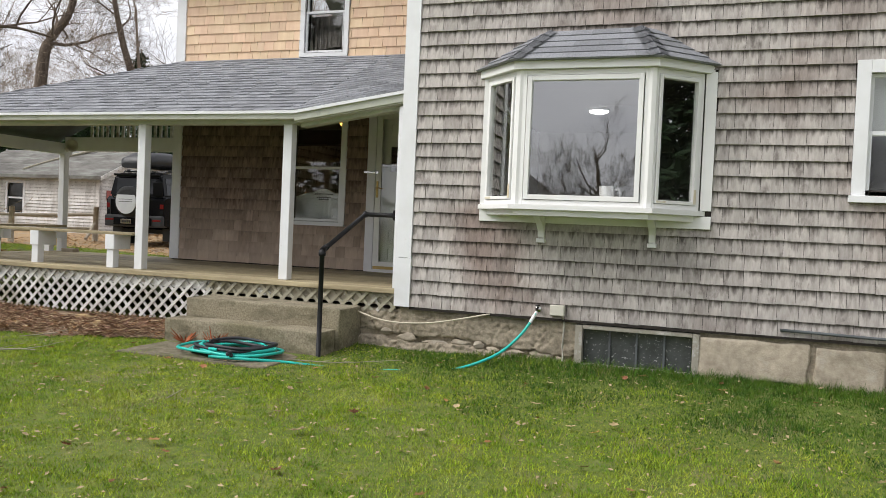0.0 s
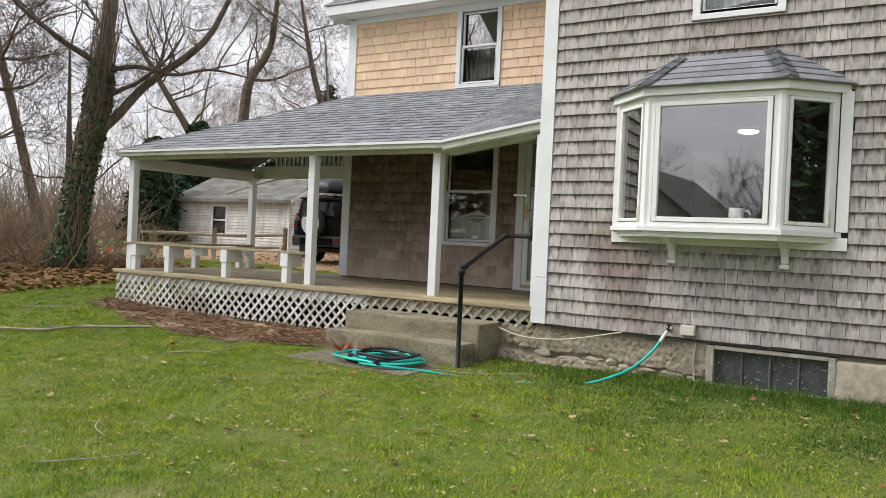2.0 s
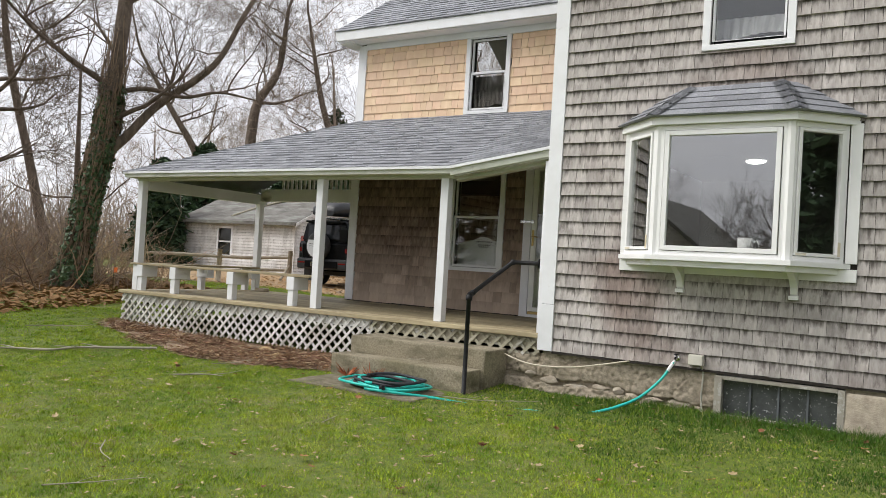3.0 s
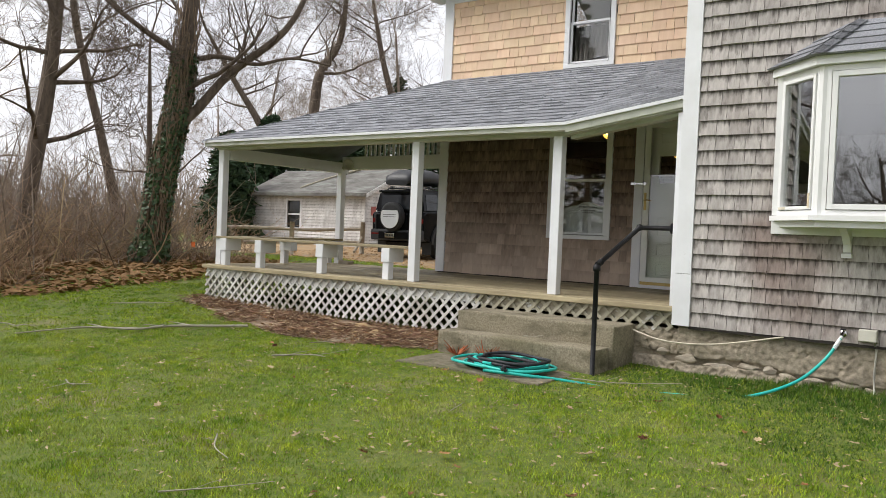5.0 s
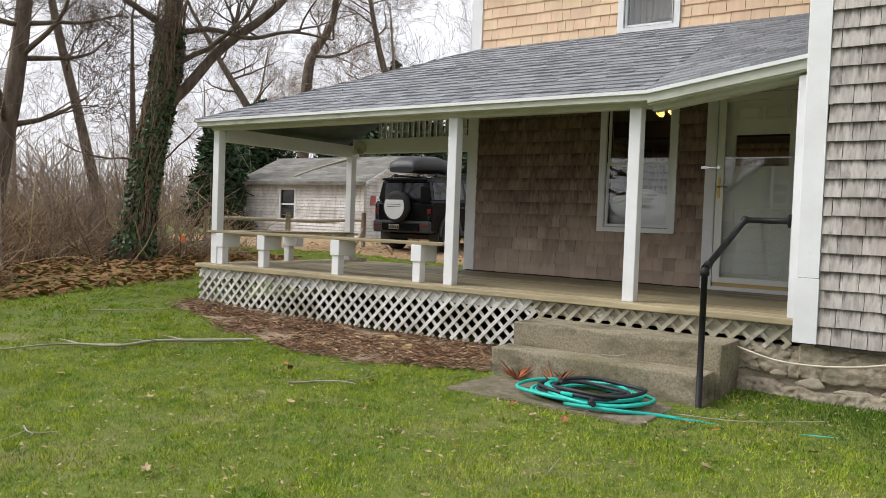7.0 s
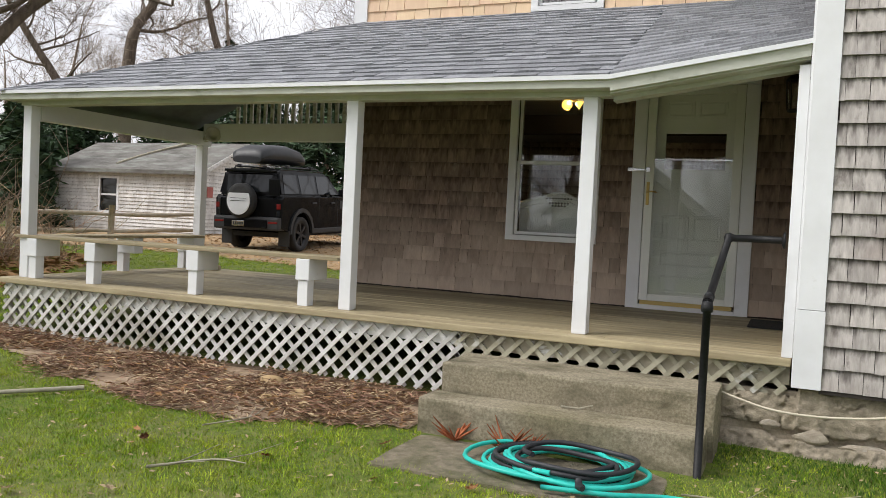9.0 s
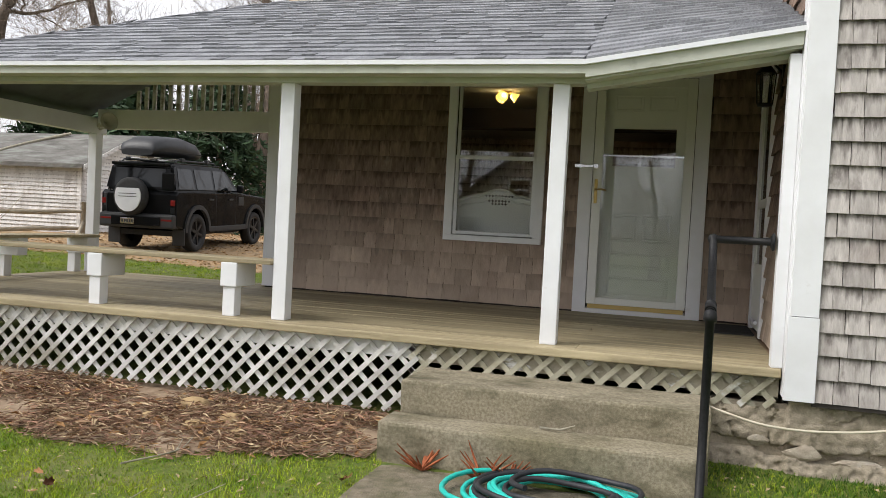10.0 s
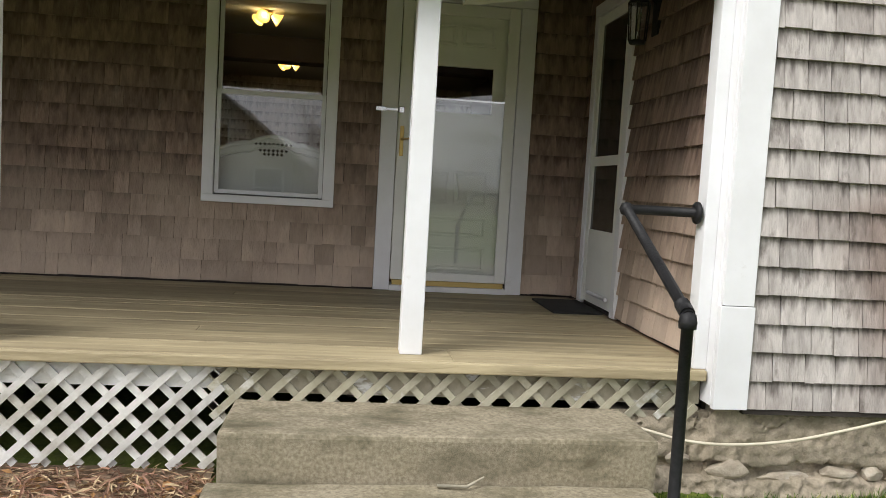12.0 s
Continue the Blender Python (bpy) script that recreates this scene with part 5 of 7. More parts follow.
def side_door():
    d = thing("door_2", "white side door with dark glazed screen panels", "door", kind="structure")
    x = XW
    for a, b in ((9.15, 9.235), (9.945, 10.03)):
        part("side_casing", box(x - 0.035, x + 0.02, a, b, ZD + 0.003, 2.95, bev=0.004), M_WHITE, d)
    part("head_casing", box(x - 0.037, x + 0.02, 9.15, 10.03, 2.952, 3.04, bev=0.004), M_WHITE, d)
    part("stile", box(x - 0.025, x + 0.01, 9.238, 9.31, 0.82, 2.94, bev=0.003), M_DOORW, d)
    part("stile", box(x - 0.025, x + 0.01, 9.87, 9.942, 0.82, 2.94, bev=0.003), M_DOORW, d)
    for lo, hi in ((2.87, 2.94), (1.83, 1.90)):
        part("rail", box(x - 0.025, x + 0.01, 9.31, 9.87, lo, hi, bev=0.003), M_DOORW, d)
    part("kick_panel", box(x - 0.022, x + 0.01, 9.31, 9.87, 0.82, 1.36, bev=0.003), M_DOORW, d)
    part("upper_screen", box(x - 0.010, x - 0.005, 9.31, 9.87, 1.90, 2.87), M_DGLASS, d, "dark screen panel")
    part("lower_screen", box(x - 0.010, x - 0.005, 9.31, 9.87, 1.36, 1.83), M_DGLASS, d, "dark screen panel")
    part("closer", tube(bmesh.new(), [(x - 0.05, 9.28, 0.90), (x - 0.05, 9.7, 0.90)], 0.014, 10), M_WHITE, d)


side_door()
solid("doormat", box(-3.70, -3.345, 9.32, 9.98, ZD + 0.002, ZD + 0.016, bev=0.004), mat("black_rubber_mat", (0.02, 0.02, 0.02), (0.035, 0.035, 0.035), 60, 0.85, 0.6, 150), "black rubber doormat on the porch boards", "doormat")


def lantern():
    l = thing("wall_lantern", "black metal wall lantern with clear glass", "lantern", (-3.43, 8.80, 2.55))
    part("back_plate", box(0.105, 0.125, -0.05, 0.05, 0.06, 0.30, bev=0.004), M_BLACK, l)
    part("arm", tube(bmesh.new(), [(0.11, 0, 0.25), (0.05, 0, 0.31), (0, 0, 0.33)], 0.009, 8), M_BLACK, l)
    part("roof", lathe(bmesh.new(), [(0.075, 0.24), (0.07, 0.25), (0.03, 0.30), (0.012, 0.34), (0, 0.345)], 6), M_BLACK, l)
    part("base", lathe(bmesh.new(), [(0, 0), (0.05, 0.0), (0.058, 0.02), (0, 0.025)], 6), M_BLACK, l)
    for k in range(6):
        a = k * math.tau / 6
        part("bar", tube(bmesh.new(), [(0.054 * math.cos(a), 0.054 * math.sin(a), 0.02), (0.068 * math.cos(a), 0.068 * math.sin(a), 0.242)], 0.005, 6), M_BLACK, l)
    g = part("glass", lathe(bmesh.new(), [(0.048, 0.026), (0.06, 0.238)], 6), M_GLASS, l)
    part("finial", lathe(bmesh.new(), [(0.0, 0.345), (0.012, 0.355), (0.0, 0.37)], 8), M_BLACK, l)


lantern()


def handrail():
    h = thing("handrail", "black iron pipe handrail beside the steps", "handrail")
    bx, by = -3.815, 6.885
    part("upright", tube(bmesh.new(), [(bx, by, 0.08), (bx, by, 1.13)], 0.024, 12), M_BLACK, h)
    part("elbow", lathe(bmesh.new(), [(0, 0.0), (0.034, 0.004), (0.036, 0.03), (0.03, 0.06), (0, 0.075)], 14, Matrix.Translation((bx, by, 1.115))), M_BLACK, h)
    part("sloping_bar", tube(bmesh.new(), [(bx, by, 1.17), (bx + 0.035, 7.755, 1.55)], 0.024, 12), M_BLACK, h)
    part("collar", tube(bmesh.new(), [(bx, by + 0.01, 1.175), (bx + 0.003, by + 0.075, 1.205)], 0.031, 12), M_BLACK, h)
    part("corner_elbow", lathe(bmesh.new(), [(0, -0.036), (0.026, -0.026), (0.036, 0), (0.026, 0.026), (0, 0.036)], 14, Matrix.Translation((bx + 0.035, 7.77, 1.555))), M_BLACK, h)
    part("cross_bar", tube(bmesh.new(), [(bx + 0.035, 7.765, 1.555), (-3.422, 7.75, 1.555)], 0.024, 12), M_BLACK, h)
    part("wall_flange", lathe(bmesh.new(), [(0, 0), (0.055, 0), (0.055, 0.012), (0.03, 0.022), (0, 0.022)], 16, Matrix.Translation((-3.422, 7.75, 1.555)) @ pose(0, 0, 0, 0, -90, 0)), M_BLACK, h)


handrail()


# ---- benches ----
def bench_front():
    b = thing("porch_bench", "long weathered plank bench on white painted supports", "bench", (0, 0, ZD), "porch benches")
    part("seat", box(-10.70, -6.87, 7.79, 8.09, 0.405, 0.437, bev=0.006), M_DECK, b, "weathered plank seat")
    for x in (-10.45, -9.66, -8.40, -7.21):
        l = part("leg", box(x - 0.05, x + 0.05, 7.80, 7.90, 0.0, 0.22, bev=0.005), M_WHITE, b)
        part("bearer", box(x - 0.068, x + 0.068, 7.785, 8.08, 0.222, 0.404, bev=0.008), M_WHITE, l)


def bench_side():
    b = thing("porch_bench", "weathered plank bench along the open end of the porch", "bench", (0, 0, ZD), "porch benches")
    part("seat", box(-10.73, -10.43, 8.12, 10.40, 0.405, 0.437, bev=0.006), M_DECK, b, "weathered plank seat")
    for y in (9.25, 10.28):
        l = part("leg", box(-10.73, -10.63, y - 0.05, y + 0.05, 0.0, 0.22, bev=0.005), M_WHITE, b)
        part("bearer", box(-10.735, -10.45, y - 0.068, y + 0.068, 0.222, 0.404, bev=0.008), M_WHITE, l)


bench_front()
bench_side()


def horn():
    h = thing("horn_loudspeaker", "off-white horn loudspeaker fixed to the rear porch post", "loudspeaker", (-10.47, 10.42, 2.50))
    m = pose(0, 0, 0, 80, 0, 60)
    part("bell", lathe(bmesh.new(), [(0.02, -0.02), (0.025, 0.05), (0.04, 0.11), (0.075, 0.17), (0.105, 0.19), (0.10, 0.192), (0.06, 0.165), (0.02, 0.08)], 18, m), M_GALV, h)
    part("driver", lathe(bmesh.new(), [(0, -0.09), (0.04, -0.088), (0.042, -0.025), (0.02, -0.02)], 14, m), M_GALV, h)
    part("bracket", box(-0.09, 0.01, -0.012, 0.012, -0.03, 0.0), M_GALV, h)


horn()


# ---- lawn, litter and twigs ----
def in_bed(x, y):
    """The bare bed of dead stalks in front of the lattice."""
    if not (-11.0 < x < -5.66 and y < 7.9):
        return False
    lo = np.interp(x, [-11.0, -10.3, -8.8, -7.6, -6.9, -6.2, -5.66], [7.4, 7.2, 6.68, 6.5, 6.5, 6.72, 6.85])
    return y > lo + 0.12 * noise.noise((x * 3, y * 3, 5))


def blocked(x, y):
    return in_bed(x, y) or (-5.6 < x < -3.97 and y > 6.14 + 0.05 * noise.noise((x * 9, 1, 1))) or (-5.7 < x < -3.76 and y > 6.9) or (y > 7.6 and x > -3.8) or (y > 7.7 and -10.9 < x < -3.7 and y < 10.65) or (x > -8.3 and y > 7.7)


def blades(name, n, x0, x1, y0, y1, h0, h1, wid, seed, material, label, edge=None):
    rng = np.random.default_rng(seed)
    xs, ys = rng.uniform(x0, x1, n), rng.uniform(y0, y1, n)
    # most blades stand in tufts
    nt = n // 16
    tx, ty, th = rng.uniform(x0, x1, nt), rng.uniform(y0, y1, nt), rng.uniform(0.6, 1.5, nt)
    pick, tuft = rng.integers(0, nt, n), rng.random(n) < 0.6
    xs = np.clip(np.where(tuft, tx[pick] + rng.normal(0, 0.03, n), xs), x0, x1)
    ys = np.clip(np.where(tuft, ty[pick] + rng.normal(0, 0.03, n), ys), y0, y1)
    grow_h = np.where(tuft, th[pick], 0.75)
    creep = np.abs(rng.normal(0, 0.07, n))
    keep = [not blocked(x, y - c) and (edge is None or edge(x, y)) for x, y, c in zip(xs.tolist(), ys.tolist(), creep.tolist())]
    xs, ys, grow_h = xs[keep], ys[keep], grow_h[keep]
    n = len(xs)
    zs = np.array([ground_z(x, y) + (0.02 * noise.noise((x * 0.8, y * 0.8, 0)) if -17 < x < 8 and -3 < y < 9 else 0) for x, y in zip(xs.tolist(), ys.tolist())]) - 0.004
    tall = np.array([0.75 + 0.6 * noise.noise((x * 1.7, y * 1.7, 3)) for x, y in zip(xs.tolist(), ys.tolist())])
    wall = np.clip((ys - 6.9) / 0.7, 0, 1) * np.clip((xs + 3.2) / 1.5, 0, 1) * 1.5
    h = rng.uniform(h0, h1, n) * np.clip(tall + wall, 0.3, 3.0) * grow_h
    a = rng.uniform(0, math.tau, n)
    ln = rng.uniform(0.2, 0.9, n) * h
    b = rng.uniform(0, math.tau, n)
    co = np.zeros((n, 3, 3))
    w = wid * rng.uniform(0.6, 1.3, n)
    co[:, 0] = np.stack([xs - np.cos(a) * w, ys - np.sin(a) * w, zs], 1)
    co[:, 1] = np.stack([xs + np.cos(a) * w, ys + np.sin(a) * w, zs], 1)
    co[:, 2] = np.stack([xs + np.cos(b) * ln, ys + np.sin(b) * ln, zs + h], 1)
    me = bpy.data.meshes.new(name)
    me.vertices.add(3 * n)
    me.vertices.foreach_set("co", co.reshape(-1))
    me.loops.add(3 * n)
    me.loops.foreach_set("vertex_index", np.arange(3 * n, dtype=np.int32))
    me.polygons.add(n)
    me.polygons.foreach_set("loop_start", np.arange(0, 3 * n, 3, dtype=np.int32))
    me.update(calc_edges=True)
    me.materials.append(material)
    return tagged(new(name, me), label, "grass", kind="stuff")


M_GRASS = mat("lawn_grass", (0.105, 0.22, 0.009), (0.385, 0.455, 0.03), 5, 0.65, 0, island=0.42, hue=0.02, stain=(0.42, 0.45, 0.09), stain_scale=1.5, stain_at=(0.5, 0.75), damp=(0.72, 0.84, 0.7), spec=0.25)
M_LUSH = mat("lush_dark_grass", (0.024, 0.083, 0.006), (0.105, 0.18, 0.015), 6, 0.6, 0, island=0.4, hue=0.02, spec=0.25)
M_DRYG = mat("dry_grass", (0.36, 0.30, 0.15), (0.25, 0.2, 0.1), 4, 0.8, 0, island=0.3)


def lush(x, y):
    """Where the dense dark grass grows: along the house and across the lawn before the bay."""
    w = (x + 1.2) * 0.30 + (y - 6.1) * 0.62 + 0.9 * noise.noise((x * 0.9, y * 0.9, 7)) + 1.5 * noise.noise((x * 43, y * 47, 2))
    return w > 0


blades("lawn", 600000, -9.5, 2.2, 1.2, 7.66, 0.016, 0.040, 0.0032, 1, M_GRASS, "short yellow-green winter lawn with paler patches", lambda x, y: not lush(x, y))
blades("lush_lawn", 600000, -9.5, 2.2, 1.2, 7.66, 0.018, 0.046, 0.0032, 6, M_LUSH, "dense dark green grass along the house", lush)
blades("lawn_far", 130000, -15.5, -9.5, 1.0, 11.5, 0.018, 0.045, 0.007, 2, M_GRASS, "short green lawn towards the woods", lambda x, y: x > -13.6 + 0.5 * noise.noise((y * 0.7, 2, 2)) - max(0, y - 8) * 0.4)
blades("lawn_back", 60000, -19, -8.3, 10.6, 17.0, 0.03, 0.06, 0.005, 3, M_GRASS, "green grass strip behind the porch")
blades("lawn_near", 40000, -9.5, 3.0, -3.0, 1.2, 0.03, 0.05, 0.004, 4, M_GRASS, "short green lawn underfoot")
blades("dead_grass", 26000, -9.5, 2.2, 2.4, 7.6, 0.015, 0.04, 0.0025, 5, M_DRYG, "dry straw blades among the lawn")

M_LITTER = mat("dead_stalks", (0.35, 0.215, 0.135), (0.16, 0.092, 0.057), 6, 0.85, 0, island=0.5, hue=0.015)
M_LEAF = mat("fallen_leaf", (0.36, 0.19, 0.075), (0.24, 0.11, 0.045), 30, 0.75, 0.2, 60, rnd=0.35, hue=0.02)
M_LEAFP = mat("pale_fallen_leaf", (0.50, 0.39, 0.24), (0.38, 0.28, 0.16), 30, 0.75, 0.2, 60, rnd=0.2)
M_BED = mat("bare_bed_soil", (0.20, 0.135, 0.085), (0.38, 0.29, 0.20), 5, 0.95, 0.6, 40)


def bed():
    V, F, idx = [], [], {}
    xs, ys = np.arange(-11.0, -5.6, 0.06), np.arange(6.3, 7.9, 0.06)
    for i, x in enumerate(xs.tolist()):
        for j, y in enumerate(ys.tolist()):
            if in_bed(x, y):
                idx[i, j] = len(V)
                V.append((x, y, ground_z(x, y) + 0.02 * noise.noise((x * 0.8, y * 0.8, 0)) + 0.008 + 0.02 * max(0, noise.noise((x * 5, y * 5, 1)))))
    for (i, j) in list(idx):
        q = [(i, j), (i + 1, j), (i + 1, j + 1), (i, j + 1)]
        if all(k in idx for k in q):
            F.append([idx[k] for k in q])
    me = bpy.data.meshes.new("flower_bed")
    me.from_pydata(V, [], F)
    me.materials.append(M_BED)
    tagged(new("flower_bed", me), "bare brown soil bed along the porch lattice", "bed", kind="structure")


bed()


def flakes(name, n, inside, x0, x1, y0, y1, size, seed, material, label, lift=0.03, long=1.0):
    rng = random.Random(seed)
    V, F = [], []
    while n > 0:
        n -= 1
        x, y = rng.uniform(x0, x1), rng.uniform(y0, y1)
        if not inside(x, y):
            continue
        z = ground_z(x, y) + 0.012 + rng.random() ** 2 * lift
        a = rng.uniform(0, math.tau)
        s = size * rng.uniform(0.5, 1.4)
        t = Vector((math.cos(a), math.sin(a), rng.uniform(-0.35, 0.35))) * s * long
        u = Vector((-math.sin(a), math.cos(a), rng.uniform(-0.6, 0.6))) * s * 0.4 / long
        c = Vector((x, y, z))
        k = len(V)
        up = Vector((0, 0, s * 0.2))
        V += [c - t, c - u + up * 0.5, c + t, c + u + up]
        F.append((k, k + 1, k + 2, k + 3))
    me = bpy.data.meshes.new(name)
    me.from_pydata([tuple(v) for v in V], [], F)
    me.materials.append(material)
    tagged(new(name, me), label, "leaf litter", kind="stuff")


def litter_spot(x, y):
    """In the bed or strewn just past its ragged edge, in drifts."""
    ragged = 0.22 * noise.noise((x * 37, y * 41, 3))
    return y < 7.7 and in_bed(x, y + max(0, ragged)) and noise.noise((x * 1.5, y * 2.5, 8)) + 0.5 * noise.noise((x * 29, y * 31, 6)) > -0.22


flakes("dead_stalk_litter", 20000, litter_spot, -10.9, -5.7, 6.2, 7.72, 0.024, 1, M_LITTER, "reddish brown dead stalks and leaves in the bed", 0.07, 2.1)
flakes("pale_stalk_litter", 6000, litter_spot, -10.9, -5.7, 6.2, 7.72, 0.022, 11, M_LEAFP, "pale straw stalks and leaf scraps in the bed", 0.075, 1.8)
flakes("bed_leaves", 1200, litter_spot, -10.9, -5.7, 6.2, 7.72, 0.035, 2, M_LEAF, "curled brown leaves in the bed", 0.05)
flakes("woodland_litter", 36000, lambda x, y: x < -12.6 + 0.5 * noise.noise((y * 0.7, 2, 2)) - max(0, y - 8) * 0.4, -26, -12.4, -3, 13.5, 0.08, 3, M_LEAF, "brown fallen leaves under the brush", 0.06)
flakes("lawn_leaf_crumbs", 2600, lambda x, y: not blocked(x, y), -9, 2, 2.5, 7.5, 0.018, 4, M_LEAFP, "small pale leaf crumbs on the lawn", 0.03)


def leaf_mesh(seed):
    rng = random.Random(seed)
    bm = bmesh.new()
    n = 12
    rim = []
    for i in range(n):
        a = i / n * math.tau
        r = (1.0 if i % 2 == 0 else 0.62) * rng.uniform(0.8, 1.15)
        x, y = r * math.cos(a), r * 0.62 * math.sin(a)
        rim.append(bm.verts.new((x, y, 0.25 * x * x * rng.uniform(0.4, 1.2) + 0.5 * y * y)))
    c = bm.verts.new((0, 0, 0.02))
    for i in range(n):
        bm.faces.new((c, rim[i], rim[(i + 1) % n]))
    bmesh.ops.solidify(bm, geom=bm.faces[:], thickness=0.02)
    return bm


def fallen_leaves():
    spots = [(-2.69, 4.52, 0.075, 1), (-3.39, 3.96, 0.07, 0), (-2.87, 6.13, 0.05, 0), (-1.95, 4.85, 0.055, 1), (-3.49, 6.24, 0.04, 0), (-5.13, 4.34, 0.04, 1), (-5.68, 3.64, 0.045, 0), (-2.42, 3.8, 0.05, 0), (-0.85, 5.32, 0.05, 0), (-2.06, 5.68, 0.04, 0),
             (-6.18, 5.9, 0.06, 0), (-7.05, 5.83, 0.055, 0), (-1.45, 6.63, 0.035, 1), (-4.9, 6.0, 0.05, 0), (-4.4, 5.85, 0.06, 0)]
    rng = random.Random(77)
    while len(spots) < 120:
        x, y = rng.uniform(-8.5, 1.5), rng.uniform(2.8, 7.4)
        if not blocked(x, y):
            spots.append((x, y, rng.uniform(0.02, 0.055), rng.random() < 0.45))
    for i, (x, y, s, pale) in enumerate(spots):
        me = shared(("fallen_leaf", i % 5, bool(pale)), lambda: leaf_mesh(i % 5), M_LEAFP if pale else M_LEAF)
        ob = new("fallen_leaf", me)
        ob.matrix_basis = pose(x, y, ground_z(x, y) + 0.034, rng.uniform(-15, 15), rng.uniform(-15, 15), rng.uniform(0, 360)) @ Matrix.Diagonal((s, s, s, 1))
        tagged(ob, "pale curled oak leaf lying on the lawn" if pale else "brown curled oak leaf lying on the lawn", "leaf", "fallen leaves")


fallen_leaves()
M_TWIG = mat("grey_green_twig", (0.40, 0.37, 0.29), (0.26, 0.235, 0.17), 14, 0.85, 0.3, 40)


def twig(label, pts, r, seed, side=3):
    rng = random.Random(seed)
    def g(p, lift=0.035):
        return (p[0], p[1], ground_z(*p) + lift)
    P = smooth_path([g(p) for p in pts], 5)
    t = thing("fallen_twig", label, "twig", group="fallen twigs")
    part("stem", tube(bmesh.new(), P, [r * (1 - 0.6 * i / len(P)) for i in range(len(P))], 6), M_TWIG, t)
    for k in range(side):
        i = rng.randrange(len(P) // 4, len(P) - 1)
        d = (P[min(i + 1, len(P) - 1)] - P[i - 1]).normalized()
        n = Vector((-d.y, d.x, 0)) * rng.choice((-1, 1))
        ln = rng.uniform(0.12, 0.35) * min(1, r / 0.008)
        q = [P[i], P[i] + (d + n * 0.6) * ln * 0.5 + Vector((0, 0, 0.015)), P[i] + (d + n * 0.8) * ln + Vector((0, 0, rng.uniform(0, 0.05)))]
        part("side_shoot", tube(bmesh.new(), q, [r * 0.5, r * 0.4, r * 0.2], 5), M_TWIG, t)


twig("long pale lichen-covered branch lying across the lawn", [(-8.29, 6.5), (-8.6, 6.15), (-8.9, 5.81), (-8.98, 5.4), (-9.3, 5.2), (-9.5, 4.9), (-9.6, 4.3)], 0.019, 1, 6)
twig("thin pale twig lying on the lawn", [(-4.82, 3.34), (-4.6, 3.15), (-4.36, 3.06)], 0.006, 2, 1)
twig("small forked twig lying on the lawn", [(-7.13, 3.55), (-6.95, 3.5), (-6.82, 3.61)], 0.007, 3, 2)
twig("short thin twig lying on the lawn", [(-3.98, 4.83), (-4.05, 5.12)], 0.004, 4, 1)
twig("small twig with leaves lying on the lawn", [(-6.65, 5.43), (-6.4, 5.7), (-6.2, 5.74)], 0.009, 5, 3)
twig("long thin twig lying on the lawn", [(-4.19, 2.46), (-4.0, 2.7), (-3.83, 2.96)], 0.005, 6, 1)
twig("thin twig among grass beside the step", [(-3.85, 6.45), (-3.4, 6.55), (-2.95, 6.9)], 0.006, 7, 3)
twig("small curved twig on the lawn", [(-6.9, 6.2), (-6.75, 6.5), (-6.8, 6.75)], 0.006, 8, 1)
twig("small bent twig far on the lawn", [(-10.6, 4.2), (-10.4, 4.5), (-10.0, 4.55)], 0.01, 9, 2)
twig("thin twig far on the lawn", [(-11.0, 6.3), (-10.6, 6.8), (-10.5, 7.0)], 0.008, 10, 2)
solid("step_twig", tube(bmesh.new(), [(-4.72, 7.14, 0.385), (-4.6, 7.12, 0.39), (-4.52, 7.18, 0.41)], [0.008, 0.007, 0.004], 6), M_TWIG, "pale forked twig lying on the lower step", "twig")
M_RUSTW = mat("rust_red_weed", (0.42, 0.13, 0.05), (0.30, 0.085, 0.035), 12, 0.8, 0, island=0.3)


def weed(x, y, seed, h=0.14):
    w = thing("dried_weed", "rust-red dried weed clump at the foot of the steps", "weed", (x, y, 0.13), "dried weeds")
    rng = random.Random(seed)
    for k in range(22):
        a, ln = rng.uniform(0, math.tau), rng.uniform(0.5, 1) * h
        d = Vector((math.cos(a) * 0.9, math.sin(a) * 0.6, rng.uniform(0.35, 0.95))) * ln
        bm = tube(bmesh.new(), [(0, 0, 0), d * 0.5, d], [0.003, 0.008, 0.002], 4)
        part("frond", bm, M_RUSTW, w)


weed(-5.35, 6.84, 1, 0.19)
weed(-4.98, 6.80, 2, 0.21)
weed(-4.84, 6.82, 3, 0.17)
M_YSTONE = mat("yellow_stone", (0.46, 0.33, 0.17), (0.36, 0.25, 0.13), 8, 0.85, 0.4)
for k, (x, y, s) in enumerate(((-7.2, 7.4, 0.085), (-6.8, 7.2, 0.07), (-6.95, 7.0, 0.06), (-6.6, 6.95, 0.05), (-7.35, 7.1, 0.045))):
    bm = bmesh.new()
    bmesh.ops.create_icosphere(bm, subdivisions=2, radius=1)
    for v in bm.verts:
        v.co *= 1 + 0.3 * noise.noise(v.co * 1.1 + Vector((k * 7, 0, 0)))
        v.co = Vector((v.co.x * s * 1.3, v.co.y * s, v.co.z * s * 0.6)) + Vector((x, y, ground_z(x, y) + s * 0.45))
    for fc in bm.faces:
        fc.smooth = True
    solid("stone", bm, M_YSTONE, "yellowish rounded stone in the bed of stalks", "stone", "bed stones")


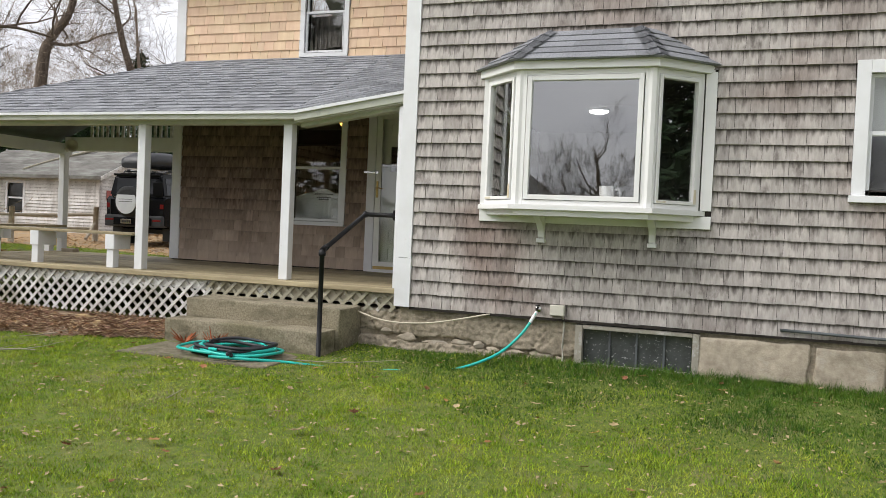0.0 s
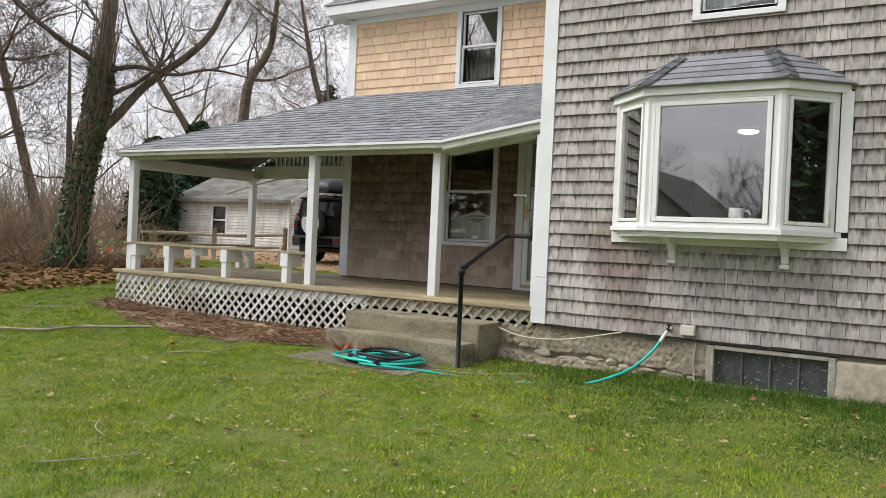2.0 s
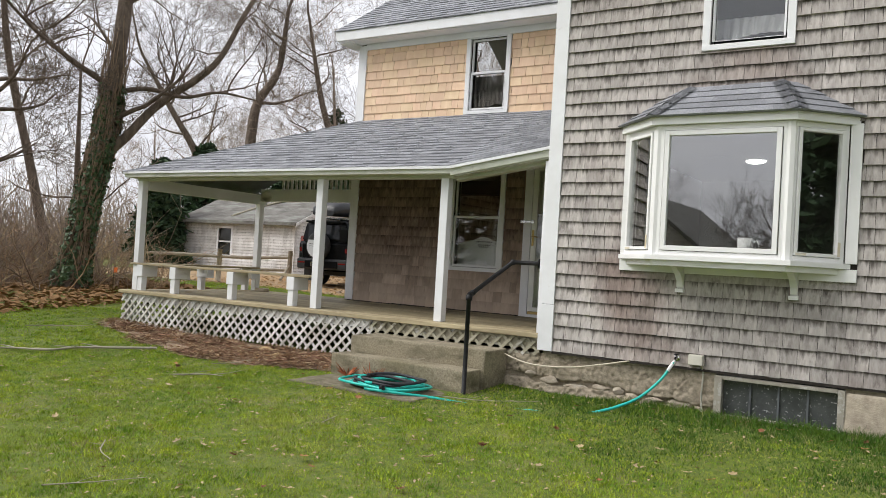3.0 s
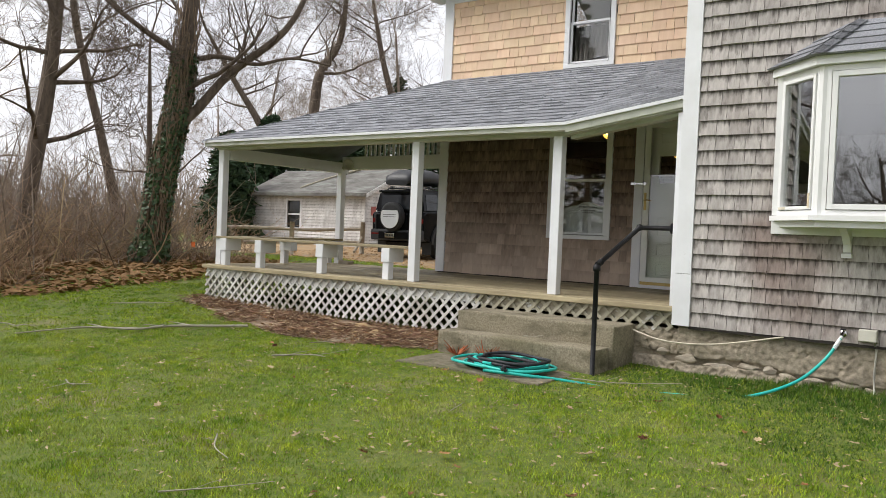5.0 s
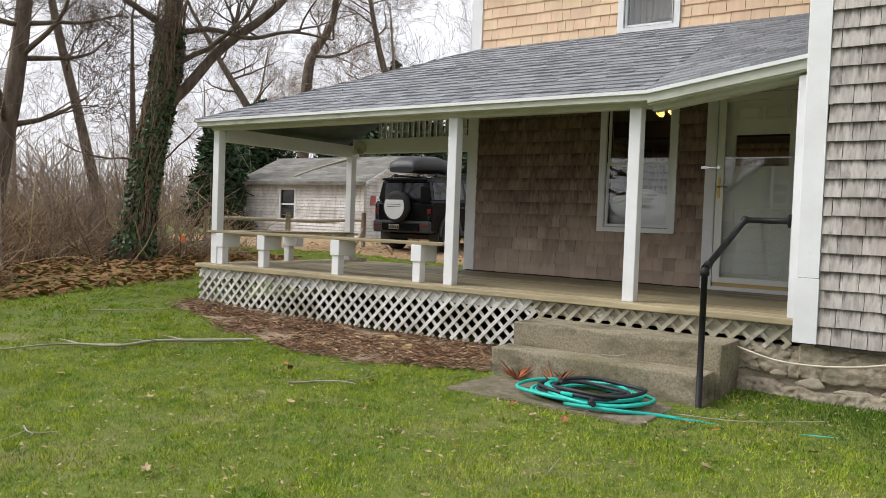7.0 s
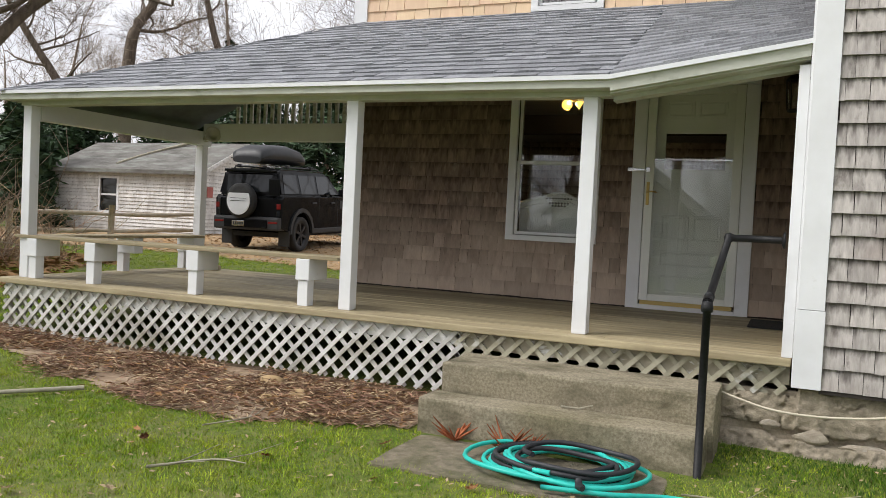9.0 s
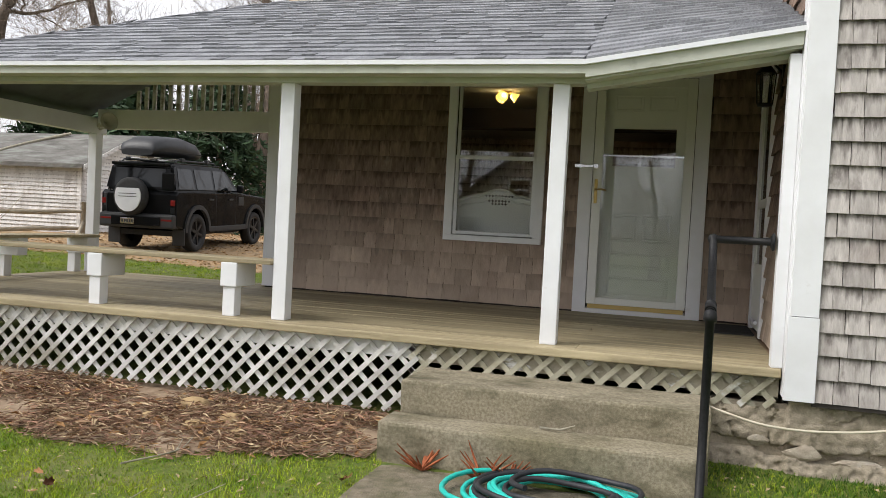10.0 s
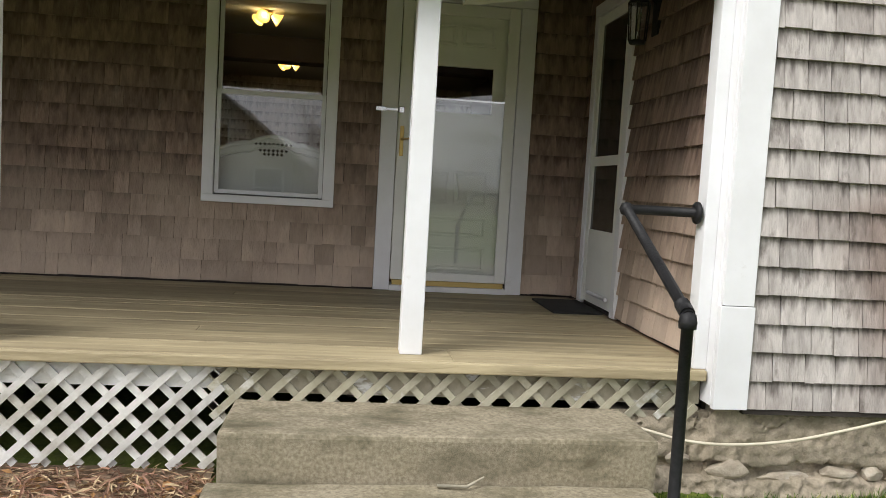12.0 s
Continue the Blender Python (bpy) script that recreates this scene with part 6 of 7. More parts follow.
# ---- trees ----
M_BARK = mat("grey_brown_bark", (0.20, 0.155, 0.12), (0.085, 0.065, 0.05), 9, 0.95, 0.9, 22, stretch=(1, 1, 0.3))
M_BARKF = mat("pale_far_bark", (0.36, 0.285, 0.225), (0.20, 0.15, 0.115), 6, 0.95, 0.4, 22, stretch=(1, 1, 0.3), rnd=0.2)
M_BRUSH = mat("tan_brush", (0.46, 0.33, 0.20), (0.20, 0.13, 0.08), 1.2, 0.9, 0, island=0.55, hue=0.02)
M_IVY = mat("ivy_leaf", (0.035, 0.07, 0.022), (0.06, 0.10, 0.035), 9, 0.5, 0, island=0.4)
M_VINE = mat("dry_vine", (0.30, 0.22, 0.15), (0.2, 0.14, 0.09), 9, 0.9, 0)
M_NEEDLE = mat("dark_conifer_needles", (0.022, 0.045, 0.02), (0.04, 0.075, 0.03), 5, 0.8, 0, island=0.45)


def limb_into(V, F, pts, radii, sides):
    base = len(V)
    ref = Vector((0.31, 0.2, 0.93))
    for i, p in enumerate(pts):
        d = (pts[min(i + 1, len(pts) - 1)] - pts[max(i - 1, 0)])
        d = d.normalized() if d.length > 1e-6 else Vector((0, 0, 1))
        a = d.cross(ref)
        a = a.normalized() if a.length > 1e-3 else d.orthogonal().normalized()
        b = d.cross(a)
        for k in range(sides):
            an = k * math.tau / sides
            V.append(p + (a * math.cos(an) + b * math.sin(an)) * radii[i])
    for i in range(len(pts) - 1):
        for k in range(sides):
            k2 = (k + 1) % sides
            F.append((base + i * sides + k, base + i * sides + k2, base + (i + 1) * sides + k2, base + (i + 1) * sides + k))


def grow(V, F, start, d, length, r, depth, rng, droop=0.0, spread=0.9, least=0.004):
    """A limb that bends, tapers and forks into thinner ones."""
    n = max(3, int(4 + depth))
    pts, rad = [start], [r]
    p, q = start.copy(), d.normalized()
    for i in range(n):
        q = (q + Vector((rng.gauss(0, 0.15), rng.gauss(0, 0.15), rng.gauss(0.02 - droop, 0.12)))).normalized()
        p = p + q * (length / n)
        pts.append(p.copy())
        rad.append(max(least, r * (1 - 0.72 * (i + 1) / n)))
    limb_into(V, F, pts, rad, 7 if r > 0.08 else (5 if r > 0.03 else 3))
    if depth <= 0:
        return
    kids = rng.randint(3, 4) if depth > 1 else rng.randint(3, 5)
    for k in range(kids):
        i = rng.randint(max(1, n // 3), n)
        t = rng.uniform(0, math.tau)
        ax = (pts[i] - pts[i - 1]).normalized()
        o = ax.orthogonal().normalized()
        o = Matrix.Rotation(t, 3, ax) @ o
        nd = (ax * rng.uniform(0.5, 1.0) + o * spread * rng.uniform(0.5, 1.1) + Vector((0, 0, 0.15))).normalized()
        grow(V, F, pts[i], nd, length * rng.uniform(0.5, 0.78), rad[i] * rng.uniform(0.42, 0.62), depth - 1, rng, droop, spread, least)


def mesh_from(name, V, F, material):
    me = bpy.data.meshes.new(name)
    me.from_pydata([tuple(v) for v in V], [], F)
    me.polygons.foreach_set("use_smooth", [True] * len(me.polygons))
    me.materials.append(material)
    return me


def trunk_mesh(path, radii, material, knob=0.12, sides=18):
    V, F = [], []
    P = smooth_path(path, 8)
    R = np.interp(np.linspace(0, 1, len(P)), np.linspace(0, 1, len(radii)), radii)
    limb_into(V, F, P, list(R), sides)
    for i, v in enumerate(V):
        c = P[i // sides]
        d = v - c
        V[i] = c + d * (1 + knob * noise.noise((v.x * 3, v.y * 3, v.z * 1.2)) + knob * 0.7 * noise.noise((v.x * 9, v.y * 9, v.z * 2)))
    return mesh_from("trunk", V, F, material), P, R


def ivy_tree():
    bx, by = -15.75, 10.35
    t = thing("ivy_tree", "large bare old tree with ivy and dry vines on its trunk", "tree", (0, 0, 0))
    me, P, R = trunk_mesh([(bx - 0.28, by - 0.17, 0.3), (bx - 0.22, by - 0.1, 1.0), (bx - 0.1, by + 0.05, 2.5), (bx + 0.1, by + 0.23, 4.0), (bx + 0.25, by + 0.35, 6.0), (bx + 0.1, by + 0.6, 8.5), (bx + 0.4, by + 0.5, 11)],
                          [0.36, 0.235, 0.20, 0.19, 0.17, 0.14, 0.09], M_BARK)
    new("trunk", me).parent = t
    rng = random.Random(21)
    V, F = [], []
    main = smooth_path([(-15.6, 10.6, 3.5), (-15.3, 10.9, 3.95), (-15.0, 11.4, 4.7), (-14.4, 12.1, 5.5), (-14.1, 12.45, 6.1), (-13.9, 12.9, 7.2), (-13.6, 13.6, 8.6)], 5)
    rr = np.interp(np.linspace(0, 1, len(main)), [0, 1], [0.12, 0.04])
    limb_into(V, F, main, list(rr), 9)
    side = smooth_path([(-15.5, 10.7, 4.9), (-15.1, 11.2, 5.05), (-14.6, 11.8, 4.95), (-14.1, 12.4, 5.15), (-13.5, 13.0, 5.05)], 5)
    limb_into(V, F, side, list(np.interp(np.linspace(0, 1, len(side)), [0, 1], [0.065, 0.02])), 7)
    left = smooth_path([(-15.6, 10.6, 5.0), (-15.9, 9.9, 5.4), (-16.2, 9.2, 5.9), (-16.4, 8.5, 6.5)], 5)
    limb_into(V, F, left, list(np.interp(np.linspace(0, 1, len(left)), [0, 1], [0.075, 0.025])), 7)
    for path in (main[8:], side[6:], left[6:]):
        for k in range(7):
            i = rng.randrange(len(path))
            grow(V, F, path[i], Vector((rng.uniform(-0.6, 0.8), rng.uniform(-0.7, 0.7), rng.uniform(0, 0.9))), rng.uniform(1.2, 2.2), 0.028, 2, rng)
    for k in range(7):
        i = rng.randrange(len(P) // 2, len(P))
        grow(V, F, P[i], Vector((rng.uniform(-1, 1), rng.uniform(-1, 1), rng.uniform(0.1, 0.9))), rng.uniform(2.2, 3.8), R[i] * 0.35, 4, rng)
    new("crown", mesh_from("crown", V, F, M_BARK)).parent = t
    V, F = [], []
    for k in range(9000):
        f = 0.1 + rng.random() * 0.5
        i = int(f * (len(P) - 1))
        a = rng.uniform(0, math.tau)
        dens = noise.noise((math.cos(a) * 2, math.sin(a) * 2, P[i].z * 1.1))
        if dens < -0.05 and rng.random() < 0.8:
            continue
        c = P[i] + Vector((math.cos(a), math.sin(a), 0)) * (R[i] * 1.15 + rng.random() * 0.10) + Vector((0, 0, rng.uniform(-0.1, 0.1)))
        s = rng.uniform(0.03, 0.065)
        u = Vector((rng.gauss(0, 1), rng.gauss(0, 1), rng.gauss(0, 1))).normalized() * s
        w = Vector((math.cos(a), math.sin(a), 0.6)).cross(u).normalized() * s * 0.8
        b = len(V)
        V += [c - u, c - w * 0.9, c + u, c + w]
        F.append((b, b + 1, b + 2, b + 3))
    new("ivy", mesh_from("ivy", V, F, M_IVY)).parent = t
    V, F = [], []
    for k in range(260):
        a, z0 = rng.uniform(0, math.tau), rng.uniform(0.0, 0.5)
        pts = []
        for s in range(7):
            i = min(len(P) - 1, int((z0 + s * 0.035) * (len(P) - 1)))
            a += rng.gauss(0, 0.22)
            pts.append(P[i] + Vector((math.cos(a), math.sin(a), 0)) * (R[i] * 1.14 + rng.random() * 0.10))
        limb_into(V, F, pts, [0.012] * 7, 3)
    new("vine_tangle", mesh_from("vine_tangle", V, F, M_VINE)).parent = t


ivy_tree()


def bare_tree(name, label, path, radii, seed, limbs=9, depth=4, reach=(2.2, 4.0), material=None, lo=0.4, group="woodland trees"):
    t = thing(name, label, "tree", group=group)
    me, P, R = trunk_mesh(path, radii, material or M_BARK, 0.08, 10)
    new("trunk", me).parent = t
    rng = random.Random(seed)
    V, F = [], []
    for k in range(limbs):
        i = rng.randrange(int(len(P) * lo), len(P))
        grow(V, F, P[i], Vector((rng.uniform(-1, 1), rng.uniform(-1, 1), rng.uniform(0.0, 1.0))), rng.uniform(*reach), max(0.015, R[i] * 0.38), depth, rng, least=0.005)
    grow(V, F, P[-1], (P[-1] - P[-2]), reach[1], R[-1], depth, rng, least=0.005)
    new("crown", mesh_from("crown", V, F, material or M_BARK)).parent = t
    return t


def along(dx, dy, d, z):
    return (-0.83 + dx * d, 0.08 + dy * d, z)


bare_tree("bare_tree", "tall bare tree with slim trunk at the wood edge", [along(-0.90, 0.436, 19, 0.3), along(-0.898, 0.439, 19, 1.3), along(-0.89, 0.457, 19, 4.0), along(-0.886, 0.464, 19, 5.9), along(-0.88, 0.47, 19, 9)], [0.26, 0.2, 0.165, 0.14, 0.07], 31, 9, 5, (1.8, 3.4))
bare_tree("bare_tree", "leaning bare tree in the brush", [along(-0.845, 0.535, 26, 0.3), along(-0.861, 0.508, 26, 3.8), along(-0.877, 0.48, 26, 7.4), along(-0.88, 0.47, 26, 11)], [0.18, 0.13, 0.10, 0.05], 32, 8, 5, (1.8, 3.4))
bare_tree("bare_tree", "bare tree with dark forked limbs behind the shed", [along(-0.716, 0.698, 44, 0.6), along(-0.716, 0.698, 44, 5), along(-0.713, 0.701, 44, 9.3), along(-0.695, 0.718, 44, 11.5), along(-0.69, 0.724, 44, 15)], [0.36, 0.3, 0.26, 0.18, 0.09], 33, 9, 5, (2.5, 4.5))
bare_tree("bare_tree", "bare tree leaning over the shed", [along(-0.735, 0.678, 42, 0.6), along(-0.745, 0.667, 42, 4.4), along(-0.759, 0.651, 42, 6.5), along(-0.777, 0.629, 42, 8.4), along(-0.80, 0.60, 42, 11)], [0.27, 0.22, 0.19, 0.15, 0.07], 34, 7, 4, (2, 3.6))
bare_tree("bare_tree", "bare tree beyond the roof of the wing", [along(-0.63, 0.776, 42, 0.6), along(-0.635, 0.772, 42, 6), along(-0.655, 0.755, 42, 10), along(-0.67, 0.742, 42, 14)], [0.24, 0.2, 0.15, 0.07], 35, 9, 5, (2.5, 4.5))
bare_tree("bare_tree", "bare trunk beside the driveway behind the house", [(-20.5, 33.0, 0.7), (-20.6, 33, 3), (-20.4, 33.2, 6), (-20.8, 33.3, 10)], [0.55, 0.45, 0.4, 0.2], 36, 12, 4, (2.5, 5), lo=0.15)
bare_tree("bare_tree", "slim bare tree at the edge of the lawn", [along(-0.93, 0.37, 16, 0.2), along(-0.93, 0.375, 16, 3), along(-0.925, 0.38, 16, 6), along(-0.92, 0.39, 16, 9)], [0.16, 0.13, 0.1, 0.04], 37, 10, 4, (1.8, 3.2), lo=0.2)
bare_tree("bare_tree", "young bare sapling among the brush", [along(-0.83, 0.556, 22, 0.3), along(-0.832, 0.552, 22, 3), along(-0.836, 0.55, 22, 6)], [0.11, 0.08, 0.03], 38, 8, 3, (1.2, 2.4), lo=0.2)


def far_wood():
    rng = random.Random(50)
    protos = []
    for k in range(5):
        h = rng.uniform(8, 13)
        path = [(0, 0, -0.3), (rng.uniform(-.3, .3), rng.uniform(-.3, .3), h * 0.3), (rng.uniform(-.7, .7), rng.uniform(-.7, .7), h * 0.6), (rng.uniform(-1, 1), rng.uniform(-1, 1), h)]
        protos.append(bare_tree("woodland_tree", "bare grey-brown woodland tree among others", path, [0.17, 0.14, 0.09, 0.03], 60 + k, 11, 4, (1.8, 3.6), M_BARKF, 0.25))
    spots = []
    while len(spots) < 30:
        x, y = rng.uniform(-75, -17), rng.uniform(-6, 75)
        d = math.hypot(x, y)
        if d < 23 or d > 80 or (x > -31 and 13 < y < 29.5) or (x > -24 and y < 33) and y > 12 or abs(x + 50) + abs(y - 22) < 9:
            continue
        spots.append((x, y))
    while len(spots) < 44:
        spots.append((rng.uniform(-30, -6), rng.uniform(36, 70)))
    for i, (x, y) in enumerate(spots):
        s = rng.uniform(0.75, 1.25)
        m = pose(x, y, ground_z(x, y), 0, 0, rng.uniform(0, 360))
        if i < 5:
            protos[i].matrix_basis = m
        else:
            c = copy_thing(protos[i % 5], m)
            c.scale = (s, s, s)


far_wood()


def stems(name, n, area, h0, h1, r, seed, material, label, bend=0.5):
    rng = random.Random(seed)
    V, F = [], []
    while n > 0:
        x, y = area(rng)
        n -= 1
        h = rng.uniform(h0, h1)
        p = Vector((x, y, ground_z(x, y) - 0.05))
        d = Vector((rng.gauss(0, 0.3), rng.gauss(0, 0.3), 1)).normalized()
        pts = [p.copy()]
        for k in range(4):
            d = (d + Vector((rng.gauss(0, bend * 0.4), rng.gauss(0, bend * 0.4), rng.gauss(-0.05, 0.25)))).normalized()
            p = p + d * h / 4
            pts.append(p.copy())
        limb_into(V, F, pts, [r, r * 0.85, r * 0.7, r * 0.5, r * 0.25], 3)
        for k in range(rng.randint(0, 2)):
            i = rng.randint(1, 3)
            e = (d + Vector((rng.gauss(0, 0.8), rng.gauss(0, 0.8), 0.3))).normalized() * h * 0.3
            limb_into(V, F, [pts[i], pts[i] + e * 0.5 + Vector((0, 0, 0.03)), pts[i] + e], [r * 0.5, r * 0.4, r * 0.2], 3)
    tagged(new(name, mesh_from(name, V, F, material)), label, "brush", kind="stuff")


def near_edge(rng):
    y = rng.uniform(-2, 13)
    return -13.5 - max(0, y - 8) * 0.4 - (2.3 if 6.8 < y < 11 else 0) - abs(rng.gauss(0, 2.4)), y


def thicket(rng):
    """Shrubs grow in clumps: a clump centre, then stems about it."""
    k = rng.randrange(70)
    c = random.Random(1000 + k)
    y = c.uniform(-3, 12)
    x = -14.2 - max(0, y - 8) * 0.4 - (2.4 if 6.5 < y < 11 else 0) - c.random() ** 1.5 * 9
    return x + rng.gauss(0, 0.35), y + rng.gauss(0, 0.35)


def deep(rng):
    while True:
        x, y = rng.uniform(-42, -15), rng.uniform(-8, 40)
        if not (x > -28.5 and y > 12.5 and y < 29) and x < -14.5 - max(0, y - 8) * 0.4:
            return x, y


def behind_shed(rng):
    while True:
        x, y = rng.uniform(-40, -3), rng.uniform(27, 50)
        if not (x > -21 and y < 31):
            return x, y


stems("brush_edge", 2000, near_edge, 0.5, 2.2, 0.0085, 1, M_BRUSH, "tangle of tan bare shrub stems at the wood edge", 1.3)
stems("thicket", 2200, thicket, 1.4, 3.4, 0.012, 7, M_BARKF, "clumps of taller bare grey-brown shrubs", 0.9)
stems("brush_deep", 3000, deep, 0.9, 2.9, 0.015, 2, M_BRUSH, "dense bare brown undergrowth in the wood", 1.2)
stems("brush_back", 3000, behind_shed, 1.5, 4.2, 0.014, 3, M_BRUSH, "brown bare thicket behind the shed and drive")
def horizon_wood(rng):
    a = rng.uniform(math.radians(100), math.radians(188))
    d = rng.uniform(46, 85)
    return -3 + math.cos(a) * d, 2 + math.sin(a) * d


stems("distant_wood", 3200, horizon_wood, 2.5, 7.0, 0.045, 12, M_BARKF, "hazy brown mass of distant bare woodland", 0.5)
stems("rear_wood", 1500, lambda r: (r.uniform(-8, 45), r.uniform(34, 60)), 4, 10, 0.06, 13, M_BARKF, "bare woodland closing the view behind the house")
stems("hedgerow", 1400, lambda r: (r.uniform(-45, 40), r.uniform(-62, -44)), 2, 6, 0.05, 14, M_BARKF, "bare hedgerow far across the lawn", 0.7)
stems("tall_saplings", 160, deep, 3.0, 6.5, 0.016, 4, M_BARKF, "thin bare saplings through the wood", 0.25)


def conifer(x, y, h, r, seed, n=2600, label="dark evergreen conifer behind the shed", big=1.0):
    t = thing("conifer", label, "tree", (x, y, ground_z(x, y)), "evergreens")
    part("trunk", tube(bmesh.new(), [(0, 0, -0.2), (0, 0, h)], [0.18, 0.02], 8), M_BARK, t)
    rng = random.Random(seed)
    V, F = [], []
    for b in range(int(n / 26)):
        f = rng.random() ** 0.8
        z = h * (0.06 + 0.92 * f)
        a = rng.uniform(0, math.tau)
        ln = r * (1 - f) ** 0.8 * rng.uniform(0.6, 1.1) + 0.15
        for k in range(26):
            s = rng.random() ** 0.6
            c = Vector((math.cos(a) * ln * s, math.sin(a) * ln * s, z - 0.28 * ln * s * s + rng.gauss(0, 0.06)))
            c += Vector((rng.gauss(0, 0.10), rng.gauss(0, 0.10), 0))
            q = rng.uniform(0.07, 0.17) * big
            u = Vector((rng.gauss(0, 1), rng.gauss(0, 1), rng.gauss(-0.2, 0.6))).normalized() * q
            w = u.orthogonal().normalized() * q * 0.3
            i = len(V)
            V += [c - u, c + w, c + u, c - w]
            F.append((i, i + 1, i + 2, i + 3))
    new("needle_crown", mesh_from("needle_crown", V, F, M_NEEDLE)).parent = t


for k, (x, y, h, r) in enumerate(((-26.5, 28.5, 6.4, 3.4), (-23.5, 28.8, 6.7, 3.6), (-20.5, 29.5, 6.4, 3.4), (-29.5, 25.5, 5.8, 2.8), (-26.4, 20.6, 4.4, 1.3))):
    conifer(x, y, h, r, 80 + k, 9000, big=1.5)
conifer(-29.0, 34.0, 9.2, 2.4, 90, 4200, "tall dark cedar showing above the porch roof")


# ---- drive, shed, fence ----
M_CHIPS = mat("leaf_covered_gravel", (0.42, 0.29, 0.155), (0.27, 0.175, 0.09), 6, 0.95, 0.7, 30, stain=(0.30, 0.25, 0.19), stain_scale=1.5, stain_at=(0.5, 0.7))


def drive():
    V, F = [], []
    xs, ys = np.linspace(-27, -7, 60), np.linspace(16.4, 34, 52)
    for y in ys.tolist():
        for x in xs.tolist():
            V.append((x, y, ground_z(x, y) + 0.02 + 0.015 * noise.noise((x, y, 1)) - (0.08 if y < 16.5 or x < -26.8 or x > -7.2 or y > 33.8 else 0)))
    n = len(xs)
    for j in range(len(ys) - 1):
        for i in range(n - 1):
            k = j * n + i
            F.append((k, k + 1, k + n + 1, k + n))
    me = bpy.data.meshes.new("driveway")
    me.from_pydata(V, [], F)
    me.materials.append(M_CHIPS)
    tagged(new("driveway", me), "gravel drive covered with tan fallen leaves", "driveway", kind="structure")


drive()
flakes("drive_leaves", 9000, lambda x, y: True, -20, -8, 16.2, 28, 0.05, 9, mat("tan_leaf", (0.50, 0.33, 0.16), (0.34, 0.2, 0.09), 8, 0.8, 0, island=0.35), "tan leaves scattered over the drive", 0.04)
# course paints the shade line under each clapboard into the colour
M_CLAP = mat("weathered_white_clapboard", (0.80, 0.79, 0.77), (0.66, 0.65, 0.63), 4, 0.85, 0.2, 30, stain=(0.45, 0.43, 0.40), stain_scale=3, stain_at=(0.47, 0.72), stain_stretch=(1, 1, 0.4), rnd=0.1, course=((0.30, 0.285, 0.265), 0.57, 0.112, 0.12))
M_OLDROOF = mat("mossy_old_roof", (0.19, 0.18, 0.165), (0.095, 0.09, 0.08), 3, 0.95, 0.6, 30, stretch=(0.6, 1, 1), stain=(0.24, 0.25, 0.225), stain_scale=2.4, stain_at=(0.5, 0.66), stain_stretch=(0.4, 1.5, 1.5))


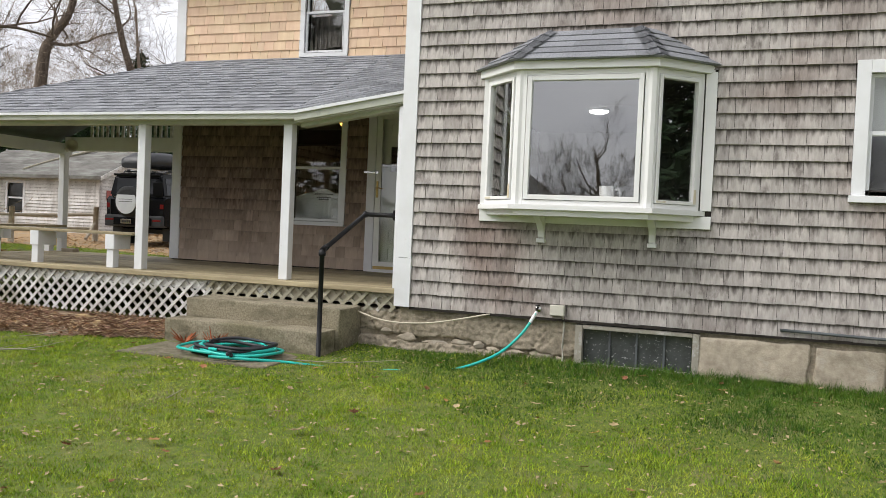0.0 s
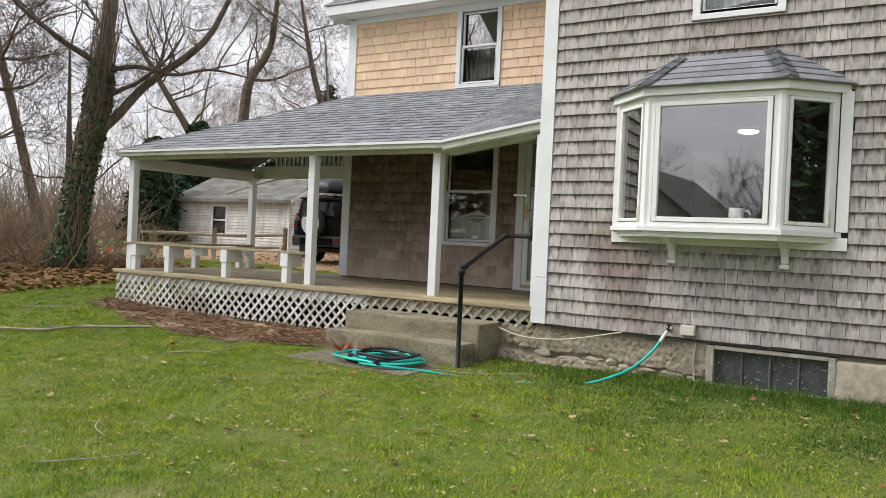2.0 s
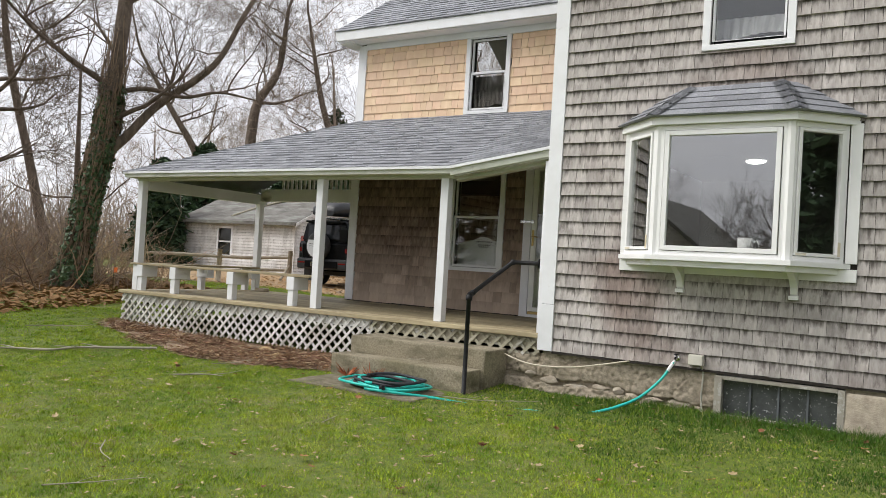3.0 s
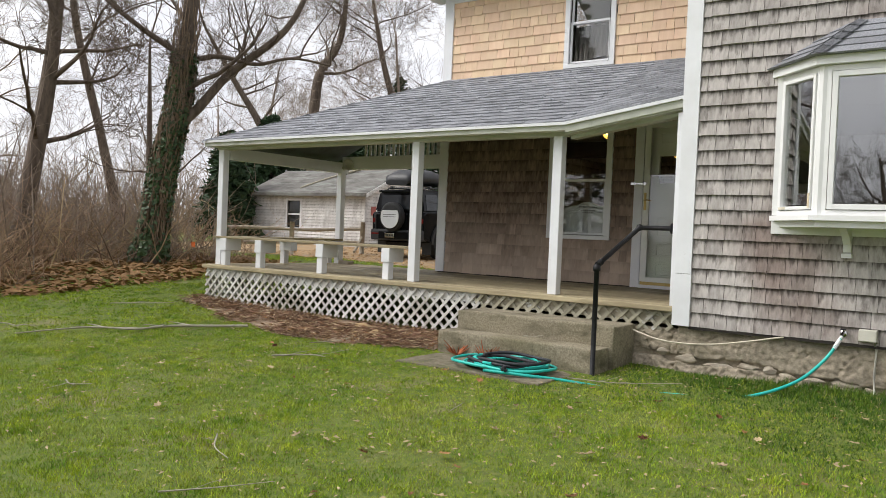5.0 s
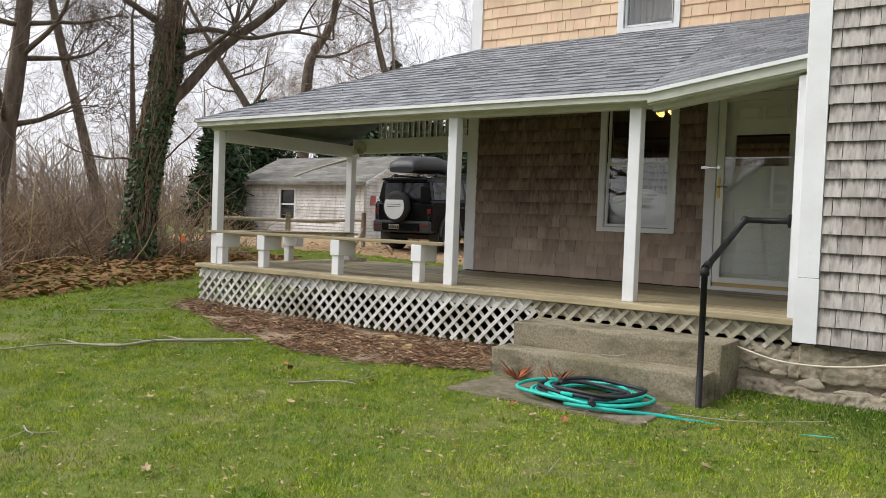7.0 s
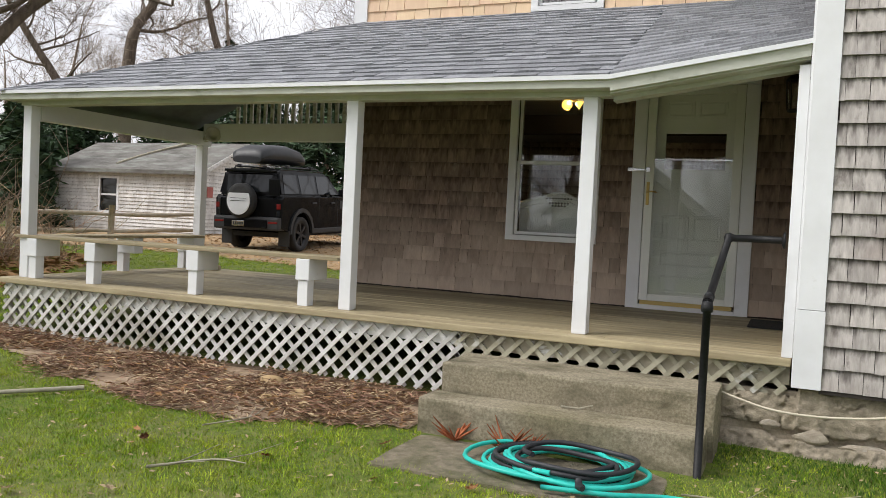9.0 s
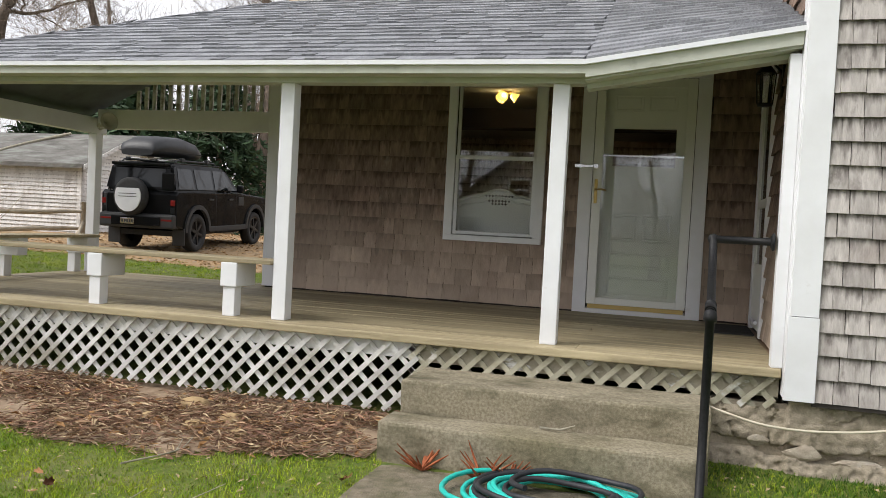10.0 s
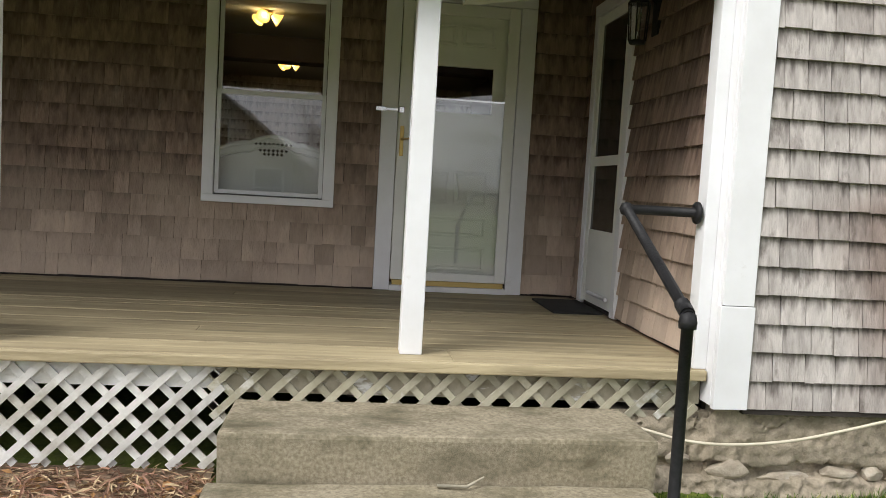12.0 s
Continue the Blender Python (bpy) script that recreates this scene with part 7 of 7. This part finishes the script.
def shed():
    x0, x1, y0, y1 = -25.9, -19.95, 21.5, 25.3
    zb, ze, zr = 0.55, 2.72, 3.62
    s = thing("shed", "old white clapboard shed with mossy grey roof", "shed")
    W = (-23.95, -23.25, 1.35, 2.38)
    part("wall", panel(bmesh.new(), "y", y0, y0 + 0.1, x0, x1, zb, ze, [W]), M_CLAP, s)
    part("wall", box(x0, x0 + 0.1, y0 + 0.1, y1, zb, ze), M_CLAP, s)
    part("wall", box(x1 - 0.1, x1, y0 + 0.1, y1, zb, ze), M_CLAP, s)
    part("wall", box(x0, x1, y1, y1 + 0.1, zb, ze), M_CLAP, s)
    part("gable", prism(bmesh.new(), [(y0, ze), (y1, ze), ((y0 + y1) / 2, zr)], x1 - 0.1, x1 - 0.001, "x"), M_CLAP, s)
    z = zb + 0.02
    rng = random.Random(4)
    while z < ze - 0.03:
        for a, b in ((x0 - 0.01, W[0] - 0.09), (W[1] + 0.09, x1)) if W[2] - 0.12 < z < W[3] else ((x0 - 0.01, x1),):
            bm = prism(bmesh.new(), [(y0 - 0.002, z), (y0 - 0.04, z), (y0 - 0.006, z + 0.115), (y0 - 0.002, z + 0.115)], a, b, "x")
            part("clapboard", bm, M_CLAP, s)
        bm = prism(bmesh.new(), [(x1 + 0.002, z), (x1 + 0.04, z), (x1 + 0.006, z + 0.115), (x1 + 0.002, z + 0.115)], y0, y1, "y")
        part("clapboard", bm, M_CLAP, s)
        z += 0.112
    ym = (y0 + y1) / 2
    part("roof", prism(bmesh.new(), [(y0 - 0.3, ze - 0.06), (ym, zr + 0.08), (y1 + 0.3, ze - 0.06), (y1 + 0.3, ze - 0.14), (ym, zr), (y0 - 0.3, ze - 0.14)], x0 - 0.25, x1 + 0.3, "x"), M_OLDROOF, s, "mossy old asphalt roof")
    part("fascia", box(x0 - 0.24, x1 + 0.29, y0 - 0.33, y0 - 0.302, ze - 0.17, ze - 0.05), M_OLDROOF, s)
    part("rake_board", prism(bmesh.new(), [(y0 - 0.3, ze - 0.2), (ym, zr - 0.06), (ym, zr + 0.07), (y0 - 0.3, ze - 0.07)], x1 + 0.302, x1 + 0.33, "x"), M_CLAP, s)
    part("rake_board", prism(bmesh.new(), [(y1 + 0.3, ze - 0.2), (ym, zr - 0.06), (ym, zr + 0.07), (y1 + 0.3, ze - 0.07)], x1 + 0.302, x1 + 0.33, "x"), M_CLAP, s)
    part("corner_board", box(x0 - 0.03, x0 + 0.09, y0 - 0.06, y0 - 0.042, zb, ze - 0.15), M_CLAP, s)
    part("corner_board", box(x1 - 0.09, x1 + 0.045, y0 - 0.06, y0 - 0.042, zb, ze - 0.15), M_CLAP, s)
    w = part("window", box(W[0] - 0.08, W[0], y0 - 0.03, y0 + 0.03, W[2] - 0.08, W[3] + 0.08), M_WHITE, s, "white sash window with dark panes")
    part("casing", box(W[1], W[1] + 0.08, y0 - 0.03, y0 + 0.03, W[2] - 0.08, W[3] + 0.08), M_WHITE, w)
    part("head", box(W[0], W[1], y0 - 0.03, y0 + 0.03, W[3], W[3] + 0.08), M_WHITE, w)
    part("sill", box(W[0], W[1], y0 - 0.05, y0 + 0.03, W[2] - 0.08, W[2]), M_WHITE, w)
    zm = (W[2] + W[3]) / 2
    part("meeting_rail", box(W[0], W[1], y0, y0 + 0.03, zm - 0.03, zm + 0.03), M_WHITE, w)
    part("pane", box(W[0], W[1], y0 + 0.035, y0 + 0.04, W[2], zm - 0.03), M_DGLASS, w)
    part("pane", box(W[0], W[1], y0 + 0.035, y0 + 0.04, zm + 0.03, W[3]), M_DGLASS, w)
    bm = tube(bmesh.new(), smooth_path([(-23.4, 21.6, 2.86), (-23.0, 22.3, 3.2), (-22.4, 22.9, 3.5), (-21.8, 23.2, 3.7)], 5), [0.05] * 16, 6)
    solid("roof_branch", bm, M_TWIG, "pale fallen branch lying on the shed roof", "branch")
    solid("red_sign", box(x1 + 0.042, x1 + 0.056, 21.78, 22.04, 1.9, 2.22), mat("red_sign_paint", (0.42, 0.13, 0.11), None, 6, 0.5), "faded red sign fixed to the shed end wall", "sign")


shed()
M_RAIL = mat("weathered_split_rail", (0.46, 0.40, 0.31), (0.32, 0.27, 0.2), 7, 0.9, 0.4, 30)


def fence():
    f = thing("rail_fence", "weathered split-rail fence in front of the shed", "fence")
    P = [(-19.9, 15.0), (-18.75, 16.9), (-17.6, 18.8)]
    for x, y in P:
        part("post", tube(bmesh.new(), [(x, y, ground_z(x, y) - 0.2), (x + 0.02, y, ground_z(x, y) + 1.02)], [0.085, 0.07], 8), M_RAIL, f)
    rng = random.Random(2)
    for (a, b), (c, d) in zip(P, P[1:]):
        for h in (0.38, 0.80):
            q = []
            for k in range(6):
                u = k / 5 * 1.06 - 0.03
                x, y = a + (c - a) * u, b + (d - b) * u
                q.append((x, y, ground_z(x, y) + h + rng.uniform(-0.02, 0.02)))
            part("rail", tube(bmesh.new(), q, [0.035, 0.05, 0.055, 0.055, 0.05, 0.035], 7), M_RAIL, f)
    for x, y in ((-17.3, 19.2),):
        part("loose_rail", tube(bmesh.new(), [(-17.6, 18.8, ground_z(-17.6, 18.8) + 0.55), (-16.9, 17.7, ground_z(x, y) + 0.1)], 0.045, 7), M_RAIL, f)


fence()

# ---- the parked car ----
M_CARP = mat("black_car_paint", (0.006, 0.0065, 0.0075), (0.009, 0.0095, 0.01), 3, 0.04, 0, spec=0.12)
M_CARG = mat("tinted_car_glass", (0.012, 0.014, 0.016), (0.012, 0.014, 0.016), 3, 0.04, 0, spec=0.4)
M_CLAD = mat("dark_car_cladding", (0.022, 0.023, 0.025), (0.03, 0.031, 0.033), 9, 0.55, 0.1)
M_TYRE = mat("tyre_rubber", (0.018, 0.018, 0.018), (0.03, 0.03, 0.03), 20, 0.8, 0.2, 90)
M_RIM = mat("dark_alloy", (0.02, 0.02, 0.022), (0.03, 0.03, 0.033), 10, 0.4, 0, metal=0.3)
M_COVER = mat("white_wheel_cover", (0.66, 0.67, 0.69), (0.58, 0.59, 0.61), 3, 0.35, 0)
M_TAIL = mat("red_tail_lens", (0.18, 0.012, 0.01), (0.12, 0.01, 0.01), 3, 0.2, 0)
M_BOXP = mat("black_roof_box_plastic", (0.02, 0.021, 0.024), (0.028, 0.029, 0.032), 12, 0.42, 0.05)


def car():
    c = thing("car", "black boxy off-road car with white spare wheel cover and roof box", "car", (0, 0, 0))

    def cp(name, bm, m, parent=None, label=""):
        return part(name, bm, m, parent or c, label)

    def arch(y, r, z0):
        return [(y - r * math.cos(a), z0 + r * math.sin(a)) for a in [math.pi * k / 10 for k in range(11)]]
    # side profile: y forward from the rear axle
    prof = [(-0.93, 0.55), (-0.55, 0.45)] + arch(0.0, 0.50, 0.42)[0:] + [(0.6, 0.42), (2.45, 0.42)] + arch(3.02, 0.50, 0.42) + [(3.60, 0.45), (3.80, 0.55), (3.84, 0.95), (3.78, 1.12), (3.55, 1.18), (2.35, 1.26), (2.2, 1.27), (-0.85, 1.27), (-0.93, 1.20)]
    bm = prism(bmesh.new(), prof, -0.93, 0.93, "x")
    es = [e for e in bm.edges if abs(e.verts[0].co.x - e.verts[1].co.x) < 1e-4]
    bmesh.ops.bevel(bm, geom=es, offset=0.045, segments=3, affect="EDGES", profile=0.6, clamp_overlap=True)
    body = cp("body", bm, M_CARP, None, "glossy black body")
    # greenhouse, narrower at the top
    cab = [(-0.90, 1.272), (2.30, 1.272), (1.62, 1.80), (1.45, 1.84), (-0.72, 1.86), (-0.84, 1.80)]
    bm = prism(bmesh.new(), cab, -0.88, 0.88, "x")
    for v in bm.verts:
        v.co.x *= 1 - 0.16 * max(0, (v.co.z - 1.27) / 0.6)
    bmesh.ops.bevel(bm, geom=bm.edges[:], offset=0.05, segments=2, affect="EDGES", clamp_overlap=True)
    cabin = cp("cabin", bm, M_CARP, None, "black cabin with tinted windows")
    def side_glass(y0, y1, y2, y3, sgn):
        bm = bmesh.new()
        def px(z):
            return sgn * (0.885 * (1 - 0.16 * (z - 1.27) / 0.6) + 0.003)
        a, b, zz0, zz1 = None, None, 1.33, 1.76
        q = [(y0, zz0), (y1, zz0), (y2, zz1), (y3, zz1)]
        out = [bm.verts.new((px(z), y, z)) for y, z in q]
        inn = [bm.verts.new((px(z) - sgn * 0.02, y, z)) for y, z in q]
        bm.faces.new(out)
        for i in range(4):
            bm.faces.new((out[i], inn[i], inn[(i + 1) % 4], out[(i + 1) % 4]))
        bmesh.ops.recalc_face_normals(bm, faces=bm.faces)
        cp("side_window", bm, M_CARG, cabin)
    for s in (-1, 1):
        side_glass(-0.72, -0.02, -0.06, -0.66, s)
        side_glass(0.08, 0.84, 0.84, 0.05, s)
        side_glass(0.94, 1.95, 1.50, 0.94, s)
    cp("windscreen", prism(bmesh.new(), [(2.27, 1.31), (2.29, 1.31), (1.66, 1.80), (1.64, 1.80)], -0.74, 0.74, "x"), M_CARG, cabin)
    cp("rear_window", prism(bmesh.new(), [(-0.915, 1.36), (-0.90, 1.36), (-0.845, 1.74), (-0.86, 1.74)], -0.62, 0.62, "x"), M_CARG, cabin)
    cp("roof_panel", box(-0.70, 0.70, -0.66, 1.48, 1.852, 1.885, bev=0.015), M_CARP, cabin)
    cp("rear_spoiler", box(-0.66, 0.66, -0.98, -0.74, 1.80, 1.86, bev=0.018), M_CARP, cabin)
    # cladding arches, sills, bumpers
    for s in (-1, 1):
        for y in (0.0, 3.02):
            o, i2 = arch(y, 0.585, 0.42), arch(y, 0.495, 0.42)
            bm = bmesh.new()
            prism(bm, o + i2[::-1], s * 0.90, s * 0.975, "x")
            cp("wheel_arch", bm, M_CLAD, body, "grey wheel arch cladding")
        cp("sill", box(s * 0.90, s * 0.965, 0.56, 2.46, 0.40, 0.52, bev=0.02), M_CLAD, body)
        cp("tail_light", box(s * 0.80, s * 0.90, -0.955, -0.90, 0.98, 1.10, bev=0.01), M_TAIL, body, "square red tail light")
        cp("tail_light", box(s * 0.80, s * 0.90, -0.955, -0.90, 0.82, 0.94, bev=0.01), M_CARG, body)
        cp("bumper_light", box(s * 0.62, s * 0.88, -1.035, -1.0, 0.66, 0.70, bev=0.005), M_TAIL, body)
        cp("mud_flap", box(s * 0.66, s * 0.96, -0.62, -0.59, 0.14, 0.50, bev=0.01), M_CLAD, body, "black rubber mud flap")
        cp("headlight", box(s * 0.62, s * 0.90, 3.80, 3.86, 0.95, 1.10, bev=0.02), M_CARG, body)
        m = cp("mirror", box(s * 1.0, s * 1.16, 1.78, 1.90, 1.28, 1.46, bev=0.04), M_CARP, cabin)
        cp("mirror_arm", box(s * 0.86, s * 1.02, 1.81, 1.87, 1.29, 1.33, bev=0.01), M_CARP, m)
        for y in (0.62, 1.62):
            cp("door_handle", box(s * 0.93, s * 0.965, y - 0.1, y + 0.1, 1.10, 1.14, bev=0.012), M_CLAD, body)
        for y in (-0.06 + 0.95, 1.92, 0.06 + 0.0):
            if y > 0.5:
                cp("door_seam", box(s * 0.929, s * 0.934, y - 0.006, y + 0.006, 0.55, 1.26), M_TYRE, body)
        cp("side_vent", box(s * 0.93, s * 0.94, 2.05, 2.35, 0.98, 1.18, bev=0.004), M_CLAD, body)
        cp("shoulder_trim", box(s * 0.928, s * 0.938, -0.80, 2.2, 1.235, 1.262, bev=0.004), M_CARP, body)
    bump = cp("rear_bumper", box(-0.92, 0.92, -1.03, -0.70, 0.50, 0.80, bev=0.05), M_CLAD, body, "dark plastic rear bumper")
    cp("bumper_step", box(-0.60, 0.60, -1.06, -1.031, 0.55, 0.74, bev=0.012), M_CARP, bump)
    cp("number_plate", box(-0.36, -0.02, -1.075, -1.062, 0.58, 0.70, bev=0.004), M_CHROME, bump, "dull grey number plate")
    for k in range(5):
        cp("plate_mark", box(-0.32 + k * 0.06, -0.285 + k * 0.06, -1.078, -1.0755, 0.61, 0.67), M_CLAD, bump)
    cp("tow_loop", tube(bmesh.new(), [(0.5, -1.03, 0.6), (0.5, -1.10, 0.57), (0.58, -1.10, 0.57), (0.58, -1.03, 0.6)], 0.014, 8), M_CARP, bump)
    cp("front_bumper", box(-0.92, 0.92, 3.60, 3.90, 0.48, 0.85, bev=0.06), M_CLAD, body)
    # wheels
    R90 = pose(0, 0, 0, 0, 90, 0)

    def wheel(x, y, s):
        w = cp("wheel", lathe(bmesh.new(), [(0.27, -0.11), (0.385, -0.125), (0.405, -0.09), (0.405, 0.09), (0.385, 0.125), (0.27, 0.11), (0.265, 0.0), (0.27, -0.11)], 32, Matrix.Translation((x, y, 0.40)) @ R90, False), M_TYRE, None, "black tyre on dark alloy rim")
        cp("rim", lathe(bmesh.new(), [(0.0, 0.0), (0.24, 0.0), (0.255, 0.06), (0.275, 0.112), (0.29, 0.112)], 24, Matrix.Translation((x, y, 0.40)) @ (R90 if s > 0 else pose(0, 0, 0, 0, -90, 0)), False), M_RIM, w)
        for k in range(6):
            a = k * math.tau / 6 + 0.2
            bm = box(0.02, 0.265, -0.03, 0.03, 0.07, 0.105, Matrix.Translation((x, y, 0.40)) @ (R90 if s > 0 else pose(0, 0, 0, 0, -90, 0)) @ Matrix.Rotation(a, 4, "Z"), 0.006)
            cp("spoke", bm, M_RIM, w)
        cp("hub", lathe(bmesh.new(), [(0, 0.10), (0.06, 0.10), (0.07, 0.07), (0.07, 0.0)], 16, Matrix.Translation((x, y, 0.40)) @ (R90 if s > 0 else pose(0, 0, 0, 0, -90, 0))), M_RIM, w)
    for x, s in ((-0.82, -1), (0.82, 1)):
        for y in (0.0, 3.02):
            wheel(x, y, s)
    cp("underbody", box(-0.7, 0.7, -0.6, 3.5, 0.33, 0.44), M_TYRE, body)
    # spare wheel on the tailgate
    sp = Matrix.Translation((-0.10, -0.94, 1.15)) @ pose(0, 0, 0, 90, 0, 0)
    t = cp("spare_wheel", lathe(bmesh.new(), [(0.2, 0.0), (0.37, 0.01), (0.39, 0.05), (0.39, 0.19), (0.37, 0.225), (0.3, 0.235), (0, 0.235)], 36, sp), M_TYRE, None, "black spare tyre on the tailgate")
    disc = []
    for k in range(60):
        a = k * math.tau / 60
        x, z = 0.315 * math.cos(a), 0.315 * math.sin(a)
        if z > 0.17:
            x, z = x, 0.17
        disc.append((x - 0.10, z + 1.15))
    cp("spare_cover", prism(bmesh.new(), disc, -1.205, -1.178, "y"), M_COVER, t, "white spare wheel cover plate")
    for dz in (0.05, -0.01):
        cp("cover_groove", box(-0.32, 0.12, -1.209, -1.2055, 1.15 + dz, 1.15 + dz + 0.012), M_CLAD, t)
    cp("side_carrier", box(0.56, 0.86, -0.93, -0.89, 1.30, 1.66, bev=0.02), M_CARP, cabin)
    cp("vent_strip", box(-0.86, -0.78, -0.95, -0.925, 0.8, 1.2, bev=0.01), M_CLAD, body)
    # roof rails and box
    for s in (-1, 1):
        cp("roof_rail", tube(bmesh.new(), [(s * 0.66, -0.55, 1.88), (s * 0.66, -0.5, 1.93), (s * 0.66, 1.2, 1.93), (s * 0.66, 1.28, 1.88)], 0.02, 8), M_CLAD, cabin)
    for y in (-0.3, 0.85):
        cp("cross_bar", box(-0.72, 0.72, y - 0.035, y + 0.035, 1.94, 1.97, bev=0.01), M_CHROME, cabin)
        for s in (-1, 1):
            cp("bar_foot", box(s * 0.62, s * 0.72, y - 0.06, y + 0.06, 1.90, 1.985, bev=0.015), M_CLAD, cabin)
    bm = bmesh.new()
    n, ring = 18, []
    secs = [(-0.95, 0.14, 0.62), (-0.88, 0.30, 0.72), (-0.5, 0.43, 0.76), (0.3, 0.45, 0.76), (0.9, 0.37, 0.70), (1.25, 0.22, 0.55), (1.38, 0.09, 0.36)]
    for y, h, wd in secs:
        rr = []
        for k in range(n):
            a = k * math.tau / n
            ca, sa = math.cos(a), math.sin(a)
            x = math.copysign(abs(ca) ** 0.55, ca) * wd * 0.62
            z = math.copysign(abs(sa) ** 0.6, sa) * h * 0.5
            rr.append(bm.verts.new((x - 0.05, y, 2.0 + h * 0.5 + z)))
        ring.append(rr)
    for i in range(len(ring) - 1):
        for k in range(n):
            f = bm.faces.new((ring[i][k], ring[i][(k + 1) % n], ring[i + 1][(k + 1) % n], ring[i + 1][k]))
            f.smooth = True
    bm.faces.new(ring[0])
    bm.faces.new(ring[-1][::-1])
    bmesh.ops.recalc_face_normals(bm, faces=bm.faces)
    rb = cp("roof_box", bm, M_BOXP, None, "black streamlined plastic roof box")
    cp("seam", box(-0.52, 0.42, -0.93, 1.1, 2.10, 2.112, bev=0.004), M_TYRE, rb)
    zg = ground_z(-15.55, 18.95) + 0.02
    c.matrix_basis = pose(-15.55, 18.95, zg, 2.2, 0, 3.5) @ Matrix.Diagonal((1.0, 1.0, 1.07, 1))
    return c


car()


# ---- distant houses ----
def house(name, label, x, y, w, d, h, rz, roof_h, wall_m, wins):
    t = thing(name, label, "house", (x, y, ground_z(x, y)))
    t.rotation_euler = (0, 0, radians(rz))
    part("wall", box(-w / 2, w / 2, -d / 2, d / 2, -0.3, h), wall_m, t)
    part("gable", prism(bmesh.new(), [(-w / 2, h + 0.001), (w / 2, h + 0.001), (0, h + roof_h)], -d / 2, d / 2), wall_m, t)
    part("roof", prism(bmesh.new(), [(-w / 2 - 0.4, h - 0.25), (0, h + roof_h + 0.12), (w / 2 + 0.4, h - 0.25), (w / 2 + 0.4, h - 0.42), (0, h + roof_h - 0.05), (-w / 2 - 0.4, h - 0.42)], -d / 2 - 0.3, d / 2 + 0.3), M_OLDROOF, t)
    part("chimney", box(0.8, 1.5, 0.0, 0.7, h + roof_h * 0.5, h + roof_h + 1.0), M_STONE, t)
    for u, z, ww, hh in wins:
        q = part("window", box(u - ww / 2 - 0.1, u + ww / 2 + 0.1, -d / 2 - 0.05, -d / 2 - 0.004, z - 0.1, z + hh + 0.1), M_WHITE, t)
        part("pane", box(u - ww / 2, u + ww / 2, -d / 2 - 0.06, -d / 2 - 0.052, z, z + hh), M_DGLASS, q)
        part("bar", box(u - ww / 2, u + ww / 2, -d / 2 - 0.07, -d / 2 - 0.061, z + hh / 2 - 0.04, z + hh / 2 + 0.04), M_WHITE, q)


house("grey_house", "grey shingled neighbouring house beyond the wood", -69.0, 26.0, 8, 8, 3.0, -64, 2.4, M_SHING, [(-1.5, 1.0, 1.0, 1.5), (2.0, 1.0, 1.0, 1.5), (0, 3.9, 0.9, 1.2)])
house("neighbour_house", "shingled house across the lawn, mirrored in the bay glass", -10.2, -20.0, 5.8, 9, 2.7, 180, 2.3, M_SHING, [(-2.0, 0.8, 1.0, 1.4), (2.0, 0.8, 1.0, 1.4), (0, 3.0, 0.8, 0.8)])
bare_tree("bare_tree", "bare spreading tree across the lawn behind", [(-4.6, -16, -0.5), (-4.5, -16, 0.9), (-4.6, -16.2, 2.0)], [0.25, 0.2, 0.14], 91, 14, 4, (1.6, 2.6), lo=0.4)
bare_tree("bare_tree", "bare spreading tree across the lawn behind", [(-16.0, -30, -0.5), (-16.2, -30, 2.6), (-16.0, -30.2, 5.5)], [0.3, 0.24, 0.14], 92, 14, 4, (2, 3.6), lo=0.4)
bare_tree("bare_tree", "bare spreading tree across the lawn behind", [(6.0, -34, -0.5), (6.2, -34, 2.6), (6.0, -34.2, 4.5)], [0.28, 0.22, 0.14], 93, 12, 4, (2, 3.2), lo=0.4)
conifer(26.0, 5.5, 22.0, 7.5, 95, 24000, "tall dark evergreen at the side of the lawn", 3.2)
conifer(25.5, -1.5, 22.0, 7.5, 96, 24000, "tall dark evergreen at the side of the lawn", 3.2)


conifer(-23.0, -19.0, 19.0, 6.0, 97, 11000, "tall dark evergreen far across the lawn", 3.0)


def marker_flag():
    f = thing("marker_flag", "small orange survey flag at the foot of the tree", "flag", (-15.05, 10.6, ground_z(-15.05, 10.6)))
    part("wire", tube(bmesh.new(), [(0, 0, -0.05), (0, 0, 0.55)], 0.004, 6), M_BLACK, f)
    part("cloth", box(-0.005, 0.12, -0.002, 0.002, 0.42, 0.54), mat("orange_flag_cloth", (0.85, 0.2, 0.05), None, 8, 0.7), f)


marker_flag()
solid("wood_block", box(-10.42, -10.18, 10.28, 10.42, ZD + 0.002, ZD + 0.06, bev=0.006), M_RAIL, "short weathered wood block on the porch floor", "block")
